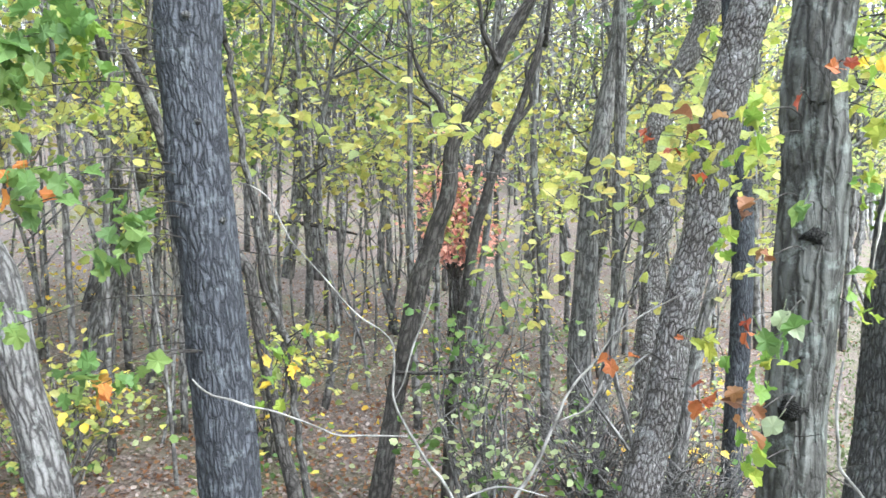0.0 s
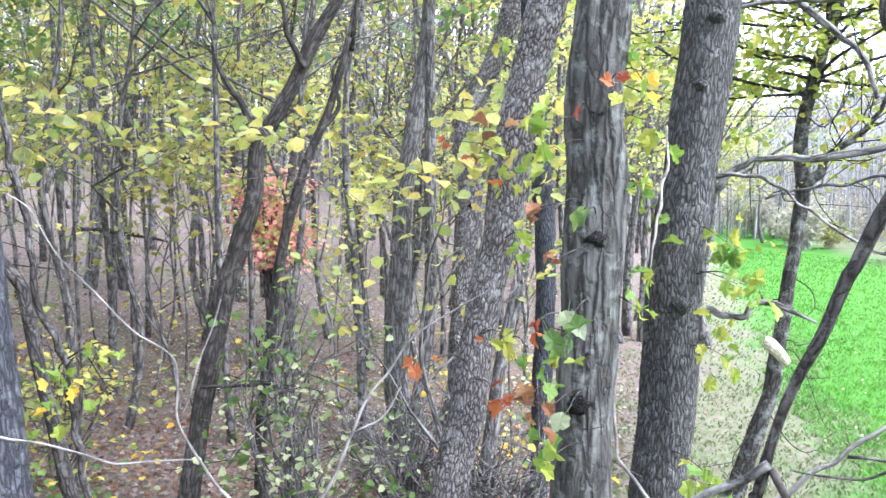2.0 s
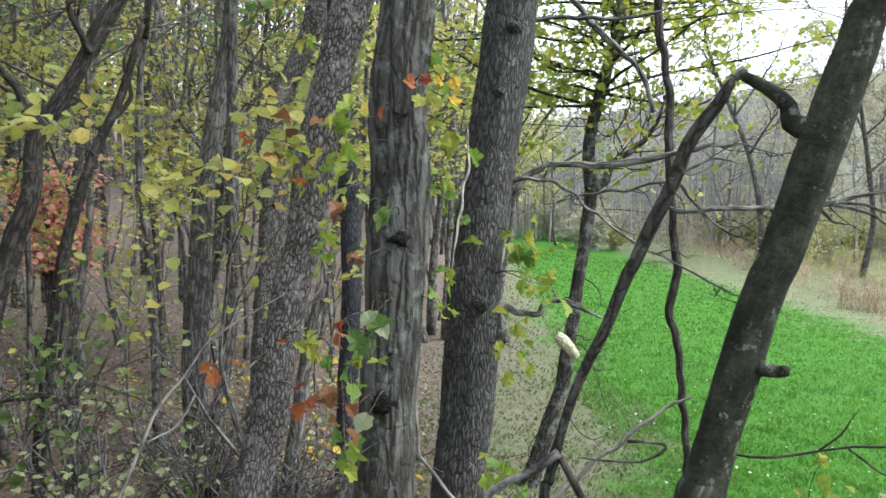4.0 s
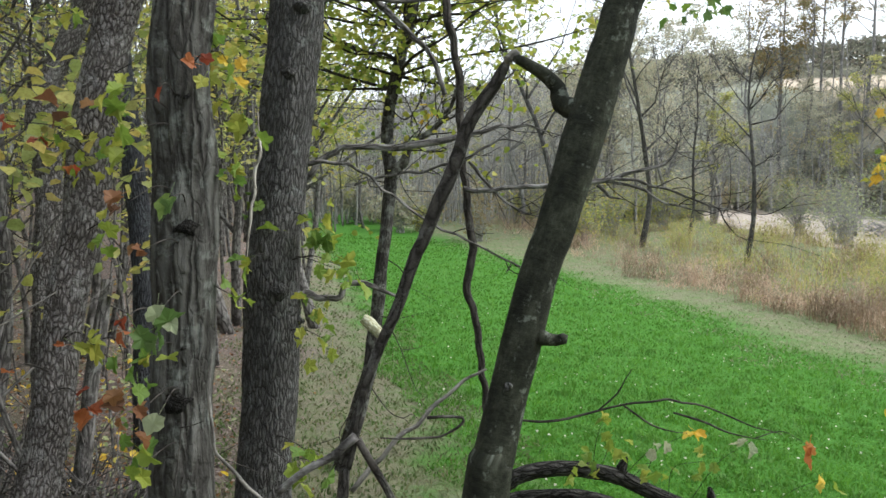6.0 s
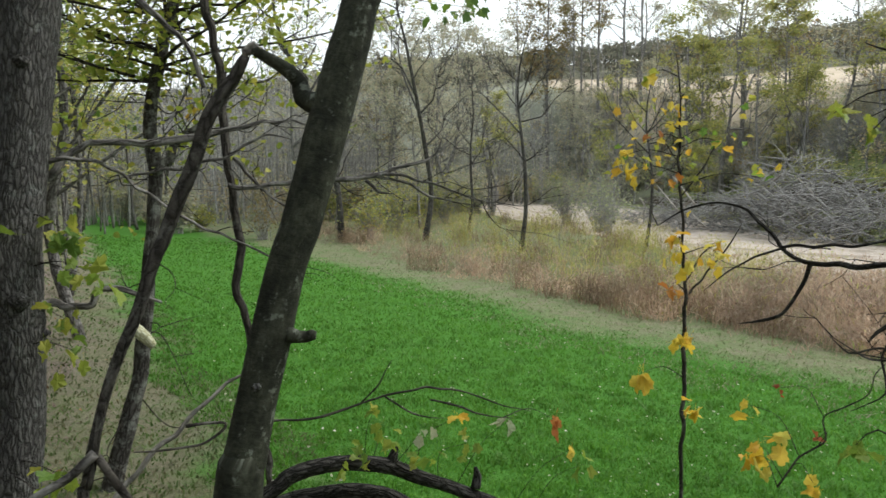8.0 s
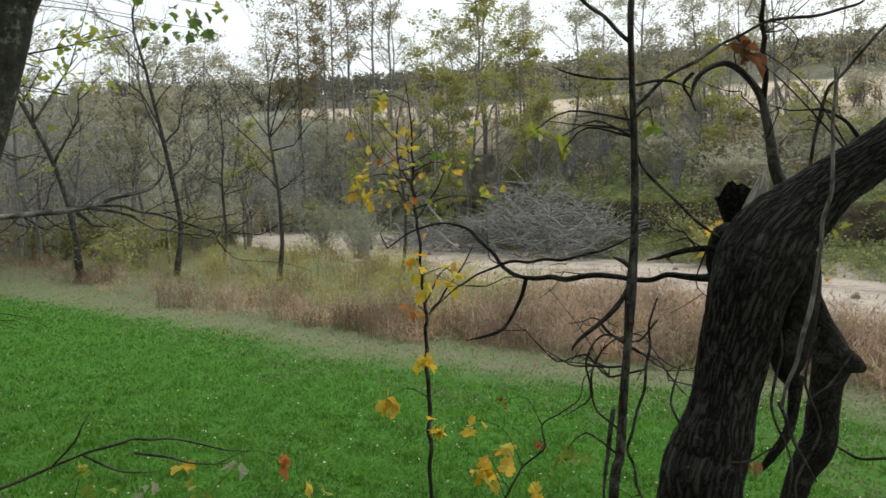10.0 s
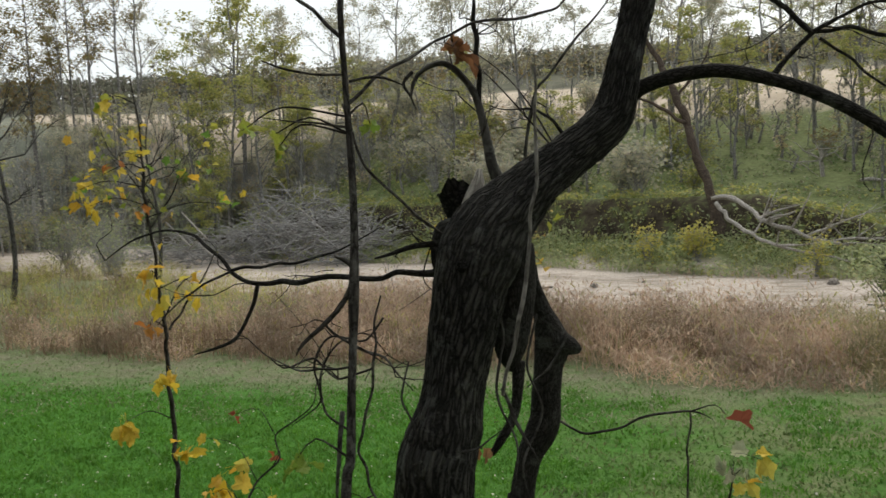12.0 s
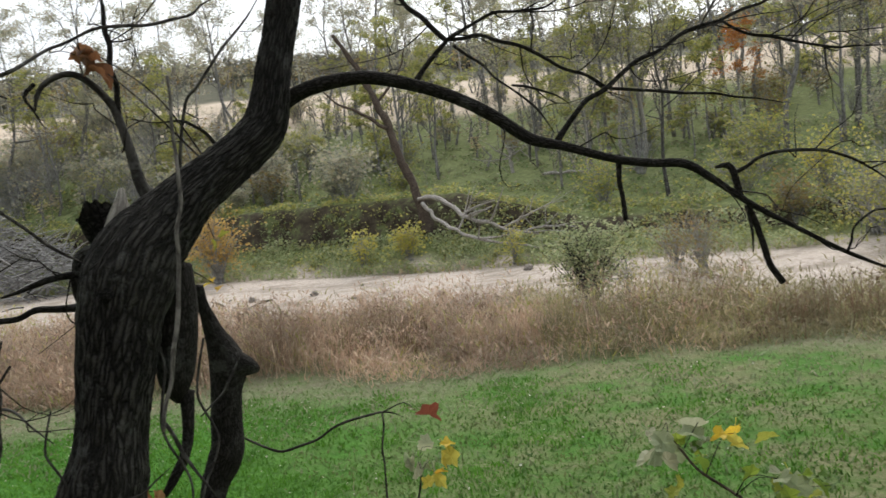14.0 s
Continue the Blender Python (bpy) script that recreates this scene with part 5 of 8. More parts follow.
# ---- ground sheet ----
def ground_sheet():
    def axis(marks):
        out = []
        for (a, b, n) in marks:
            out.extend(np.linspace(a, b, n, endpoint=False))
        return np.array(out + [marks[-1][1]])

    xs = axis([(-1500, -80, 8), (-80, -12, 40), (-12, 26, 100), (26, 70, 90), (70, 180, 60), (180, 260, 24), (260, 1800, 10)])
    ys = axis([(-1500, -60, 8), (-60, -14, 40), (-14, 40, 120), (40, 120, 60), (120, 260, 30), (260, 1800, 8)])
    z = np.array([[ground_z(x, y) for y in ys] for x in xs])
    X, Y = np.meshgrid(xs, ys, indexing="ij")
    g = Geo()
    ny = len(ys)
    i, j = np.meshgrid(np.arange(len(xs) - 1), np.arange(ny - 1), indexing="ij")
    f = np.stack([i * ny + j, (i + 1) * ny + j, (i + 1) * ny + j + 1, i * ny + j + 1], -1).reshape(-1, 4)
    g.add(np.stack([X, Y, z], -1).reshape(-1, 3), f)
    return g


SWARD_EDGE = ((-60, 5.0), (-11, 15.2), (-6, 17.2), (0, 17.8), (8, 17.6), (13, 17.8), (20, 20.0), (31, 22.6), (48, 25.5), (80, 30.0))
STRAW_FOOT = ((-60, 8.0), (-11, 17.0), (-6, 18.4), (0, 20.3), (5, 21.0), (16, 22.5), (30, 26.0), (47, 31.0), (67, 35.0), (90, 40.0))


def ground_material():
    """One earth: leaf litter in the wood, green sward, straw, river gravel, bank, stubble and far wood floor."""
    m = Nodes("ground_earth")
    pos = m.node("ShaderNodeNewGeometry").outputs["Position"]
    sep = m.node("ShaderNodeSeparateXYZ")
    m.link(pos, sep.inputs[0])

    def calc(op, a, b):
        n = m.node("ShaderNodeMath")
        n.operation = op
        for k, v in enumerate((a, b)):
            if isinstance(v, (int, float)):
                n.inputs[k].default_value = v
            else:
                m.link(v, n.inputs[k])
        return n.outputs[0]

    def step(v, lo, hi):
        n = m.node("ShaderNodeMapRange")
        n.interpolation_type = "SMOOTHSTEP"
        n.inputs["From Min"].default_value, n.inputs["From Max"].default_value = lo, hi
        m.link(v, n.inputs["Value"])
        return n.outputs[0]

    x, y = sep.outputs[0], sep.outputs[1]
    wob = calc("MULTIPLY", calc("SUBTRACT", m.noise(pos, 0.35, 5.0), 0.5), 5.0)
    wob2 = calc("MULTIPLY", calc("SUBTRACT", m.noise(pos, 1.6, 4.0), 0.5), 2.5)
    xw = calc("ADD", x, calc("ADD", wob, wob2))
    wood = m.ramp(m.noise(pos, 26.0, 6.0, 0.75), [(0.3, (0.05, 0.037, 0.032)), (0.45, (0.115, 0.09, 0.08)), (0.58, (0.19, 0.155, 0.14)), (0.72, (0.31, 0.265, 0.24))])
    wood = m.mix(m.ramp(m.noise(pos, 0.6, 4.0), [(0.45, (0, 0, 0)), (0.65, (0.6, 0.6, 0.6))]), wood, m.ramp(m.noise(pos, 30.0, 4.0), [(0.3, (0.06, 0.07, 0.03)), (0.7, (0.16, 0.17, 0.08))]))
    sward = m.ramp(m.noise(pos, 9.0, 6.0, 0.7), [(0.3, (0.036, 0.11, 0.014)), (0.55, (0.06, 0.17, 0.024)), (0.8, (0.095, 0.23, 0.04))])
    dead = m.node("ShaderNodeMath")
    dead.operation = "MULTIPLY"
    m.link(m.ramp(m.noise(pos, 0.55, 6.0, 0.65), [(0.4, (0.1, 0.1, 0.1)), (0.56, (0.75, 0.75, 0.75))]), dead.inputs[0])
    m.link(step(calc("ADD", calc("MULTIPLY", y, -1.0), calc("MULTIPLY", wob, 0.7)), -2.0, 5.0), dead.inputs[1])
    sward = m.mix(dead.outputs[0], sward, m.ramp(m.noise(pos, 14.0, 5.0), [(0.3, (0.12, 0.11, 0.06)), (0.7, (0.28, 0.25, 0.16))]))
    straw = m.ramp(m.noise(pos, 12.0, 6.0, 0.7), [(0.3, (0.1, 0.102, 0.058)), (0.55, (0.175, 0.175, 0.11)), (0.8, (0.28, 0.258, 0.185))])
    straw = m.mix(m.ramp(m.noise(pos, 1.3, 6.0, 0.7), [(0.44, (0, 0, 0)), (0.64, (0.5, 0.5, 0.5))]), straw, sward)
    gravel = m.ramp(m.noise(pos, 5.0, 8.0, 0.8), [(0.3, (0.24, 0.2, 0.17)), (0.5, (0.47, 0.41, 0.36)), (0.7, (0.64, 0.57, 0.51))])
    gravel = m.mix(m.ramp(m.noise(m.stretched(pos, (1, 0.45, 1)), 0.5, 6.0, 0.7), [(0.5, (0, 0, 0)), (0.62, (0.75, 0.75, 0.75))]), gravel, m.ramp(m.noise(pos, 9.0, 5.0), [(0.3, (0.13, 0.115, 0.09)), (0.7, (0.34, 0.29, 0.24))]))
    meadow = m.ramp(m.noise(pos, 2.0, 7.0, 0.75), [(0.3, (0.09, 0.105, 0.048)), (0.55, (0.17, 0.2, 0.085)), (0.75, (0.27, 0.27, 0.14))])
    stubble = m.ramp(m.noise(pos, 0.25, 7.0, 0.7), [(0.3, (0.4, 0.33, 0.25)), (0.6, (0.53, 0.45, 0.36)), (0.8, (0.6, 0.52, 0.43))])
    # far wood's floor, its colour raised to stand for haze
    farwood_hazed = m.ramp(m.noise(pos, 0.4, 6.0, 0.7), [(0.3, (0.15, 0.16, 0.125)), (0.7, (0.27, 0.275, 0.22))])
    u = calc("MULTIPLY", calc("SUBTRACT", calc("SUBTRACT", x, 41.0), calc("MULTIPLY", y, 0.5)), 0.894)
    uw = calc("ADD", u, calc("MULTIPLY", wob, 0.6))
    def course(v, marks):
        n = m.node("ShaderNodeFloatCurve")
        k = m.node("ShaderNodeMapRange")
        k.inputs["From Min"].default_value, k.inputs["From Max"].default_value = marks[0][0], marks[-1][0]
        m.link(v, k.inputs["Value"])
        m.link(k.outputs[0], n.inputs["Value"])
        pts = n.mapping.curves[0].points
        while len(pts) < len(marks):
            pts.new(0.5, 0.5)
        for p, (a, b) in zip(pts, marks):
            p.location = ((a - marks[0][0]) / (marks[-1][0] - marks[0][0]), b / 60)
            p.handle_type = "VECTOR"
        n.mapping.update()
        return calc("MULTIPLY", n.outputs[0], 60.0)

    # the sward's far edge swings away to the north
    beyond = calc("SUBTRACT", xw, course(y, SWARD_EDGE))
    woodline = calc("SUBTRACT", xw, calc("ADD", 2.6, calc("MULTIPLY", y, 0.25)))
    col = m.mix(step(woodline, -2.2, -0.2), wood, m.mix(step(woodline, 0.2, 1.6), m.mix(0.4, straw, wood), sward))
    col = m.mix(step(beyond, -1.0, 2.0), col, straw)
    col = m.mix(step(uw, -10.5, -8.5), col, gravel)
    col = m.mix(step(uw, 5.8, 7.5), col, meadow)
    # bare soil of the cut bank, coloured darker for the undercut's shade
    shaded_soil = m.ramp(m.noise(pos, 0.9, 7.0, 0.75), [(0.38, (0.03, 0.024, 0.017)), (0.52, (0.075, 0.062, 0.044)), (0.6, (0.12, 0.14, 0.06))])
    col = m.mix(calc("MULTIPLY", step(u, 8.6, 9.3), calc("SUBTRACT", 1.0, step(calc("ADD", u, calc("MULTIPLY", wob2, 0.5)), 10.3, 11.0))), col, shaded_soil)
    flat = m.node("ShaderNodeVectorMath")
    flat.operation = "MULTIPLY"
    flat.inputs[1].default_value = (1, 1, 0)
    m.link(pos, flat.inputs[0])
    dist = m.node("ShaderNodeVectorMath")
    dist.operation = "LENGTH"
    m.link(flat.outputs[0], dist.inputs[0])
    slant = m.node("ShaderNodeMapRange")
    slant.inputs["From Min"].default_value, slant.inputs["From Max"].default_value = 0.47, 1.0
    slant.inputs["To Max"].default_value = 32.0
    m.link(calc("DIVIDE", y, calc("MAXIMUM", x, 1.0)), slant.inputs["Value"])
    far = calc("SUBTRACT", calc("ADD", dist.outputs["Value"], calc("MULTIPLY", wob, 1.5)), slant.outputs[0])
    hillside = calc("MULTIPLY", step(calc("SUBTRACT", xw, calc("MULTIPLY", y, 1.08)), 0.0, 6.0), step(uw, 12.0, 18.0))
    col = m.mix(calc("MULTIPLY", step(far, 89.0, 95.0), hillside), col, stubble)
    col = m.mix(calc("MULTIPLY", step(far, 80.0, 90.0), calc("SUBTRACT", 1.0, hillside)), col, farwood_hazed)
    ridge = m.ramp(m.noise(pos, 0.4, 6.0, 0.7), [(0.3, (0.09, 0.092, 0.066)), (0.7, (0.16, 0.155, 0.115))])
    col = m.mix(step(far, 130.0, 136.0), col, ridge)
    hgt = m.noise(pos, 20.0, 8.0, 0.75)
    m.bump(hgt, 0.8, 0.05)
    return m.finish(col, 0.95, 0.1)


earth = ground_material()
lone("ground", ground_sheet(), earth, "uneven ground of leaf litter, green sward and river gravel", "ground", kind="structure")


# ---- trees near the watcher ----
def near_tree(name, key, material, label, branches=(), ridge=0.0, sides=40, step=0.03, rough=0.12, seed=0, branch_material=None):
    t = thing(name, foot(key), label, "tree")
    part("trunk", stem(key, sides, step, rough, ridge, seed), material, t)
    for n, b in enumerate(branches):
        part("branch", stem(b, 10, 0.03, 0.2, 0.0, seed + n + 1), branch_material or material, t)
    return t


big = near_tree("tree", "big", bark_grey, "tall grey tree with furrowed bark at the wood's edge", ridge=0.012, sides=96, step=0.022, seed=1)
stem_a = near_tree("sapling_tree", "stem_a", bark_hung, "slender brown leaning tree beside the grey trunk", sides=14, seed=2)
stem_b = near_tree("sapling_tree", "stem_b", bark_hung, "thin dark brown upright sapling in the wood", sides=12, seed=3)
bent = near_tree("bent_tree", "bent", bark_dark, "dark crooked tree that bends over in the wood", ["bent_b1", "bent_b2", "bent_b3"], ridge=0.005, sides=28, step=0.04, seed=4)
scaly = near_tree("tree", "scaly", bark_scaly, "leaning tree with pale scaly shaggy bark", ridge=0.011, sides=64, step=0.022, seed=5)
hole = near_tree("tree", "hole", bark_scaly, "grey-brown tree with a dark knothole in its trunk", sides=28, step=0.05, rough=0.3, seed=6)
pair_a = near_tree("tree", "pair_a", bark_wood, "pale grey woodland tree growing in a pair", sides=20, step=0.08, seed=7)
pair_b = near_tree("tree", "pair_b", bark_wood, "slim pale grey woodland tree growing in a pair", sides=16, step=0.08, seed=8)
gap_trunk = near_tree("tree", "gap_trunk", bark_grey, "grey tree standing behind the lichened trunk", sides=20, step=0.06, seed=9)
side_trunk = near_tree("tree", "side_trunk", bark_wood, "pale grey leaning tree on the leaf litter", sides=24, step=0.05, seed=93)
slim_trunk = near_tree("tree", "slim_trunk", bark_wood, "dull grey slim tree deeper in the wood", sides=16, step=0.06, seed=94)
companion = near_tree("sapling_tree", "companion", bark_dark, "thin dark leaning tree beside the crooked one", ["companion_b1"], sides=14, step=0.06, seed=95)
old_log = near_tree("fallen_log", "old_log", bark_dark, "dark rotten log lying in the wood", sides=14, step=0.08, seed=96)
gap_stem = near_tree("sapling_tree", "gap_stem", bark_wood, "pale grey leaning stem behind the scaly tree", sides=14, step=0.06, seed=10)
oak = near_tree("oak_tree", "oak", bark_oak, "big grey tree with plated bark, lichen and dark knots", ridge=0.011, sides=110, step=0.02, rough=0.22, seed=11)
ridged = near_tree("tree", "t3", bark_ridged, "straight dark grey tree with finely ridged bark and side branches", ["t3_b1", "t3_b2", "t3_b3", "t3_b4", "t3_b5"], branch_material=bark_wood, ridge=0.010, sides=110, step=0.022, seed=12)
back = near_tree("tree", "back", bark_spotted, "thin curved tree with white lichen spots beside the field", ["back_b1"], sides=20, step=0.05, rough=0.3, seed=13)
wavy = near_tree("sapling_tree", "wavy", bark_dark, "thin dark crooked stem with long bare twigs", ["wavy_b1", "wavy_b2", "wavy_b3", "wavy_b4", "wavy_b5", "wavy_b6"], branch_material=bark_wood, sides=12, step=0.03, rough=0.3, seed=14)
main_tree = near_tree("tree", "main", bark_smooth, "smooth olive-grey leaning tree with a snapped fork", ["main_fork", "main_stub"], sides=56, step=0.02, rough=0.1, ridge=0.0015, seed=15)
part("broken_limb", stem("broken", 18, 0.03, 0.2, 0.0, 31), bark_hung, main_tree, "snapped limb hanging down from its torn hinge")
part("branch", stem("broken_b1", 12, 0.03, 0.2, 0, 32), bark_wood, main_tree)
part("branch", stem("broken_b2", 12, 0.03, 0.2, 0, 33), bark_dark, main_tree)
part("torn_wood", stem("torn", 14, 0.01, 0.5, 0.0, 36), bark_twig, main_tree, "pale torn wood at the hinge")
pale = near_tree("fallen_branch", "pale", bark_twig, "pale bare branch reaching over the field's edge", ["pale_b1"], sides=10, seed=16, branch_material=bark_dark)
log = near_tree("fallen_log", "log_a", bark_black, "arched dark dead branch fallen at the field's edge", ["log_a_b1", "log_a_b2"], ridge=0.006, sides=28, seed=17)
log2 = near_tree("fallen_log", "log_b", bark_black, "second dark dead branch under the arched one", ridge=0.006, sides=28, seed=18)
twig = near_tree("branch", "twig", bark_dark, "thin bare dark twig over the green field", ["twig_b1", "twig_b2"], sides=8, seed=19)
wt = near_tree("bare_shrub", "wt_a", bark_twig, "pale bare shrub with long forked twigs", ["wt_b", "wt_c", "wt_f"], sides=8, seed=20)
wt2 = near_tree("bare_shrub", "wt_d", bark_twig, "pale bare twig with a short fork", ["wt_e"], sides=8, seed=21)
wt3 = near_tree("bare_shrub", "wt_g", bark_twig, "pale bare hooked twig beside the lichened tree", sides=8, seed=22)
snag = near_tree("old_tree", "snag", bark_black, "old black-barked leaning tree with a broken hollow side", ["limb_b%d" % k for k in range(1, 14)] + ["up_b1", "up_b2", "sprout_b1", "sprout_b2", "arm_a", "arm_b", "arm_b1", "arm_b2", "arm_b3"], ridge=0.012, sides=100, step=0.02, rough=0.2, seed=23, branch_material=bark_limb)
part("limb", stem("limb", 28, 0.03, 0.15, 0.002, 24), bark_limb, snag, "long arching bare limb")
part("sprout", stem("sprout", 14, 0.03, 0.15, 0.0, 39), bark_mid, snag, "paler grey arching sprout")
for key in ("hang_a", "hang_b", "hang_c", "hang_tip", "spout"):
    part("broken_limb", stem(key, 24, 0.025, 0.35, 0.003, 40 + len(key)), bark_limb, snag)
# the stub is hollow, with a torn rim
g = Geo()
g.tube(B["stub"], 26, 0.02, 0.12, 0.006, 44, close=False)
rng = random.Random(8)
rim = g.v[0][-26:]
axis = rim.mean(0) - g.v[0][-52:-26].mean(0)
axis /= np.linalg.norm(axis)
for j in range(26):
    rim[j] += axis * (0.028 * math.sin(j * 0.48 + 1.2) + 0.016 * math.sin(j * 1.1) + rng.uniform(-0.006, 0.006))
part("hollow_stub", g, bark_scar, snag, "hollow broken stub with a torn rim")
part("split_wood", stem("stub_pale", 16, 0.03, 0.4, 0.0, 48), bark_pale, snag, "grey torn wood at the break")
for key in ("vine", "vine_b", "vine_c", "vine_d", "vine_e", "vine_f", "vine_g", "up_b3"):
    part("vine", stem(key, 8, 0.03, 0.2, 0, 50), bark_twig if key == "vine" else bark_mid, snag)
pole = near_tree("sapling_tree", "pole", bark_hung, "straight thin brown sapling with bare side twigs", ["pole_b%d" % k for k in range(1, 13)], sides=14, seed=25)
for key in ("tangle_a", "tangle_b", "tangle_c"):
    part("branch", stem(key, 7, 0.03, 0.2, 0, 52), bark_dark, pole)
sapling = near_tree("sapling_tree", "sapling", bark_dark, "slender sapling still bearing a few yellow leaves", ["sapling_b%d" % k for k in range(1, 5)], sides=8, seed=26)
red_twig = near_tree("branch", "red_stem", bark_dark, "thin arching twig ending in one dark red leaf", ["red_twig"], sides=8, seed=27)


def add_twigs(tree, keys, count, length, material, seed, radius=0.0035):
    """Fine side twigs with a fork each, along the named branches."""
    rng = random.Random(seed)
    for key in keys:
        c = smooth_path(B[key], 0.06)
        for _ in range(count):
            i = rng.randrange(len(c) // 5, len(c))
            p = c[i, :3]
            t = c[min(i + 1, len(c) - 1), :3] - c[max(i - 1, 0), :3]
            t /= np.linalg.norm(t) + 1e-9
            d = t * rng.uniform(0.3, 1.0) + np.array([rng.gauss(0, 0.55), rng.gauss(0, 0.55), rng.gauss(0.15, 0.5)])
            d /= np.linalg.norm(d)
            ln = length * rng.uniform(0.35, 1.2)
            b = np.array([rng.gauss(0, 0.12), rng.gauss(0, 0.12), rng.gauss(0.08, 0.12)]) * ln
            g = Geo()
            q, e = p + d * ln * 0.45 - b * 0.5, p + d * ln + b
            kink = np.array([rng.gauss(0, 0.07), rng.gauss(0, 0.07), rng.gauss(0, 0.07)]) * ln
            g.tube([(*p, radius), (*(p + (q - p) * 0.5 + kink), radius * 0.85), (*q, radius * 0.7), (*(q + (e - q) * 0.55 - kink), radius * 0.5), (*e, 0.0012)], 5, 0.06, 0.0, close=False)
            f = q + (d * 0.4 + np.array([rng.gauss(0, 0.4), rng.gauss(0, 0.4), rng.gauss(0.1, 0.3)])) * ln * 0.5
            g.tube([(*q, radius * 0.6), (*((q + f) / 2 + b * 0.1), radius * 0.45), (*f, 0.001)], 4, 0.06, 0.0, close=False)
            part("twig", g, material, tree)


add_twigs(snag, ["limb_b1", "limb_b2", "limb_b3", "limb_b4", "limb_b5", "limb_b10", "limb"], 7, 0.5, bark_dark, 71)
add_twigs(snag, ["arm_b", "arm_a", "sprout", "sprout_b1", "up_b1", "up_b2"], 4, 0.4, bark_dark, 72)
add_twigs(wavy, ["wavy_b2", "wavy_b3", "wavy_b4", "wavy_b6", "wavy_b1"], 8, 0.6, bark_dark, 73, 0.004)
add_twigs(ridged, ["t3_b2", "t3_b3", "t3_b4", "t3_b5"], 7, 0.6, bark_dark, 74, 0.004)
add_twigs(pole, ["pole_b1", "pole_b2", "pole_b6", "pole_b7", "pole_b8", "pole_b9", "tangle_a", "tangle_b", "tangle_c"], 2, 0.28, bark_dark, 75, 0.003)
add_twigs(bent, ["bent_b1", "bent_b2", "bent"], 6, 0.9, bark_dark, 76, 0.007)
add_twigs(back, ["back", "back_b1"], 16, 1.3, bark_dark, 77, 0.008)
for n, (tree, key, count, length, radius) in enumerate(((big, "big", 5, 0.7, 0.006), (stem_a, "stem_a", 6, 0.6, 0.005), (stem_b, "stem_b", 7, 0.6, 0.005), (hole, "hole", 6, 0.9, 0.009), (pair_a, "pair_a", 8, 1.1, 0.009), (pair_b, "pair_b", 7, 0.9, 0.008),
                                                        (gap_trunk, "gap_trunk", 7, 0.8, 0.008), (gap_stem, "gap_stem", 4, 0.6, 0.006), (side_trunk, "side_trunk", 4, 0.6, 0.006), (slim_trunk, "slim_trunk", 5, 1.0, 0.01), (companion, "companion", 8, 0.9, 0.007), (scaly, "scaly", 5, 0.6, 0.005), (oak, "oak", 5, 0.5, 0.005))):
    add_twigs(tree, [key], count, length, bark_dark, 110 + n, radius)


# ---- knots, burrs and scars ----
def knot(at, size, seed):
    """A lumpy burr with a sunken middle."""
    rng = random.Random(seed)
    g = Geo()
    n, m = 12, 7
    v = [(at[0], at[1], at[2] - size)]
    for i in range(1, m):
        th = math.pi * i / m
        for j in range(n):
            ph = 2 * math.pi * j / n
            r = size * (0.75 + 0.5 * noise.noise((3 * math.cos(ph) * math.sin(th) + seed, 3 * math.sin(ph) * math.sin(th), 3 * math.cos(th))) + rng.uniform(-0.08, 0.08))
            v.append((at[0] + r * math.sin(th) * math.cos(ph), at[1] + r * math.sin(th) * math.sin(ph), at[2] - r * math.cos(th) * 0.8))
    v.append((at[0], at[1], at[2] + size * 0.7))
    f = [(0, 1 + (j + 1) % n, 1 + j, 1 + j) for j in range(n)]
    for i in range(m - 2):
        for j in range(n):
            a, b = 1 + i * n + j, 1 + i * n + (j + 1) % n
            f.append((a, b, b + n, a + n))
    e = len(v) - 1
    f += [(e, 1 + (m - 2) * n + j, 1 + (m - 2) * n + (j + 1) % n, 1 + (m - 2) * n + (j + 1) % n) for j in range(n)]
    g.add(v, f)
    return g


for n, (key, x, y, z, size) in enumerate(KNOTS):
    holder = {"oak": oak, "t3": ridged, "main": main_tree, "hole": hole, "bent": bent, "big": big, "snag": snag}[key]
    c = smooth_path(B[key], 0.05)
    k = c[np.argmin(((c[:, :3] - np.array((x, y, z))) ** 2).sum(1))]
    to = np.array((x, y, z)) - k[:3]
    at = k[:3] + to / (np.linalg.norm(to) + 1e-9) * k[3] * (0.74 if key == "oak" else 0.97)
    # the knothole is a solid lump, its near-black colour stands for shade inside
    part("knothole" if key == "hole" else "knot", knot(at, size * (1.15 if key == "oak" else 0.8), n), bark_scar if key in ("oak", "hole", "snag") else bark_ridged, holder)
part("vine", stem("t3_vine", 7, 0.03, 0.2, 0, 91), bark_pale, ridged)
part("broken_stub", stem("cut", 14, 0.03, 0.2, 0, 92), wood_fresh, back, "pale freshly broken stub")


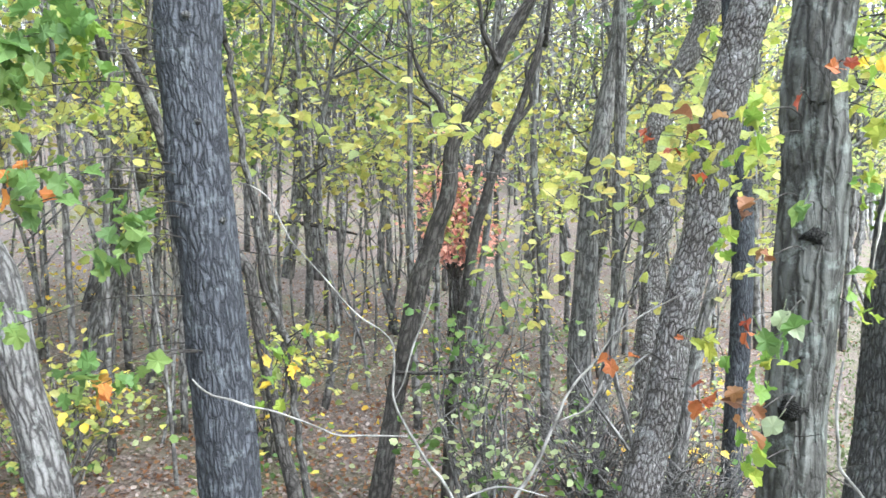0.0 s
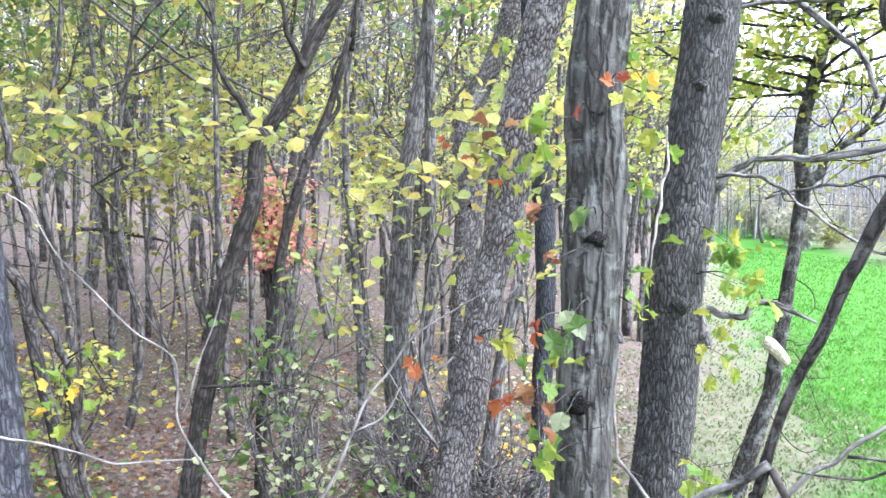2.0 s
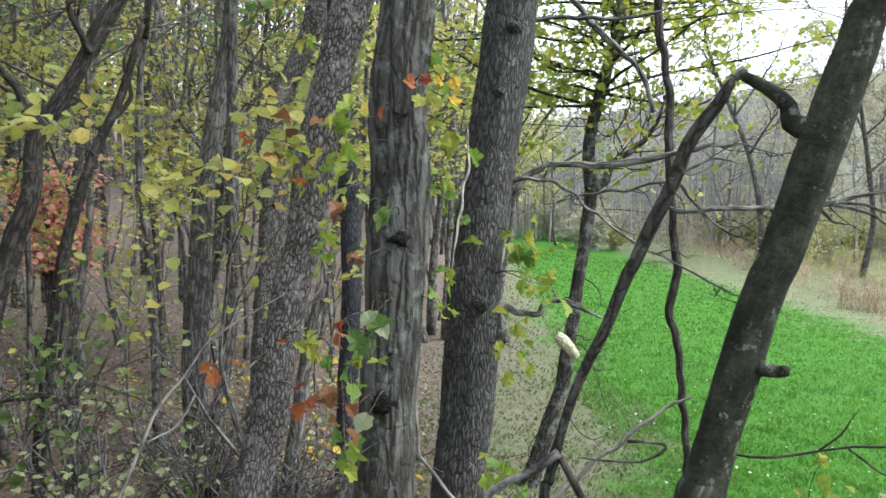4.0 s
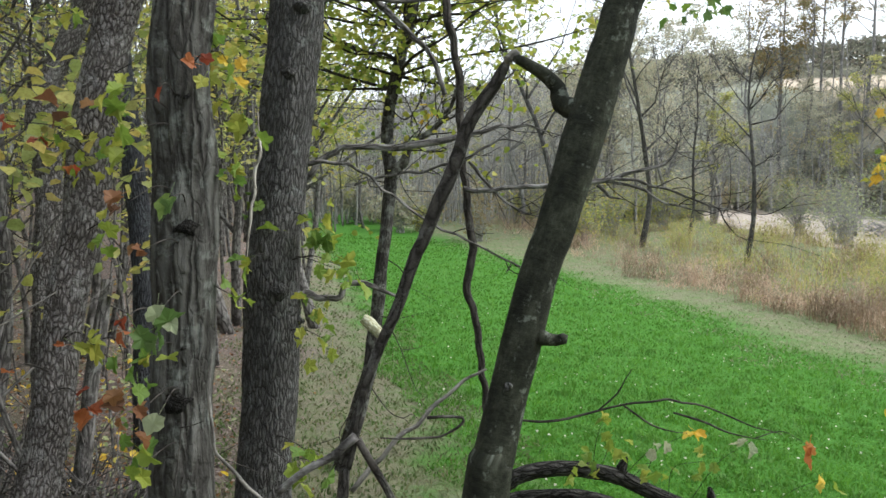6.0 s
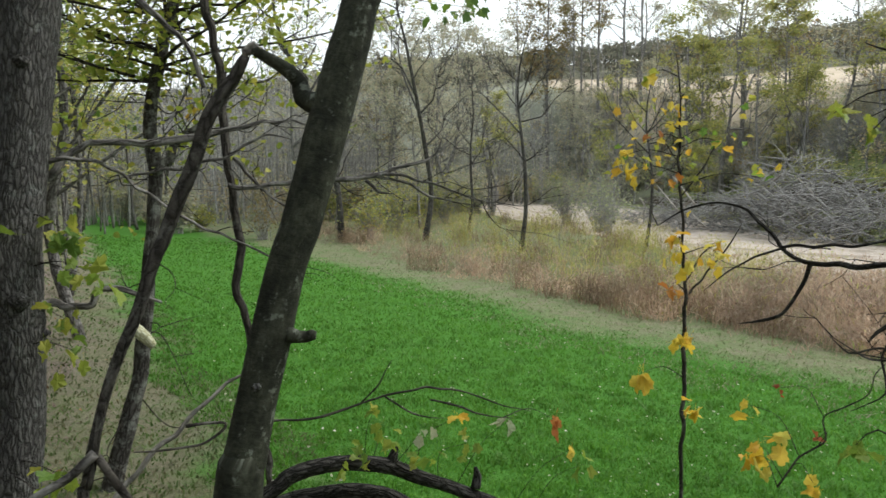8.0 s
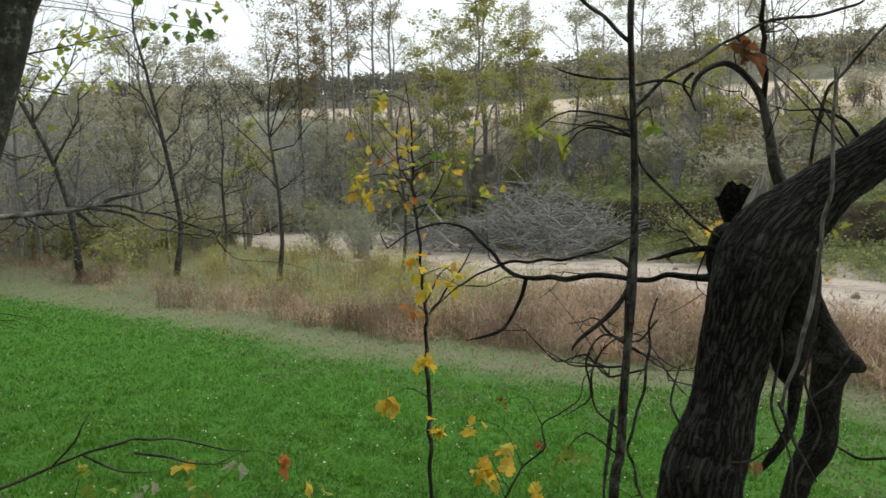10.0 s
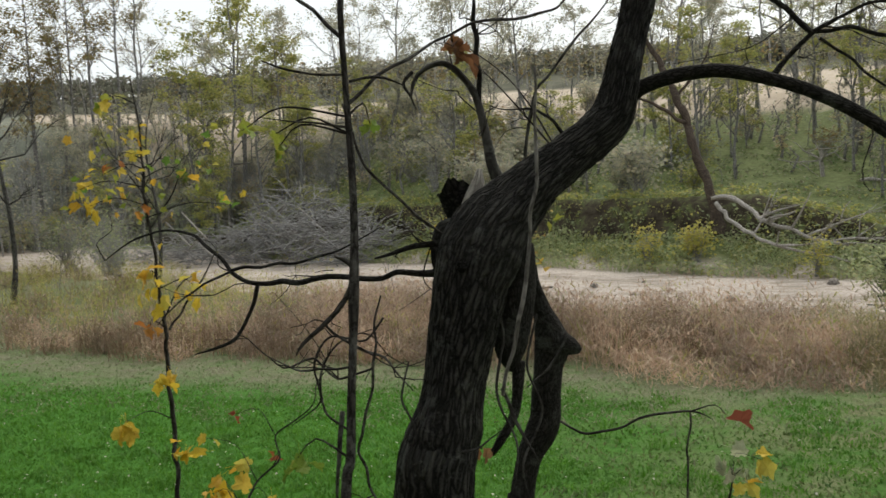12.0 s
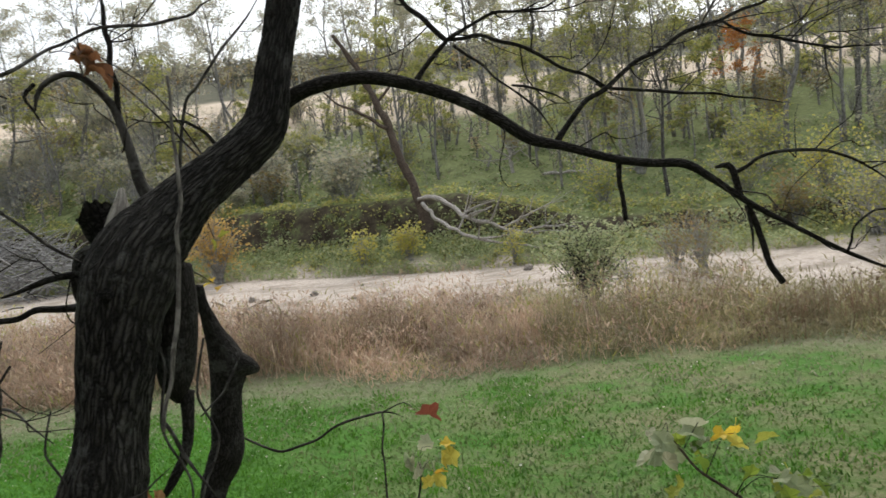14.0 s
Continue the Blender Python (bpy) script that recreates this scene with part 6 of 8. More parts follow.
# ---- leaves on the near trees: each leaf is a piece of its own ----
def leaf_mesh(name, lobes, curl, seed):
    """A lobed leaf with a stalk, about 1 long, cupped along the midrib."""
    rng = random.Random(seed)
    outline = []
    n = 22
    for k in range(n):
        a = 2 * math.pi * k / n
        r = 0.4 + (0.06 if lobes else 0.02) * math.cos(5 * a) + 0.035 * math.cos(9 * a + seed) + 0.06 * rng.uniform(-1, 1)
        x = 0.5 + r * math.cos(a) * 1.15
        y = r * math.sin(a)
        outline.append((x, y))
    verts = [(0.5, 0, -0.03)]
    for x, y in outline:
        verts.append((x, y, curl * (abs(y) * 0.75 - 0.9 * (x - 0.5) ** 2) + 0.05 * rng.uniform(-1, 1)))
    faces = [(0, 1 + k, 1 + (k + 1) % n) for k in range(n)]
    b = len(verts)
    verts += [(-0.45, -0.012, 0.05), (-0.45, 0.012, 0.05), (0.5, 0.012, -0.02), (0.5, -0.012, -0.02)]
    faces.append((b, b + 1, b + 2, b + 3))
    me = bpy.data.meshes.new(name)
    me.from_pydata(verts, [], faces)
    me.update()
    return me


leaf_orange = leaf_material("leaf_orange", [(0.5, 0.2, 0.045), (0.44, 0.15, 0.045), (0.5, 0.27, 0.06)])
leaf_dark_red = leaf_material("leaf_dark_red", [(0.16, 0.045, 0.03), (0.2, 0.065, 0.04)])
leaf_pale = leaf_material("leaf_pale_underside", [(0.38, 0.43, 0.28), (0.46, 0.45, 0.33), (0.34, 0.4, 0.24)])
leaf_edge_lime = leaf_material("leaf_edge_lime", [(0.28, 0.35, 0.06), (0.36, 0.42, 0.075), (0.44, 0.41, 0.08), (0.23, 0.3, 0.055)])
leaf_near_lime = leaf_material("leaf_near_lime", [(0.18, 0.28, 0.045), (0.28, 0.36, 0.055), (0.38, 0.38, 0.07), (0.13, 0.23, 0.045)])
TINTS = {"lime": leaf_near_lime, "green": leaf_green, "yellow": leaf_yellow, "orange": leaf_orange, "red": leaf_red,
         "brown": leaf_brown, "curl": leaf_brown, "pale": leaf_pale, "darkred": leaf_dark_red}
LEAF_MESHES = {}
for tint, mat in TINTS.items():
    for k in range(3):
        me = leaf_mesh("leaf", tint not in ("pale", "curl"), 0.9 if tint in ("curl", "brown", "darkred") else 0.35 + 0.15 * k, k)
        me.materials.append(mat)
        LEAF_MESHES[tint, k] = me
low_shrub = near_tree("leafy_shrub", "oak_low", bark_brown, "low leafy shrub with pale and yellowing leaves", sides=8, seed=61)
curl_stem = near_tree("dry_weed", "curl_stem", bark_dark, "dry weed stem with curled papery leaves", sides=6, seed=62)
low_twig = near_tree("leafy_shrub", "low_twig", bark_dark, "thin shrub twig with yellow leaves over the grass", sides=7, seed=63)
over_twig = near_tree("branch", "pt", bark_dark, "dark leafy twig end hanging over the field", sides=6, seed=64)
HOLDERS = {"oak": oak, "scaly": scaly, "t3": ridged, "main": main_tree, "log_a": log, "sapling": sapling, "pole": pole, "low_twig": low_twig,
           "snag": snag, "red_stem": red_twig, "curl_stem": curl_stem, "oak_low": low_shrub, "pt": over_twig, "wavy": wavy, "back": back, "big": big, "stem_b": stem_b}
rng = random.Random(12)
for key, clusters in LEAVES.items():
    holder = HOLDERS[key]
    path = np.array(B[key])[:, :3]
    path = np.array([path[i] * (1 - t) + path[i + 1] * t for i in range(len(path) - 1) for t in (0, 0.25, 0.5, 0.75)])
    for tint, x, y, z, count, spread, size in clusters:
        if key == "big":
            count, size = round(count * 1.8), size * 1.15
        if key == "sapling":
            count, spread = count * (1 if tint == "orange" else 2), spread * (2.2 if tint == "lime" else 1.4)
        at = np.array((x, y, z))
        # a twig runs from the stem to the cluster
        ok = path[path[:, 2] < z + 0.15] if (path[:, 2] < z + 0.15).any() else path
        root = ok[np.argmin(((ok - at) ** 2).sum(1))]
        mid = (root + at) / 2 + np.array((rng.uniform(-0.05, 0.05), rng.uniform(-0.05, 0.05), 0.06))
        g = Geo()
        w = 0.45 if key in ("oak_low", "curl_stem", "low_twig", "log_a", "pt") else 1.0
        g.tube([(*root, 0.005 * w), (*mid, 0.0035 * w), (*at, 0.002 * w)], 5, 0.05, 0.0)
        part("twig", g, bark_dark, holder)
        for k in range(count):
            p = at + np.array([rng.gauss(0, 0.6), rng.gauss(0, 0.6), rng.gauss(0, 0.6)]) * spread if count > 1 else at
            own = "yellow" if key == "sapling" and tint == "lime" and k % 2 else tint
            leaf = new("leaf", LEAF_MESHES[own, rng.randrange(3)])
            leaf.parent = holder
            s = size * rng.uniform(0.6, 1.05)
            m = Matrix.LocRotScale(Vector(p) - holder.location, Euler((rng.gauss(0, 0.9), rng.gauss(0.6, 0.7), rng.uniform(0, 6.28))), (s, s * rng.uniform(0.65, 1.05), s))
            leaf.matrix_basis = m


# ---- growing trees ----
def grow(base, height, radius, rng, lean=(0, 0), limbs=9, first=0.35, reach=0.32, twigs=3, sides=7, wander=0.05, rise=1.0, crook=0.08):
    """A trunk whose limbs fork and fork again. Returns the trunk, the limbs and the twig tips."""
    trunk, wood, tips = Geo(), Geo(), []
    n = 6
    pts = []
    off = np.zeros(2)
    for k in range(n + 1):
        t = k / n
        off = off + np.array([rng.gauss(0, wander), rng.gauss(0, wander)]) * height / n
        pts.append((base[0] + off[0] + lean[0] * t * height, base[1] + off[1] + lean[1] * t * height, base[2] + t * height - (0.1 if k == 0 else 0), radius * (1.15 if k == 0 else 1) * (1 - 0.86 * t**1.1)))
    c = trunk.tube(pts, sides, height / 14, 0.25, 0.0, rng.randrange(90))

    def bough(p, d, ln, r, level):
        """One bough that sweeps upwards, with its own side boughs."""
        d = d / np.linalg.norm(d)
        sweep = np.array([rng.gauss(0, 0.22), rng.gauss(0, 0.22), rng.gauss(0.22, 0.16) * rise])
        kink = np.array([rng.gauss(0, crook), rng.gauss(0, crook), rng.gauss(0, 0.75 * crook)])
        q1 = p + (d + kink) * ln * 0.35
        q2 = p + (d - kink * 0.6) * ln * 0.68 + sweep * ln * 0.25
        q3 = p + d * ln + sweep * ln * 0.7
        end = (*q3, max(0.003, r * 0.2))
        if level == 1:
            wood.tube([(*p, r), (*q1, r * 0.75), (*q2, r * 0.5), end], 4, ln, 0.0, close=False)
        elif level == 2:
            wood.tube([(*p, r), (*q1, r * 0.7), (*q2, r * 0.5), end], 3, ln, 0.0, close=False)
        else:
            wood.tube([(*p, r), (*q2, r * 0.55), end] if sides > 6 else [(*p, r), end], 3, ln, 0.0, close=False)
        tips.append(q3)
        if level > 1:
            tips.append(q2)
        if level < 3:
            for _ in range(twigs if level == 1 else max(1, twigs - 2)):
                s = rng.uniform(0.3, 0.98)
                w = q1 + (q2 - q1) * (s - 0.3) / 0.35 if s < 0.65 else q2 + (q3 - q2) * (s - 0.65) / 0.35
                e = d + np.array([rng.gauss(0, 0.5), rng.gauss(0, 0.5), rng.gauss(0.2, 0.4) * rise])
                bough(w, e, ln * rng.uniform(0.35, 0.65), max(0.004, r * 0.45), level + 1)

    for k in range(limbs):
        t = first + (0.97 - first) * ((k + rng.random()) / limbs) ** 0.9
        i = min(len(c) - 1, int(t * (len(c) - 1)))
        a = rng.uniform(0, 2 * math.pi)
        steep = rng.uniform(0.35, 1.6) * rise
        ln = height * reach * (1.25 - t) * rng.uniform(0.55, 1.45) + 0.2
        bough(c[i, :3], np.array([math.cos(a), math.sin(a), steep]), ln, c[i, 3] * rng.uniform(0.4, 0.75), 1)
    return trunk, wood, tips


def scatter(tips, per, spread, rng, share=1.0):
    tips = np.array(tips)
    if share < 1:
        tips = tips[rng.random(len(tips)) < share]
    p = np.repeat(tips, per, 0)
    return p + rng.normal(0, 1, p.shape) * np.array([spread, spread, spread * 0.4])


rng = random.Random(13)
crown = Geo()
crng = np.random.default_rng(3)
tips = []
for key in ("back", "back_b1"):
    c = smooth_path(B[key], 0.3)
    tips += [p[:3] + np.array([rng.gauss(0.1, 0.6), rng.gauss(-0.1, 0.6), rng.gauss(0.1, 0.4)]) for p in c if p[2] > 3.3 for _ in range(5)]
crown.leaves(scatter(tips, 7, 0.2, crng), 0.075, rng=crng, broad=True)
part("crown", crown, leaf_edge_lime, back)["kind"] = "stuff"
c = smooth_path(B["back"], 0.3)
upper = [p for p in c if p[2] > 4.0]
for n in range(34):
    p = upper[rng.randrange(len(upper))]
    a, ln = rng.uniform(0, 6.28), rng.uniform(1.4, 3.0)
    bough_line, d = [(*p[:3], 0.022)], np.array([math.cos(a), math.sin(a), rng.uniform(0.0, 0.5)])
    q = np.array(p[:3])
    g, k = Geo(), Geo()
    for j in range(4):
        q = q + (d + np.array([rng.gauss(0, 0.25), rng.gauss(0, 0.25), rng.gauss(0, 0.15)])) * ln / 4
        bough_line.append((*q, 0.018 - 0.004 * j))
    path = g.tube(bough_line, 6, 0.12, 0.2, 0.0, n)
    sprays = []
    for w in path[3::3]:
        e = w[:3] + np.array([rng.gauss(0, 0.35), rng.gauss(0, 0.35), rng.gauss(0.05, 0.15)])
        g.tube([(*w[:3], 0.006), (*((w[:3] + e) / 2 + np.array([0, 0, 0.05])), 0.004), (*e, 0.002)], 4, 0.2, 0.0, close=False)
        sprays += [e, (w[:3] + e) / 2]
    limb = part("branch", g, bark_dark, back)
    k.leaves(scatter(sprays, 8, 0.16, crng), 0.08, rng=crng, broad=True)
    part("foliage", k, leaf_edge_lime, limb)["kind"] = "stuff"


def crown_top(tree, key, height, mat, leaf, seed, per=5):
    """The tree goes on, mostly unseen, above its guided trunk: upper trunk, boughs and leaves, added also to shade the
    wood.
    """
    q = sorted(B[key], key=lambda p: -p[2])
    top, low = np.array(q[0]), np.array(q[2])
    way = (top - low)[:3] / max(0.2, top[2] - low[2])
    rng = random.Random(seed)
    trunk, wood, tips = grow((top[0], top[1], top[2] - 0.02), height, top[3] / 1.15, rng, lean=(way[0] * 0.6, way[1] * 0.6), limbs=12, first=0.16, reach=0.3, twigs=3, sides=9, wander=0.1, rise=1.15, crook=0.13)
    part("upper_trunk", trunk, mat, tree)
    part("branchwork", wood, mat, tree)["kind"] = "stuff"
    if leaf:
        g, r2 = Geo(), np.random.default_rng(seed)
        g.leaves(scatter(tips, per * 2, 0.3, r2, 0.5), 0.1, rng=r2, broad=True)
        part("crown", g, leaf, tree)["kind"] = "stuff"


for n, (tree, key, height, mat, leaf) in enumerate(((big, "big", 11, bark_grey, leaf_lime), (scaly, "scaly", 9, bark_scaly, leaf_lime), (oak, "oak", 10, bark_oak, leaf_near_lime), (ridged, "t3", 10, bark_ridged, leaf_lime),
                                                    (hole, "hole", 7, bark_scaly, leaf_lime), (pair_a, "pair_a", 7, bark_wood, leaf_lime), (pair_b, "pair_b", 6, bark_wood, leaf_lime), (gap_trunk, "gap_trunk", 7, bark_grey, leaf_lime),
                                                    (bent, "bent", 4, bark_dark, leaf_lime), (main_tree, "main", 7, bark_smooth, leaf_near_lime), (side_trunk, "side_trunk", 8, bark_wood, leaf_lime), (slim_trunk, "slim_trunk", 8, bark_wood, leaf_lime),
                                                    (back, "back", 4, bark_spotted, leaf_edge_lime), (snag, "snag", 5, bark_black, None), (stem_a, "stem_a", 3, bark_hung, leaf_lime), (stem_b, "stem_b", 4, bark_hung, leaf_lime),
                                                    (companion, "companion", 4, bark_dark, leaf_lime), (wavy, "wavy", 3, bark_dark, leaf_edge_lime), (pole, "pole", 2.5, bark_brown, leaf_edge_lime))):
    crown_top(tree, key, height, mat, leaf, 800 + n)


def tree_kind(name, height, radius, seed, mat, leaf=None, per=0, spread=0.3, size=0.09, label="", category="tree", group="", **more):
    """One tree at the origin, to be copied about."""
    rng = random.Random(seed)
    t = thing(name, (0, 0, 0), label, category, group)
    trunk, wood, tips = grow((0, 0, 0), height, radius, rng, **more)
    part("trunk", trunk, mat, t)
    part("branchwork", wood, mat, t)["kind"] = "stuff"
    if leaf and per:
        g = Geo()
        r2 = np.random.default_rng(seed)
        near = size < 0.16
        g.leaves(scatter(tips, per * 2, spread * (1.0 if near else 0.55), r2, 0.34 if near else 0.5), size, rng=r2, broad=near)
        part("crown", g, leaf, t)["kind"] = "stuff"
    return t


def place(kind, x, y, turn=0.0, scale=1.0, sink=0.05):
    m = Matrix.Translation((x, y, ground_z(x, y) - sink)) @ Matrix.Rotation(turn, 4, "Z") @ Matrix.Diagonal((scale, scale, scale, 1))
    return copy_thing(kind, m)


SETTLED = set()


def open_meadow(x, y):
    """The grassy shelf over the cut bank, where no scrub stands."""
    bearing = math.degrees(math.atan2(x - 1.4, y + 1.1))
    return 89.5 < bearing < 103.5 and creek_side(x, y) > 9 and math.hypot(x - 1.4, y + 1.1) < (64 if 96.5 < bearing < 101.5 else 57)


def settle(kind, spots, rng):
    """Stands copies of the kinds on the spots; the kinds themselves take the first ones."""
    used = SETTLED
    for n, (x, y, s) in enumerate(spots):
        if open_meadow(x, y):
            continue
        k = kind[n % len(kind)]
        turn = rng.uniform(0, 6.28)
        if id(k) in used:
            place(k, x, y, turn, s)
        else:
            used.add(id(k))
            k.location = (x, y, ground_z(x, y) - 0.05)
            k.rotation_euler = (0, 0, turn)
            k.scale = (s, s, s)


# ---- the wood ----
rng = random.Random(5)
wood_kinds = []
for k in range(10):
    leafy = k % 3 != 0
    wood_kinds.append(tree_kind("woodland_tree", rng.uniform(9, 15), rng.uniform(0.045, 0.13), 100 + k, bark_wood, leaf_lime if leafy else None, 5 if leafy else 0, 0.34, 0.1,
                                "slim grey woodland tree with lime and yellow autumn leaves" if leafy else "bare slim grey woodland tree", group="trees of the wood",
                                limbs=10, first=0.2, reach=0.3, twigs=3, lean=(rng.uniform(-0.03, 0.12), rng.uniform(-0.06, 0.04)), wander=0.13))
sap_kinds = []
for k in range(8):
    sap_kinds.append(tree_kind("understorey_sapling", rng.uniform(3.4, 6.8), rng.uniform(0.014, 0.034), 200 + k, bark_wood, leaf_green if k == 3 else leaf_lime, 4, 0.2, 0.1,
                               "thin crooked sapling with lime green leaves in the wood", "sapling", "saplings of the wood", limbs=8, first=0.3, reach=0.36, twigs=3, lean=(rng.uniform(-0.14, 0.16), rng.uniform(-0.08, 0.08)), wander=0.12))


spread_kinds = []
for k in range(5):
    spread_kinds.append(tree_kind("understorey_tree", rng.uniform(5.5, 8.0), rng.uniform(0.04, 0.06), 230 + k, bark_wood, leaf_lime if k != 2 else leaf_green, 5, 0.28, 0.13,
                                  "spreading understorey tree with lime and yellow leaves", "tree", "understorey trees of the wood", limbs=12, first=0.42, reach=0.6, twigs=4, rise=0.45, lean=(rng.uniform(-0.1, 0.1), rng.uniform(-0.1, 0.05)), wander=0.1))


EDGE_SPOTS = [(6.2, 17.0, 0.9), (7.6, 23.0, 1.0), (9.0, 28.0, 1.1), (8.0, 34.0, 1.2), (12.0, 40.0, 1.2), (14.5, 48.0, 1.3), (11.0, 47.0, 1.3), (17.0, 56.0, 1.3), (21.0, 62.0, 1.3), (6.6, 20.5, 0.8), (10.5, 35.0, 1.0), (25.0, 66.0, 1.2), (29.0, 70.0, 1.1)]


def in_wood(x, y):
    return x < (0.2 if y < 15 else 1.0) + 0.25 * y


def clear_of(x, y, far=0.7):
    return all(math.hypot(x - B[k][-1][0], y - B[k][-1][1]) > far for k in ("big", "scaly", "oak", "t3", "bent", "hole", "pair_a", "pair_b", "gap_trunk", "stem_a", "stem_b"))


def glade(x, y):
    """A lane through the wood towards the coral shrub stays open."""
    return y > 12.6 or abs(x - 1.1 + 0.25 * (y + 1.1)) > 0.55


def wood_spots(count, near, far, low, high, rng):
    """Spots between two distances from the clearing's watcher, over the wood's bearings."""
    out = []
    while len(out) < count:
        a = math.radians(rng.uniform(-22, 62))
        r = math.sqrt(rng.uniform(near**2, far**2))
        x, y = 1.2 - r * math.sin(a), -1.0 + r * math.cos(a)
        if in_wood(x, y) and clear_of(x, y) and glade(x, y):
            out.append((x, y, rng.uniform(low, high)))
    return out


settle(wood_kinds, wood_spots(14, 11, 20, 0.8, 1.15, rng) + wood_spots(70, 20, 62, 0.8, 1.35, rng) + wood_spots(50, 22, 48, 0.8, 1.25, rng), rng)
settle([k for n, k in enumerate(wood_kinds) if n % 3], EDGE_SPOTS, rng)
settle(spread_kinds, [(x - 1.0, y + 2.5, s) for x, y, s in EDGE_SPOTS], rng)
bare_kinds_wood = [tree_kind("bare_pole_tree", rng.uniform(6, 11), rng.uniform(0.025, 0.06), 260 + k, bark_wood, None, 0, label="thin bare grey pole tree in the wood", group="bare poles of the wood", limbs=6, first=0.4, reach=0.2, twigs=3, lean=(rng.uniform(-0.06, 0.08), rng.uniform(-0.05, 0.05)), wander=0.08) for k in range(5)]
settle(bare_kinds_wood, wood_spots(34, 8, 18, 0.8, 1.2, rng) + wood_spots(70, 16, 40, 0.8, 1.4, rng), rng)
settle(sap_kinds, wood_spots(50, 6.5, 15, 0.8, 1.2, rng) + wood_spots(90, 13, 45, 0.9, 1.6, rng), rng)
settle(spread_kinds, [(-3.2, 8.6, 1.0), (-5.8, 8.0, 1.0), (-1.6, 9.6, 1.0), (-6.6, 11.5, 1.1), (-4.0, 13.5, 1.15), (0.2, 12.0, 1.05), (-1.5, 15.0, 1.2), (-9.0, 13.0, 1.2), (-7.5, 6.2, 0.9), (1.6, 14.5, 1.1), (-11.0, 18.0, 1.3), (-4.5, 19.0, 1.3), (0.5, 19.0, 1.3)], rng)

# unseen trees added behind the watcher, to keep light off the near trunks
behind = []
while len(behind) < 90:
    a, r = math.radians(rng.uniform(165, 292)), 8.0 + 20 * rng.random() ** 1.3
    behind.append((1.4 + r * math.sin(a), -1.1 + r * math.cos(a), rng.uniform(0.85, 1.2)))
settle([k for n, k in enumerate(wood_kinds) if n % 3] + spread_kinds, behind, rng)


# ---- the field ----
def course_at(marks, y):
    return np.interp(y, [p[0] for p in marks], [p[1] for p in marks])


def heights(x, y):
    return np.array([ground_z(a, b) for a, b in zip(x, y)])


def fan(rng, count, near, far, low, high):
    """Places fanned out before the watcher, thinning with distance; bearings in degrees from north to the east."""
    a = np.radians(rng.uniform(low, high, count))
    r = near * (far / near) ** rng.uniform(0, 1, count)
    return 1.4 + r * np.sin(a), -1.1 + r * np.cos(a), r


nrng = np.random.default_rng(7)
x, y, r = fan(nrng, 300000, 6.5, 60, 8, 135)
wig = np.array([noise.noise((a * 0.9, b * 0.9, 3)) + noise.noise((a * 0.25, b * 0.25, 4)) for a, b in zip(x, y)])
keep = (x > 3.4 + 0.25 * y + wig) & (x < course_at(SWARD_EDGE, y) + 1.7 * wig + nrng.normal(0, 0.5, len(x)))
thin = np.array([noise.noise((a * 0.7, b * 0.7, 13)) for a, b in zip(x, y)])
keep &= ~((y < 0.5) & (thin > -0.02 + 0.02 * np.maximum(-8, y)) & (nrng.random(len(x)) < 0.88))
x, y, r = x[keep], y[keep], r[keep]
worn = np.clip((-y - 0.5 + 0.12 * (x - 8) + 9 * np.array([noise.noise((a * 0.5, b * 0.5, 19)) for a, b in zip(x, y)])) / 8, 0, 1)
keep = nrng.random(len(x)) > 0.7 * worn
x, y, r = x[keep], y[keep], r[keep]
tuft = np.array([noise.noise((a * 2.4, b * 2.4, 8)) for a, b in zip(x, y)])
g = Geo()
g.blades(np.stack([x, y, heights(x, y) - 0.01], -1), 0.07 * (1 + 0.9 * tuft) * (1 + r / 80), 0.011 + 0.0008 * r, 0.8, nrng)
lone("sward_grass", g, grass_blade, "lush short green grass and clover of the food plot", "grass", kind="stuff")
pick = nrng.choice(len(x), 950)
g = Geo()
g.leaves(np.stack([x[pick], y[pick], heights(x[pick], y[pick]) + 0.07], -1), 0.035, 0.5, 0.0, nrng)
lone("fallen_leaf_flecks", g, clover, "small pale fallen leaves and flower heads on the grass", "leaves", kind="stuff")

# thin mixed grass between the sward and the tall straw, and along the wood
x, y, r = fan(nrng, 110000, 7, 60, 5, 150)
wig = np.array([noise.noise((a * 0.7, b * 0.7, 13)) for a, b in zip(x, y)])
edge, foot_x = course_at(SWARD_EDGE, y), course_at(STRAW_FOOT, y)
side = x - (2.9 + 0.25 * y)
keep = ((x > edge - 2.2 + 2 * wig) & (x < foot_x + 1.0)) | ((side > -2.6 + wig) & (side < 1.6 + wig) & (y > 2)) | ((y < 0.5) & (x > 4) & (x < edge) & (wig > -0.06 + 0.02 * np.maximum(-8, y)))
worn = np.clip((-y - 0.5 + 0.12 * (x - 8) + 9 * np.array([noise.noise((a * 0.5, b * 0.5, 19)) for a, b in zip(x, y)])) / 8, 0, 1)
inner = (y < 3) & (x > 4) & (x < edge) & ~keep & (nrng.random(len(x)) < 0.75 * worn)
keep |= inner
x, y, r, inner = x[keep], y[keep], r[keep], inner[keep]
beside = ~inner & (x - (2.9 + 0.25 * y) < 2.2) & (y > 2)
worn_out = inner | ((y < 0.5) & (x < course_at(SWARD_EDGE, y) - 2.5))
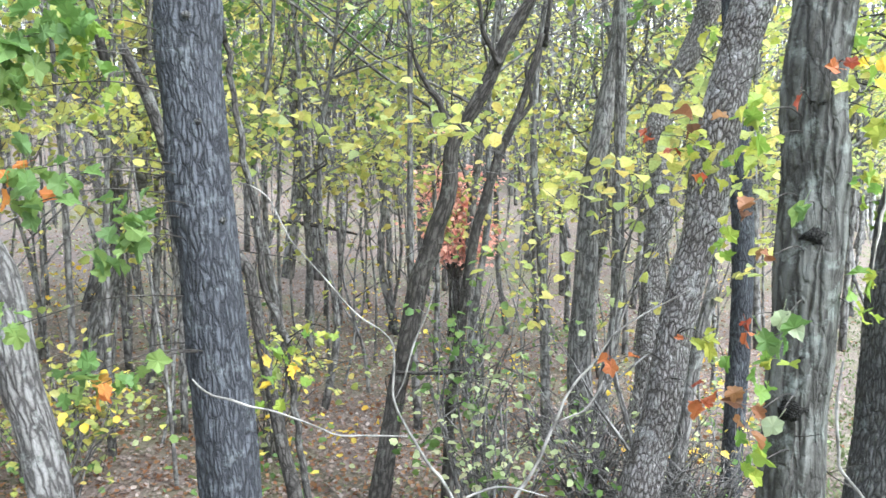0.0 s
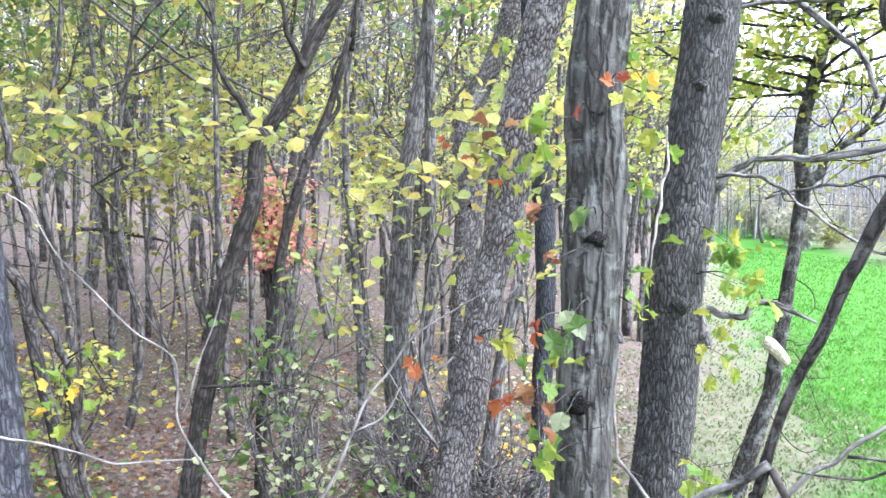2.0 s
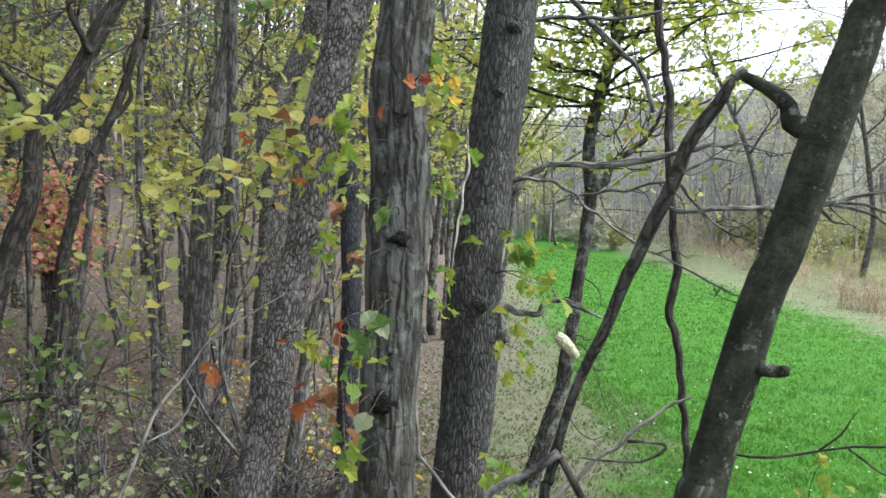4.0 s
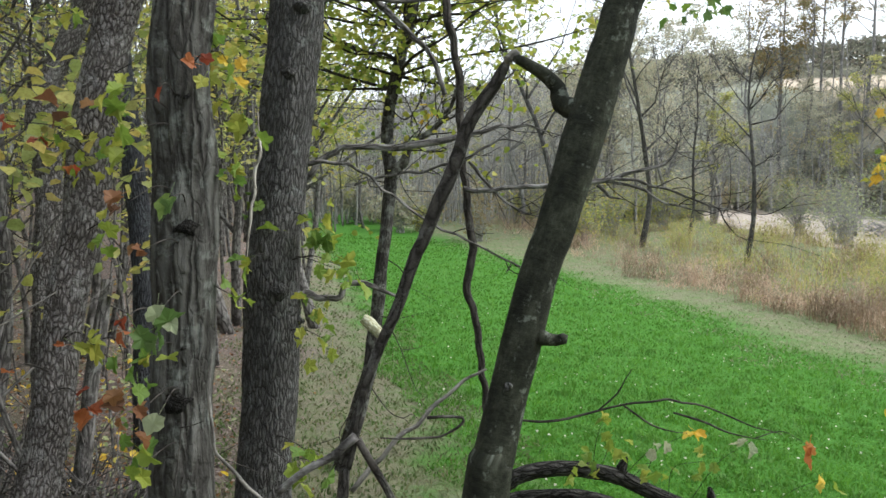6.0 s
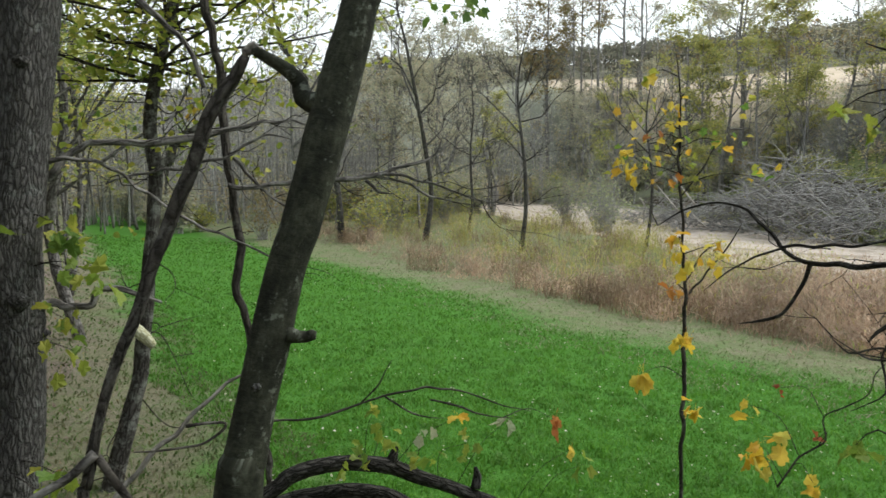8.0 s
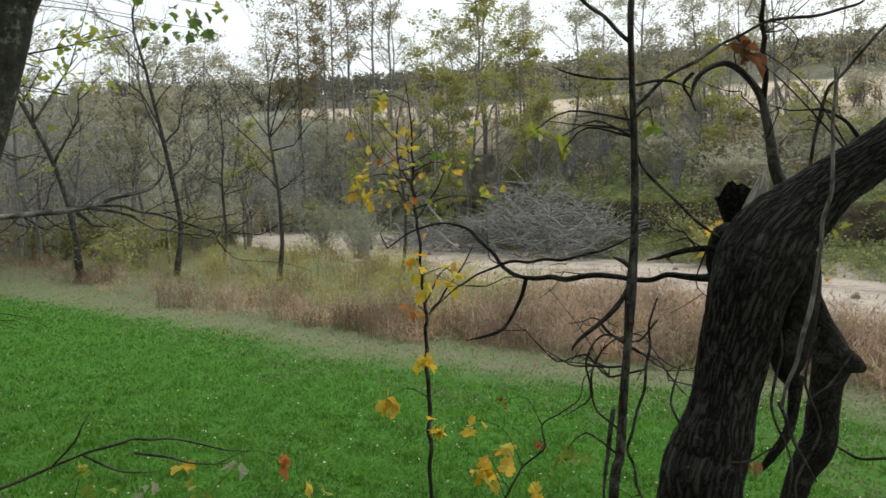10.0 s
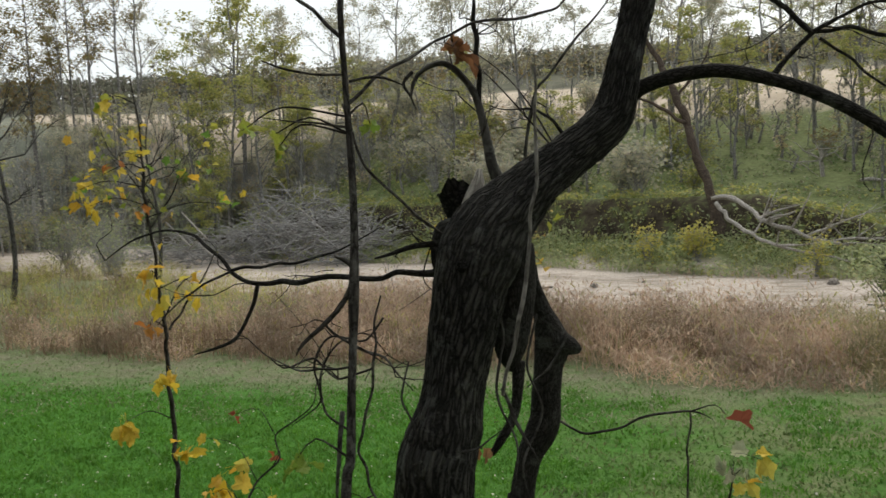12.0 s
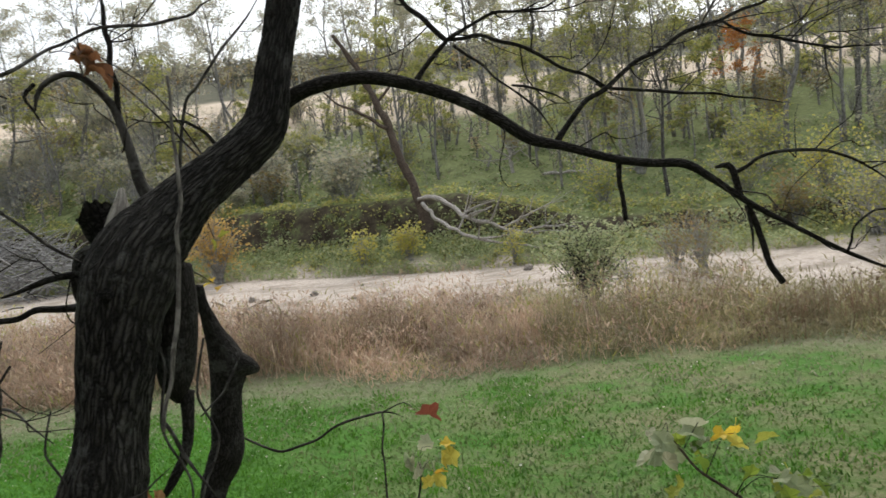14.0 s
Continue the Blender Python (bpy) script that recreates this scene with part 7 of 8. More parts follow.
for name, own, tall, mat, label in (("edge_grass", ~beside & ~worn_out, 0.075, grass_edge, "thin green and straw-coloured grass at the field's edge"),
                                    ("worn_grass", worn_out & ~beside, 0.07, grass_worn, "worn yellowish green grass of the field"),
                                    ("wood_edge_grass", beside, 0.08, grass_shade, "thin olive and tan grass along the wood")):
    g = Geo()
    g.blades(np.stack([x[own], y[own], heights(x[own], y[own]) - 0.01], -1), tall, 0.014 + 0.001 * r[own], 1.3, nrng)
    lone(name, g, mat, label, "grass", kind="stuff")


def straw_stand(name, mat, count, low, high, label, seed, pick, height):
    """Tall dry grass in clumps, with feathery heads."""
    rng = np.random.default_rng(seed)
    n = count // 12
    x, y, r = fan(rng, n, 17, 75, low, high)
    x, y = np.repeat(x, 12) + rng.normal(0, 0.22, n * 12), np.repeat(y, 12) + rng.normal(0, 0.22, n * 12)
    lump = np.array([noise.noise((a * 0.3, b * 0.3, 17)) for a, b in zip(x[::12], y[::12])])
    fine = np.array([noise.noise((a * 1.7, b * 1.7, 27)) for a, b in zip(x[::12], y[::12])])
    tall = np.repeat(np.clip(rng.uniform(0.55, 1.15, n) + 1.3 * lump + 1.0 * fine, 0.2, 1.9), 12)
    u = (x - 41 - 0.5 * y) * 0.894
    inside = (x > course_at(STRAW_FOOT, y) + rng.normal(0, 0.35, len(x)) + 1.4 * np.repeat(fine, 12) + 1.6 * np.repeat(lump, 12)) & (u < -8.6 + rng.normal(0, 0.5, len(x))) & pick(x, y, rng)
    x, y, tall = x[inside], y[inside], tall[inside]
    rise = np.clip((x - course_at(STRAW_FOOT, y)) / 1.8, 0.45, 1)
    p = np.stack([x, y, heights(x, y) - 0.02], -1)
    h = height * tall * rise
    g = Geo()
    g.blades(p, h, 0.019, 0.95, rng, 0.5)
    top = p + np.stack([rng.normal(0, 0.1, len(p)), rng.normal(0, 0.1, len(p)), h * rng.uniform(0.55, 1.0, len(p))], -1)
    g.blades(np.repeat(top, 2, 0) + rng.normal(0, 0.09, (2 * len(top), 3)), 0.17, 0.03, 1.6, rng)
    return lone(name, g, mat, label, "tall grass", kind="stuff")


def gold_here(x, y, rng):
    return ((y > 14) & (x > course_at(STRAW_FOOT, y) + 3.2) & (rng.random(len(x)) < 0.88)) | (rng.random(len(x)) < 0.08)


def olive_here(x, y, rng):
    return ((y < -5) & (rng.random(len(x)) < 0.75)) | (rng.random(len(x)) < 0.12)


straw_stand("tall_pink_grass", straw_pink, 110000, 14, 116, "tall dry pinkish-brown grass beyond the field", 21, lambda x, y, rng: ~gold_here(x, y, rng) & ~olive_here(x, y, rng), 1.05)
straw_stand("tall_gold_grass", straw_gold, 45000, 14, 116, "tall golden green grass and weeds beside the creek", 22, gold_here, 1.2)
straw_stand("tall_olive_grass", straw_olive, 60000, 70, 135, "tall olive-brown weeds beyond the field", 23, olive_here, 1.05)

# rank weeds that stand in clumps through the straw
wr = np.random.default_rng(29)
x, y, r = fan(wr, 620, 18, 70, 14, 132)
lump = np.array([noise.noise((a * 0.22, b * 0.22, 37)) for a, b in zip(x, y)])
u = (x - 41 - 0.5 * y) * 0.894
keep = (x > course_at(STRAW_FOOT, y) - 0.5) & (u < -8.0) & (lump > -0.15)
x, y = x[keep], y[keep]
n = 46
px, py = np.repeat(x, n) + wr.normal(0, 0.36, len(x) * n), np.repeat(y, n) + wr.normal(0, 0.36, len(x) * n)
h = np.repeat(wr.uniform(0.45, 1.45, len(x)), n)
g = Geo()
p = np.stack([px, py, heights(px, py) - 0.02], -1)
g.blades(p, h, 0.02, 0.5, wr)
g.leaves(p + np.stack([wr.normal(0, 0.12, len(p)), wr.normal(0, 0.12, len(p)), h * wr.uniform(0.3, 0.95, len(p))], -1), 0.075, 0.5, 0.2, wr)
lone("dry_weeds", g, weed_brown, "clumps of dark brown dry weeds in the tall grass", "weeds", kind="stuff")

# ---- wood floor: fallen leaves and low plants ----
lr = np.random.default_rng(31)
x, y, r = fan(lr, 120000, 4.5, 42, -62, 24)
keep = x < 0.5 + 0.25 * y + lr.normal(0, 0.6, len(x))
x, y = x[keep], y[keep]
for name, mat, part_of, label in (("leaf_litter", leaf_material("litter_tan", [(0.25, 0.19, 0.17), (0.34, 0.275, 0.25), (0.16, 0.115, 0.1), (0.43, 0.365, 0.34)]), slice(0, None, 2), "tan and pinkish fallen leaves on the wood floor"),
                                  ("dark_leaf_litter", leaf_brown, slice(1, None, 4), "dark brown fallen leaves on the wood floor")):
    g = Geo()
    px, py = x[part_of], y[part_of]
    g.leaves(np.stack([px, py, heights(px, py) + 0.025], -1), 0.058, 0.4, 0.0, lr)
    lone(name, g, mat, label, "fallen leaves", kind="stuff")


def low_plants(name, mat, count, near, far, low, high, tall, size, label, seed, per=26, spread=0.3):
    rng = np.random.default_rng(seed)
    x, y, r = fan(rng, count, near, far, low, high)
    ok = x < 1.4 + 0.25 * y
    x, y = x[ok], y[ok]
    p = np.stack([x, y, heights(x, y) + tall * rng.uniform(0.3, 1.0, len(x))], -1)
    p = np.repeat(p, per, 0) + rng.normal(0, 1, (len(p) * per, 3)) * np.array([spread, spread, spread * 0.5])
    p[:, 2] = np.maximum(p[:, 2], heights(p[:, 0], p[:, 1]) + 0.03)
    g = Geo()
    g.leaves(p, size, 0.4, 0.2, rng, broad=True)
    return lone(name, g, mat, label, "undergrowth", kind="stuff")


low_plants("undergrowth", leaf_bush, 80, 6.5, 26, -60, 8, 0.9, 0.06, "low grey-green undergrowth of the wood", 41)
low_plants("green_undergrowth", leaf_green, 56, 5.0, 20, -60, 6, 0.8, 0.08, "low dark green undergrowth of the wood", 42)
low_plants("yellow_undergrowth", leaf_yellow, 30, 7.0, 24, -60, 6, 1.1, 0.07, "yellowing undergrowth of the wood", 43)


def shrub(name, at, tall, wide, stems, mat, leaf, per, size, label, seed, category="shrub", group="", named=0, spray=0.16, bare=0.0):
    """Many thin stems that fan out of one root, with leaves along them."""
    rng = random.Random(seed)
    base = (at[0], at[1], ground_z(at[0], at[1]))
    t = thing(name, base, label, category, group)
    wood, tips = Geo(), []
    for k in range(stems):
        a, o = rng.uniform(0, 6.28), rng.uniform(0.1, 1.0)
        h = tall * rng.uniform(0.55, 1.0) * (1 - 0.25 * o)
        end = np.array([base[0] + math.cos(a) * wide * o, base[1] + math.sin(a) * wide * o, base[2] + h])
        mid = np.array(base) * 0.5 + end * 0.5 + np.array([rng.gauss(0, 0.08), rng.gauss(0, 0.08), 0.12 * h])
        rad = 0.006 + 0.006 * tall
        own = Geo() if k < named else wood
        own.tube([(base[0] + rng.gauss(0, 0.08 * wide), base[1] + rng.gauss(0, 0.08 * wide), base[2] - 0.05, rad), (*mid, rad * 0.6), (*end, 0.003)], 4, h / 3, 0.0, close=False)
        for _ in range(5):
            s = rng.uniform(0.3, 1)
            w = np.array(base) * (1 - s) ** 2 + 2 * s * (1 - s) * mid + s * s * end
            e = w + np.array([rng.gauss(0, spray), rng.gauss(0, spray), rng.gauss(0.1, 0.14)]) * tall
            own.tube([(*w, rad * 0.45), (*((w + e) / 2 + np.array([0, 0, 0.02 * tall])), rad * 0.3), (*e, 0.002)], 3, h, 0.0, close=False)
            tips += [e, (w + e) / 2]
        if k < named:
            part("stem", own, mat, t)
    part("stemwork", wood, mat, t)["kind"] = "stuff"
    if leaf and per:
        tips = [q for q in tips if q[2] > base[2] + bare * tall]
        g = Geo()
        r2 = np.random.default_rng(seed)
        g.leaves(scatter(tips, per, 0.05 * tall + 0.04, r2), size, rng=r2, broad=size < 0.13)
        part("foliage", g, leaf, t)["kind"] = "stuff"
    return t


shrub("coral_shrub", (-2.3, 12.5), 3.6, 0.3, 22, bark_wood, leaf_coral, 18, 0.09, "bright coral red shrub deep in the wood", 51, spray=0.07, bare=0.48)
shrub("leafy_shrub", (-0.15, 5.0), 2.2, 0.55, 12, bark_wood, leaf_bush, 2, 0.07, "tall grey-green shrub between the trunks", 52, named=6)
shrub("leafy_shrub", (-0.35, 5.6), 2.6, 0.6, 9, bark_wood, leaf_green, 2, 0.085, "green leafy shrub between the trunks", 53, named=6)
shrub("leafy_shrub", (-4.2, 4.9), 1.6, 0.9, 14, bark_wood, leaf_lime, 3, 0.085, "spreading lime shrub on the leaf litter", 54, named=6)
shrub("leafy_shrub", (-3.0, 6.6), 1.9, 0.8, 12, bark_wood, leaf_lime, 3, 0.08, "pale green shrub on the leaf litter", 55, named=6)
shrub("dead_brush", (0.55, 6.5), 1.6, 1.2, 50, bark_wood, None, 0, 0.1, "tangled dead brown brush at the foot of the trees", 56, named=14)
shrub("dead_brush", (1.2, 5.6), 1.5, 1.0, 70, bark_wood, None, 0, 0.07, "tangled dead purple-grey brush beside the trunks", 57, named=12)


# ---- beyond the creek ----
frng = random.Random(77)
bare_kinds = [tree_kind("bare_tree", h, r, 300 + k, bark_mid, None, 0, label="bare dark tree beside the creek", group="bare trees by the creek", limbs=13, first=0.36, reach=0.3, twigs=5, wander=0.16, rise=0.8, sides=7, crook=0.17) for k, (h, r) in enumerate(((10.2, 0.11), (12.4, 0.13), (11.5, 0.12)))]
grey_kinds = [tree_kind("sparse_tree", h, r, 320 + k, bark_slope_hazed, leaf_haze, 4, 0.5, 0.18, "tall grey tree with sparse olive leaves", group="sparse trees beyond the creek", limbs=13, first=0.3, reach=0.3, twigs=5, wander=0.11, sides=6, crook=0.13) for k, (h, r) in enumerate(((13.0, 0.13), (15.5, 0.16), (17.0, 0.2)))]
lime_kinds = [tree_kind("lime_tree", h, r, 340 + k, bark_slope_hazed, leaf_far, 9, 0.5, 0.2, "slender tree with thin lime yellow crown", group="lime-leaved trees beyond the creek", limbs=10, first=0.22, reach=0.27, twigs=4, wander=0.05, sides=6) for k, (h, r) in enumerate(((9.0, 0.1), (13.5, 0.15), (16.0, 0.18)))]
rust_kinds = [tree_kind("rust_tree", h, r, 360 + k, bark_slope_hazed, leaf_rust, 6, 0.55, 0.2, "tall slim tree with rusty olive crown", group="rusty trees beyond the creek", limbs=13, first=0.4, reach=0.24, twigs=4, wander=0.05, sides=6) for k, (h, r) in enumerate(((20.0, 0.17), (23.0, 0.19)))]
thin_kinds = [tree_kind("bare_sapling", h, r, 380 + k, bark_slope_hazed, None, 0, label="thin bare grey tree beyond the creek", group="thin bare trees", limbs=11, first=0.3, reach=0.24, twigs=5, wander=0.12, sides=6, crook=0.14) for k, (h, r) in enumerate(((9.0, 0.06), (12.0, 0.08), (14.0, 0.1)))]

def band(count, near, far, low, high, least, rng, s0=0.7, s1=1.25):
    """Spots beyond the creek, or at the field's far end, by distance and bearing."""
    out = []
    while len(out) < count:
        a, rr = math.radians(rng.uniform(low, high)), rng.uniform(near, far)
        x, y = 1.4 + rr * math.sin(a), -1.1 + rr * math.cos(a)
        if creek_side(x, y) > least or (y > 58 and creek_side(x, y) < -11) or rr > 100:
            out.append((x, y, rng.uniform(s0, s1)))
    return out


settle(bare_kinds, [(34.6, 30.7, 1.3), (35.0, 41.2, 1.5), (41.5, 43.0, 1.1), (42.0, 27.5, 0.85), (33.0, 46.0, 1.2), (49.9, -19.0, 1.0)], frng)
settle(grey_kinds, [(38.5, 50.0, 1.0), (46.0, 58.0, 1.1), (36.0, 58.0, 1.0), (61.0, -21.2, 1.0), (63.2, -19.3, 0.95), (60.0, -9.0, 0.9), (66.0, -26.0, 1.1), (72.0, -16.0, 1.1), (84.2, 12.8, 0.95), (91.0, 9.0, 1.0), (75.7, 30.7, 0.95), (78.4, 25.0, 0.95),
                     (77.8, 21.4, 0.9), (83.0, 18.0, 0.9), (55.0, -30.0, 1.0), (58.0, -36.0, 1.1), (68.0, -34.0, 1.0), (88.0, 3.0, 0.9), (86.0, -5.0, 0.9), (70.0, 14.0, 0.7)], frng)
settle(lime_kinds, [(72.5, 42.2, 1.0), (70.8, 36.4, 1.05), (77.3, 36.8, 1.1), (67.0, 40.0, 0.8), (69.0, 31.0, 0.75), (60.0, 44.0, 0.8), (74.0, 33.0, 1.0), (52.0, 52.0, 0.8), (70.0, 25.0, 0.6), (62.0, -27.0, 0.9), (57.0, -14.0, 0.55), (64.0, -13.0, 0.6), (58.0, -24.0, 0.7),
                     (54.0, -33.0, 0.9), (50.0, -38.0, 0.8), (44.0, -32.0, 0.7), (62.0, 2.0, 0.5), (66.0, 8.0, 0.5), (60.0, -18.0, 0.6), (40.0, -28.0, 0.6), (76.0, 45.0, 0.9)], frng)
settle(rust_kinds, [(86.5, 76.5, 1.25), (89.0, 74.5, 1.15), (91.0, 71.0, 1.2), (93.5, 69.0, 1.1), (88.0, 78.0, 1.3), (95.0, 66.5, 1.05), (92.0, 75.0, 1.15), (84.5, 79.0, 1.1)], frng)
settle(thin_kinds, [(34.4, 28.1, 0.36), (29.2, 12.6, 0.27), (32.5, 9.9, 0.24), (31.0, 20.0, 0.25), (38.0, 24.0, 0.3)], frng)
settle(thin_kinds, band(16, 68, 98, 40, 126, 12, random.Random(91), 1.25, 1.7), frng)
settle(grey_kinds, band(14, 68, 98, 40, 126, 12, random.Random(92), 1.0, 1.3), frng)
settle(lime_kinds, [(85.0, 50.5, 1.6), (88.0, 47.5, 1.5), (83.0, 45.0, 1.45), (90.0, 43.0, 1.5), (79.0, 49.0, 1.35)], frng)
settle(grey_kinds, [(40.0, 47.0, 0.95), (43.0, 55.0, 1.1), (45.0, 50.0, 0.9), (50.0, 56.0, 1.1), (54.0, 60.0, 1.15), (58.0, 58.0, 1.0), (35.0, 52.0, 1.0), (62.0, 62.0, 1.1)], frng)


settle(thin_kinds, band(56, 56, 112, 12, 128, 11, frng) + band(30, 90, 140, 30, 58, 11, frng, 0.7, 1.1), frng)
settle(grey_kinds, band(22, 62, 125, 12, 128, 14, frng, 0.6, 1.0), frng)
settle(lime_kinds, band(18, 58, 100, 12, 128, 12, frng, 0.45, 0.8), frng)
settle(lime_kinds, band(24, 60, 96, 88, 126, 12, random.Random(93), 0.55, 0.95), frng)
settle(rust_kinds, band(6, 70, 125, 12, 128, 14, frng, 0.4, 0.6), frng)
settle(grey_kinds, band(16, 90, 140, 30, 56, 11, frng, 0.6, 1.0), frng)

# thickets and shrubs
shrub("grey_green_bush", (29.8, -8.4), 3.3, 1.6, 60, bark_mid, leaf_bush, 6, 0.1, "round grey-green bush on the gravel's edge", 401)
shrub("small_shrub", (30.5, -10.0), 2.2, 0.5, 14, bark_far_hazed, leaf_far, 1, 0.09, "thin pale shrub on the gravel's edge", 402)
shrub("rusty_shrub", (33.5, -14.2), 3.0, 1.6, 30, bark_far_hazed, leaf_rust, 2, 0.1, "rusty thin shrub beside the creek", 403)
shrub("yellow_shrub", (48.0, 0.1), 2.4, 0.9, 16, bark_far_hazed, leaf_gold, 3, 0.15, "small yellow shrub under the bank", 404)
shrub("yellow_shrub", (43.3, -7.9), 2.4, 0.5, 12, bark_far_hazed, leaf_gold, 3, 0.13, "upright yellow shrub on the gravel", 405)
shrub("orange_bush", (50.3, 8.8), 4.6, 1.7, 44, bark_far_hazed, leaf_amber, 4, 0.17, "rounded orange-brown bush beside the creek", 406)
for n, (x, y, tall, wide, leaf, per, label) in enumerate((
        (53.0, 40.0, 5.5, 3.2, leaf_bush, 2, "grey-green willow thicket by the creek"), (57.0, 47.0, 5.0, 3.5, leaf_bush, 2, "grey-green willow thicket by the creek"), (49.0, 36.0, 4.0, 2.5, leaf_bush, 1, "grey-green willow thicket by the creek"),
        (45.0, 50.0, 4.5, 3.0, leaf_far, 3, "olive thicket at the field's end"), (38.0, 47.5, 4.5, 2.6, leaf_lime, 3, "yellow-green thicket at the field's end"), (33.0, 44.0, 3.6, 2.2, leaf_lime, 3, "yellow-green thicket at the field's end"), (28.0, 50.0, 3.4, 2.4, leaf_rust, 2, "brown thicket at the field's end"),
        (67.0, 34.0, 4.0, 2.6, leaf_lime, 3, "yellow-green thicket beyond the creek"), (56.0, 14.0, 3.0, 2.2, leaf_far, 3, "olive thicket beyond the creek"), (52.5, 12.0, 2.4, 1.8, leaf_lime, 2, "yellow-green shrub on the bank"),
        (47.2, -2.6, 2.2, 1.1, leaf_gold, 3, "yellow-green shrub under the bank"), (50.0, -15.0, 3.6, 2.2, leaf_lime, 4, "yellow-green shrub on the far meadow"), (46.0, -22.0, 3.4, 2.4, leaf_far, 3, "olive shrub on the far meadow"),
        (43.0, -25.0, 3.6, 2.2, leaf_gold, 3, "golden shrub on the far meadow"), (40.5, -22.0, 2.6, 1.6, leaf_rust, 3, "rusty shrub beside the creek"), (52.0, -26.0, 4.2, 2.6, leaf_lime, 4, "yellow-green thicket on the far meadow"), (38.0, -25.0, 2.6, 2.0, leaf_lime, 4, "yellow-green shrub beside the creek"),
        (68.0, 20.0, 3.4, 2.6, leaf_far, 2, "olive thicket under the hillside"), (66.0, 28.0, 3.6, 2.6, leaf_far, 3, "olive thicket under the hillside"), (72.0, 6.0, 3.0, 2.2, leaf_far, 2, "olive thicket under the hillside"), (70.0, -4.0, 3.0, 2.2, leaf_far, 2, "olive thicket under the hillside"))):
    shrub("thicket", (x, y), tall, wide, 46 if tall > 4 else 30, bark_far_hazed, leaf, per, 0.16, label, 420 + n, group="thickets by the creek")


brush_kinds = []
for k, (tall, wide, leaf, per, label) in enumerate(((2.6, 1.6, leaf_far, 3, "olive scrub under the hillside"), (3.4, 2.0, leaf_haze, 4, "grey-green scrub beyond the creek"), (3.0, 1.8, leaf_rust, 2, "brown scrub under the hillside"), (2.2, 1.6, leaf_far, 4, "yellow-green scrub beyond the creek"), (3.8, 2.0, None, 0, "bare grey scrub beyond the creek"))):
    brush_kinds.append(shrub("scrub", (60.0 + k, -3.0 + 5 * k), tall, wide, 24, bark_far_hazed, leaf, per, 0.2, label, 470 + k, group="scrub beyond the creek"))
for n, (x, y, s) in enumerate(band(100, 54, 104, 14, 128, 10.5, frng, 0.7, 1.4) + band(60, 64, 98, 44, 84, 14, frng, 0.9, 1.7) + band(50, 80, 130, 30, 56, 10.5, frng, 0.9, 1.7) + band(80, 60, 96, 34, 62, 11, frng, 0.7, 1.3)):
    kind, turn = brush_kinds[frng.choice((0, 1, 1, 1, 2, 3, 4, 4, 4))], frng.uniform(0, 6.28)
    if not open_meadow(x, y):
        place(kind, x, y, turn, s)


def herb_band(name, mat, u_low, u_high, y_low, y_high, count, tall, size, label, seed):
    """Low leafy herbs along the far bank."""
    rng = np.random.default_rng(seed)
    y = rng.uniform(y_low, y_high, count)
    u = rng.uniform(u_low, u_high, count)
    x = 41 + 0.5 * y + u / 0.894
    lump = np.array([0.5 + noise.noise((a * 0.45, b * 0.45, seed)) for a, b in zip(x, y)])
    keep = lump > 0.35
    x, y, lump = x[keep], y[keep], lump[keep]
    z = heights(x, y)
    g = Geo()
    p = np.stack([x, y, z + tall * lump * rng.uniform(0.1, 1, len(x))], -1)
    g.leaves(p, size, 0.5, 0.0, rng)
    g.blades(np.stack([x, y, z], -1)[::3], tall * 0.6, 0.045, 0.9, rng, 0.5)
    return lone(name, g, mat, label, "herbs", kind="stuff")


herb_band("bank_herbs", leaf_bush, 4.6, 9.0, -22, 34, 15000, 1.1, 0.16, "grey-green herbs along the creek's far side", 61)
herb_band("bank_herbs_yellow", leaf_far, 4.8, 9.2, -28, 40, 7000, 0.9, 0.16, "olive and yellow herbs along the creek bank", 62)
herb_band("overhanging_herbs", leaf_far, 9.7, 12.2, -30, 36, 6500, 0.6, 0.18, "rank olive herbs hanging over the bank", 65)
herb_band("bank_brambles", leaf_bush, 8.4, 10.0, -30, 36, 4500, 0.9, 0.2, "dull green brambles on the cut bank", 66)
herb_band("meadow_grass", grass_edge, 10.8, 34.0, -40, 50, 26000, 0.45, 0.22, "rough green and straw grass on the far meadow", 63)
herb_band("meadow_green", leaf_far, 10.8, 22.0, -40, 50, 7000, 0.5, 0.22, "low olive weeds on the far meadow", 64)


# fallen white trunks and the leaning tree above the bank
def fallen(name, lines, mat, label, category, seed, sides=10, spurs=0):
    low = min((p for ln in lines for p in ln), key=lambda q: q[2])
    t = thing(name, low[:3], label, category)
    rng = random.Random(seed)
    for n, ln in enumerate(lines):
        g = Geo()
        ln = smooth_path(ln, 0.7)
        for q in ln[1:-1]:
            q[:3] += np.array([rng.gauss(0, 0.04), rng.gauss(0, 0.05), rng.gauss(0, 0.045)])
        c = g.tube(ln, sides, 0.2, 0.45, 0.0, seed + n)
        part("trunk" if n == 0 else "branch", g, mat, t)
        for _ in range(spurs):
            k = rng.randrange(len(c) // 3, len(c))
            p, r = c[k, :3], c[k, 3] * 0.75
            d = np.array([rng.gauss(-0.3, 0.5), rng.gauss(-0.7, 0.6), rng.gauss(0.15, 0.5)])
            b = Geo()
            b.tube([(*p, r), (*(p + d * 0.6 + np.array([0, 0, rng.gauss(0, 0.12)])), r * 0.7), (*(p + d * 1.5), r * 0.3)], 6, 0.3, 0.3)
            part("branch", b, mat, t)
    return t


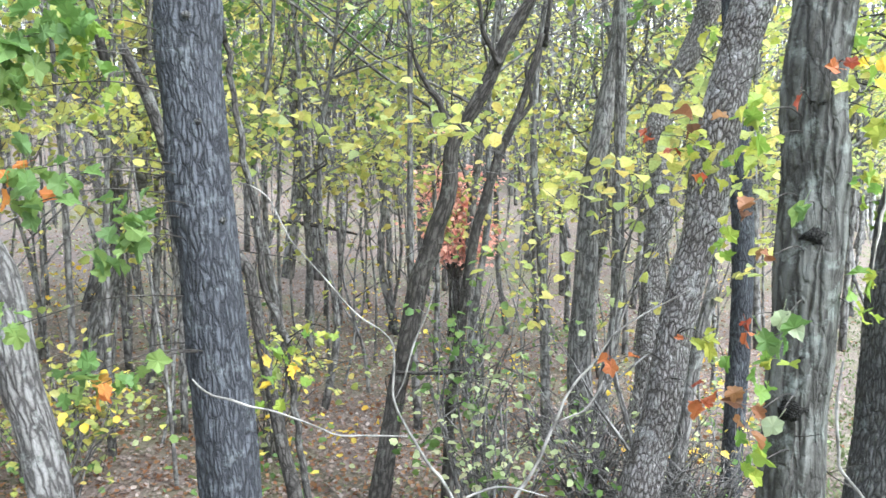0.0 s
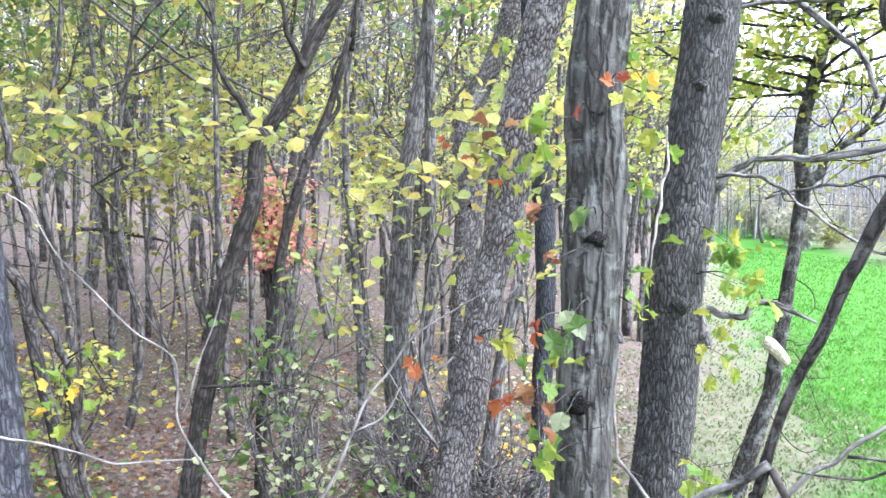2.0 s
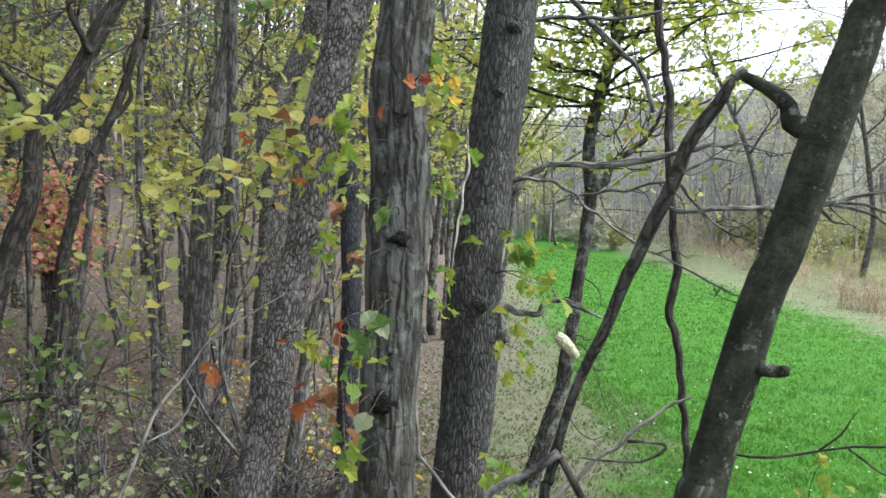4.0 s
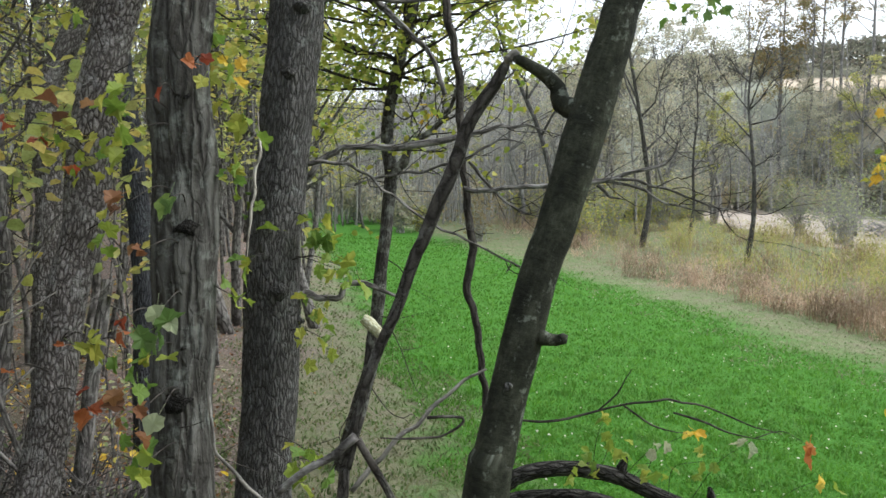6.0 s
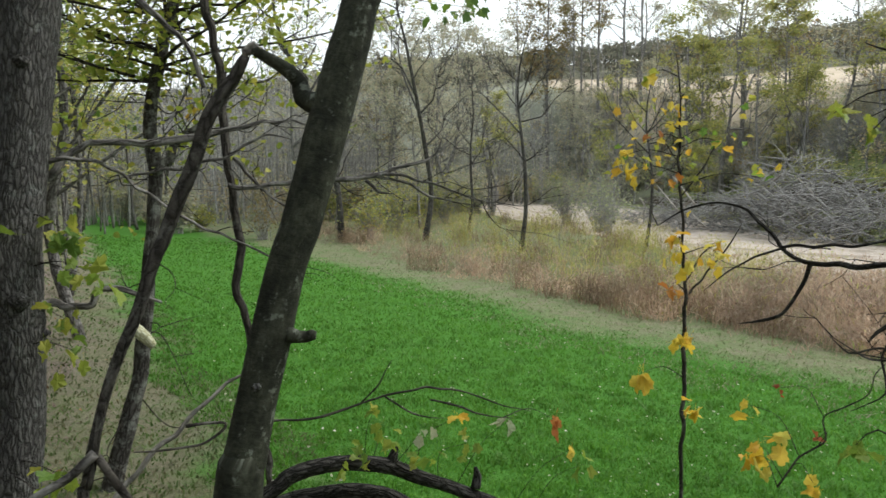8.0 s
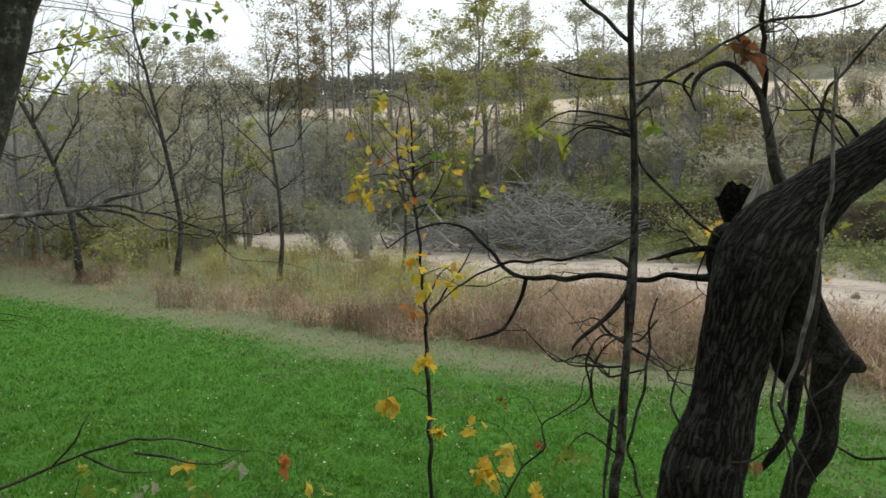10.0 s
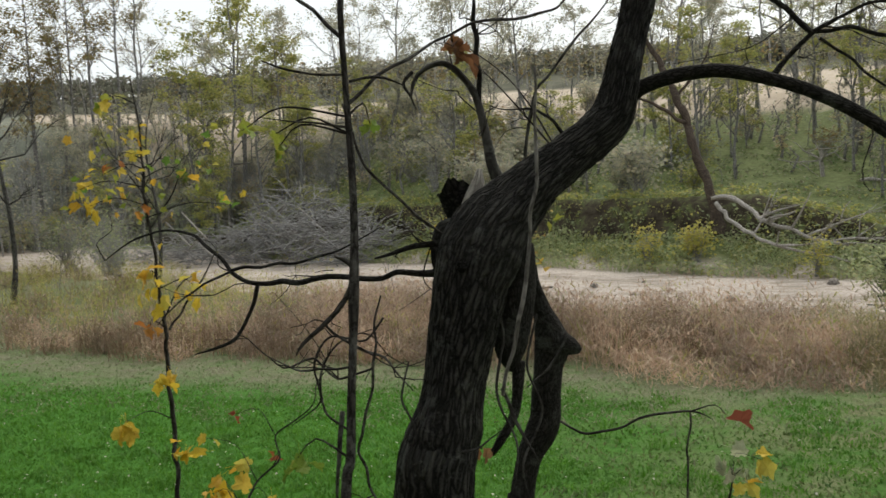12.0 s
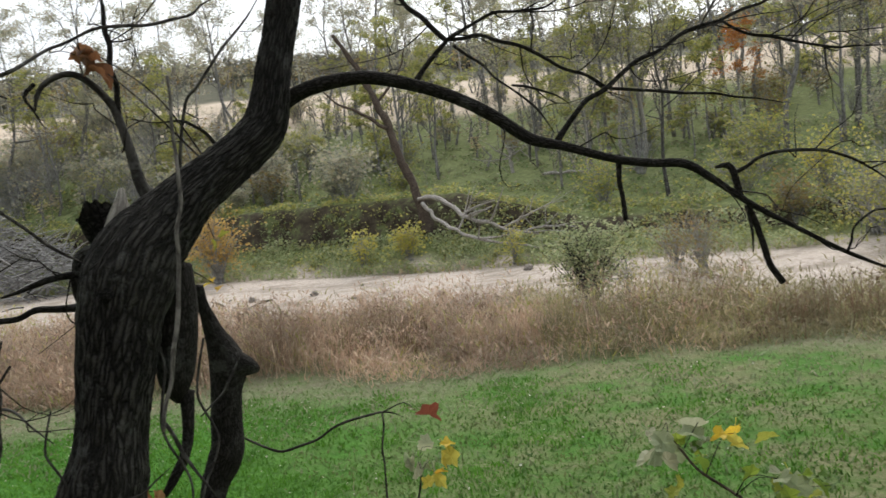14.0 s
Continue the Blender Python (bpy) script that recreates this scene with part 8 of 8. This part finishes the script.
fallen("leaning_tree", [[(49.7, -3.9, ground_z(49.7, -3.9) - 0.2, 0.4), (49.9, -3.6, 1.2, 0.28), (50.3, -2.9, 3.6, 0.24), (50.8, -1.5, 8.0, 0.19), (51.0, 0.3, 11.5, 0.1)],
                        [(50.5, -2.3, 5.6, 0.12), (50.4, -0.9, 6.6, 0.09), (50.2, 0.8, 7.6, 0.05), (50.0, 1.6, 8.6, 0.02)],
                        [(50.7, -1.8, 7.2, 0.1), (50.6, -3.2, 8.8, 0.06), (50.5, -4.0, 11.0, 0.02)]], bark_brown, "tall leaning brown tree above the creek bank", "tree", 500)
fallen("fallen_tree", [[(49.0, -3.5, 1.25, 0.13), (48.6, -4.4, 1.3, 0.13), (47.7, -5.2, 0.75, 0.12), (46.6, -6.1, -0.05, 0.12), (46.0, -7.2, -0.4, 0.1), (45.4, -8.1, -0.85, 0.09), (44.6, -9.6, -1.2, 0.05)],
                       [(48.7, -3.7, 1.0, 0.12), (47.6, -4.3, 0.2, 0.11), (46.7, -4.8, -0.3, 0.1), (44.5, -6.4, -1.1, 0.08), (43.2, -9.5, -1.9, 0.04)],
                       [(45.6, -7.8, -0.8, 0.08), (45.3, -9.2, -0.2, 0.06), (45.2, -10.5, 0.3, 0.03)],
                       [(45.0, -9.0, -1.0, 0.06), (44.9, -10.4, -0.9, 0.05), (44.8, -11.8, -1.1, 0.02)],
                       [(46.9, -6.0, 0.2, 0.05), (47.0, -6.6, 1.0, 0.02)]], bark_pale, "bleached white fallen tree on the creek bank", "fallen tree", 510, spurs=7)
fallen("dead_snag", [[(63.5, -11.7, ground_z(63.5, -11.7) - 0.1, 0.16), (63.6, -11.6, 3.3, 0.12), (63.7, -11.2, 4.3, 0.04)], [(63.6, -11.6, 3.0, 0.08), (63.5, -10.6, 3.7, 0.05), (63.5, -9.8, 4.4, 0.02)],
                     [(63.6, -11.6, 3.1, 0.07), (63.6, -12.6, 3.6, 0.04), (63.6, -13.3, 4.3, 0.02)], [(63.6, -11.7, 3.0, 0.07), (63.4, -10.0, 2.9, 0.05), (63.3, -8.8, 3.2, 0.03)]], bark_pale, "white dead root plate on the meadow", "fallen tree", 520, spurs=3)
fallen("fallen_tree", [[(60.5, -13.5, ground_z(60.5, -13.5) + 0.3, 0.13), (59.0, -17.0, ground_z(59, -17) + 0.35, 0.1), (58.0, -20.5, ground_z(58, -20.5) + 0.2, 0.05)]], bark_pale, "long pale fallen trunk on the meadow", "fallen tree", 530)


def brush_pile(centre, long, wide, tall, count, seed):
    rng = random.Random(seed)
    base = (centre[0], centre[1], ground_z(*centre))
    t = thing("brush_pile", base, "big grey heap of dead branches beside the creek", "brush pile")
    g = Geo()
    for _ in range(count):
        s, w = rng.uniform(-1, 1), rng.uniform(-1, 1)
        x = base[0] + 0.45 * s * long + 0.89 * w * wide
        y = base[1] + 0.89 * s * long - 0.45 * w * wide
        z = ground_z(x, y) + tall * (1 - 0.7 * abs(s)) * (1 - 0.5 * abs(w)) * rng.uniform(0.0, 1.0)
        a, ln = rng.uniform(0, 6.28), rng.uniform(0.8, 3.2)
        d = np.array([math.cos(a), math.sin(a), rng.gauss(0.12, 0.35)]) * ln
        p = np.array([x, y, z])
        r = rng.uniform(0.018, 0.06)
        if z - ground_z(x, y) < 0.9 and -0.2 < s < 0.25 and w < -0.2:
            continue
        g.tube([(*p, r), (*(p + d * 0.5 + np.array([0, 0, 0.15 * ln * rng.random()])), r * 0.7), (*(p + d), r * 0.3)], 4, 0.6, 0.0, close=False)
    part("branchwork", g, bark_brush, t)["kind"] = "stuff"
    for a, b in (((-2.0, 1.5), (1.5, 3.6)), ((-1.0, 1.0), (-4.2, 2.6)), ((2.5, 0.6), (4.5, 2.4)), ((-4.5, 2.2), (-1.2, 4.4)), ((0.6, 4.6), (3.8, 3.0)), ((-6.2, 0.5), (-3.0, 2.0))):
        k = Geo()
        k.tube([(base[0] + a[0] * 0.45 - 1, base[1] + a[0] * 0.89, base[2] + a[1], 0.09), (base[0] + b[0] * 0.45 - 1.2, base[1] + b[0] * 0.89, base[2] + b[1], 0.05)], 8, 0.4, 0.2)
        part("log", k, bark_pale, t, "bleached log in the heap")
    return t


shrub("golden_bush", (36.5, -23.5), 4.6, 2.6, 40, bark_far_hazed, leaf_gold, 2, 0.12, "tall golden-leaved bush beside the creek", 407)
shrub("rusty_shrub", (36.0, -14.0), 2.6, 1.6, 26, bark_far_hazed, leaf_rust, 2, 0.1, "thin rusty bush beside the creek", 408)
shrub("lime_bush", (33.5, -22.5), 4.0, 2.4, 40, bark_far_hazed, leaf_far, 4, 0.14, "olive bush beside the creek", 409)
orange_tree = tree_kind("orange_tree", 11.0, 0.16, 390, bark_far_hazed, leaf_orange, 6, 0.5, 0.2, "tree with a bright orange crown on the far meadow", limbs=15, first=0.3, reach=0.3, twigs=4)
settle([orange_tree], [(66.0, -31.5, 0.72)], frng)
pale_tree = tree_kind("pale_tree", 13.0, 0.14, 391, bark_pale, leaf_far, 3, 0.5, 0.2, "pale-barked slender tree on the far meadow", group="pale trees on the meadow", limbs=10, first=0.45, reach=0.22, twigs=3)
settle([pale_tree], [(61.0, -21.2, 1.0), (61.9, -20.2, 0.9), (63.2, -18.9, 0.95), (57.0, -16.0, 0.7)], frng)
brush_pile((60.2, 27.6), 8.5, 3.0, 7.2, 1500, 601)
brush_pile((61.0, 38.5), 5.0, 2.2, 3.2, 320, 602)


# stones and driftwood on the gravel
srng = random.Random(640)
stone_mat = bark("river_stone", (0.12, 0.105, 0.09), (0.25, 0.22, 0.195), (0.38, 0.345, 0.31), (0.3, 0.28, 0.25), 0.3, 9.0, 1.0, 0.004)
for n in range(34):
    y = srng.uniform(-16, 38)
    u = srng.uniform(-7.5, 4.5)
    x = 41 + 0.5 * y + u / 0.894
    size = srng.uniform(0.1, 0.32)
    base = (x, y, ground_z(x, y))
    lone("stone", knot((x, y, base[2] + size * 0.15), size, 640 + n), stone_mat, "grey-brown stone lying on the river gravel", "stone", "stones on the gravel", origin=base)
for n in range(7):
    y = srng.uniform(-14, 30)
    x = 41 + 0.5 * y + srng.uniform(-6, 4)
    a, ln = srng.uniform(0, 3.1), srng.uniform(0.9, 2.4)
    z = ground_z(x, y)
    g = Geo()
    g.tube([(x, y, z + 0.03, 0.05), (x + math.cos(a) * ln * 0.5, y + math.sin(a) * ln * 0.5, z + 0.1, 0.045), (x + math.cos(a) * ln, y + math.sin(a) * ln, z + 0.05, 0.02)], 7, 0.2, 0.3, 0.0, n)
    lone("driftwood", g, bark_mid, "dark stick of driftwood on the river gravel", "driftwood", "driftwood on the gravel", origin=(x, y, z))


# ---- the wooded skyline ----
def far_wood(count, seed, mat, leaf, share, name, label, spot, tall=(5, 9.5), leaves=34, size=0.55):
    """A wood so far off that its trees run together: thin trunks and ragged crowns."""
    rng = np.random.default_rng(seed)
    prng = random.Random(seed)
    g, k = Geo(), Geo()
    for _ in range(count):
        x, y = spot(prng)
        z, h = ground_z(x, y), prng.uniform(*tall)
        g.tube([(x, y, z - 0.2, 0.12), (x + prng.gauss(0, 0.3), y + prng.gauss(0, 0.3), z + h * 0.6, 0.08), (x + prng.gauss(0, 0.5), y, z + h, 0.03)], 4, 3.0, 0.0, close=False)
        for _ in range(6):
            b, s = prng.uniform(0, 6.28), prng.uniform(0.3, 0.9)
            ln = h * 0.25
            g.tube([(x, y, z + h * s, 0.04), (x + math.cos(b) * ln, y + math.sin(b) * ln, z + h * s + ln * 0.9, 0.015)], 3, 3.0, 0.0, close=False)
        if prng.random() < share:
            p = np.array([x, y, z + h * 0.6]) + rng.normal(0, 1, (leaves, 3)) * np.array([h * 0.16, h * 0.16, h * 0.22])
            k.leaves(p, size, 0.4, 0.0, rng)
    lone(name, g, mat, label, "far wood", kind="stuff")
    lone(name + "_crowns", k, leaf, "sparse autumn crowns of the distant wood", "far wood", kind="stuff")


def around(low, high, near, far):
    def spot(prng):
        while True:
            a, rr = math.radians(prng.uniform(low, high)), prng.uniform(near, far)
            x, y = 1.4 + rr * math.sin(a), -1.1 + rr * math.cos(a)
            if x > 30 or x < 1.0 + 0.25 * y or rr > 76:
                return x, y
    return spot


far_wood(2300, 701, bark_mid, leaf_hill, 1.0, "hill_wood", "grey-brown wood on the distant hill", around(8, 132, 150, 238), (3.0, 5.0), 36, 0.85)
far_wood(260, 702, bark_far_hazed, leaf_rust, 1.0, "hill_wood_rust", "rusty brown trees on the distant hill", around(58, 132, 134, 180), (4, 6), 60, 0.45)
far_wood(600, 703, bark_far_hazed, leaf_haze, 0.35, "field_end_wood", "bare grey wood at the field's far end", around(8, 36, 74, 140), (8, 15), 46, 0.24)
far_wood(300, 706, bark_far_hazed, leaf_tan, 0.9, "field_end_brush", "brown brush under the wood at the field's end", around(8, 40, 74, 140), (2.5, 5), 60, 0.3)
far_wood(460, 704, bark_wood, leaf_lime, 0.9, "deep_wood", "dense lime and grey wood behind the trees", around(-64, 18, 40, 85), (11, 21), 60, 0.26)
far_wood(230, 705, bark_far_hazed, leaf_haze, 0.9, "deep_wood_brown", "brown and yellow trees deep in the wood", around(-64, 14, 45, 90), (8, 15), 70, 0.3)


def beyond_creek(prng):
    while True:
        x, y, _ = band(1, 60, 112, 30, 126, 11.5, prng)[0]
        if not open_meadow(x, y):
            return x, y


far_wood(260, 708, bark_slope_hazed, leaf_haze, 0.8, "slope_brush", "grey-green brush on the slope beyond the creek", beyond_creek, (1.6, 3.6), 60, 0.26)
far_wood(120, 709, bark_slope_hazed, leaf_tan, 0.9, "slope_brush_tan", "tan brush on the slope beyond the creek", beyond_creek, (1.4, 3.2), 60, 0.26)


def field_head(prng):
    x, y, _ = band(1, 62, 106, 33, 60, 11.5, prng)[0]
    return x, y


far_wood(240, 710, bark_slope_hazed, leaf_bush, 0.9, "creek_head_brush", "dull green brush on the slope past the creek", field_head, (1.6, 4.0), 90, 0.24)
far_wood(170, 711, bark_far_hazed, leaf_haze, 0.8, "valley_brush", "grey-green brush where the creek bends out of sight", around(43, 58, 98, 128), (1.6, 4.2), 80, 0.28)
far_wood(110, 712, bark_far_hazed, leaf_tan, 0.9, "valley_brush_tan", "tan and yellow brush where the creek bends out of sight", around(43, 58, 96, 126), (1.4, 3.4), 70, 0.28)
far_wood(46, 713, bark_far_hazed, leaf_haze, 0.8, "valley_wood", "slim grey trees where the creek bends out of sight", around(40, 58, 96, 128), (6, 12), 60, 0.26)
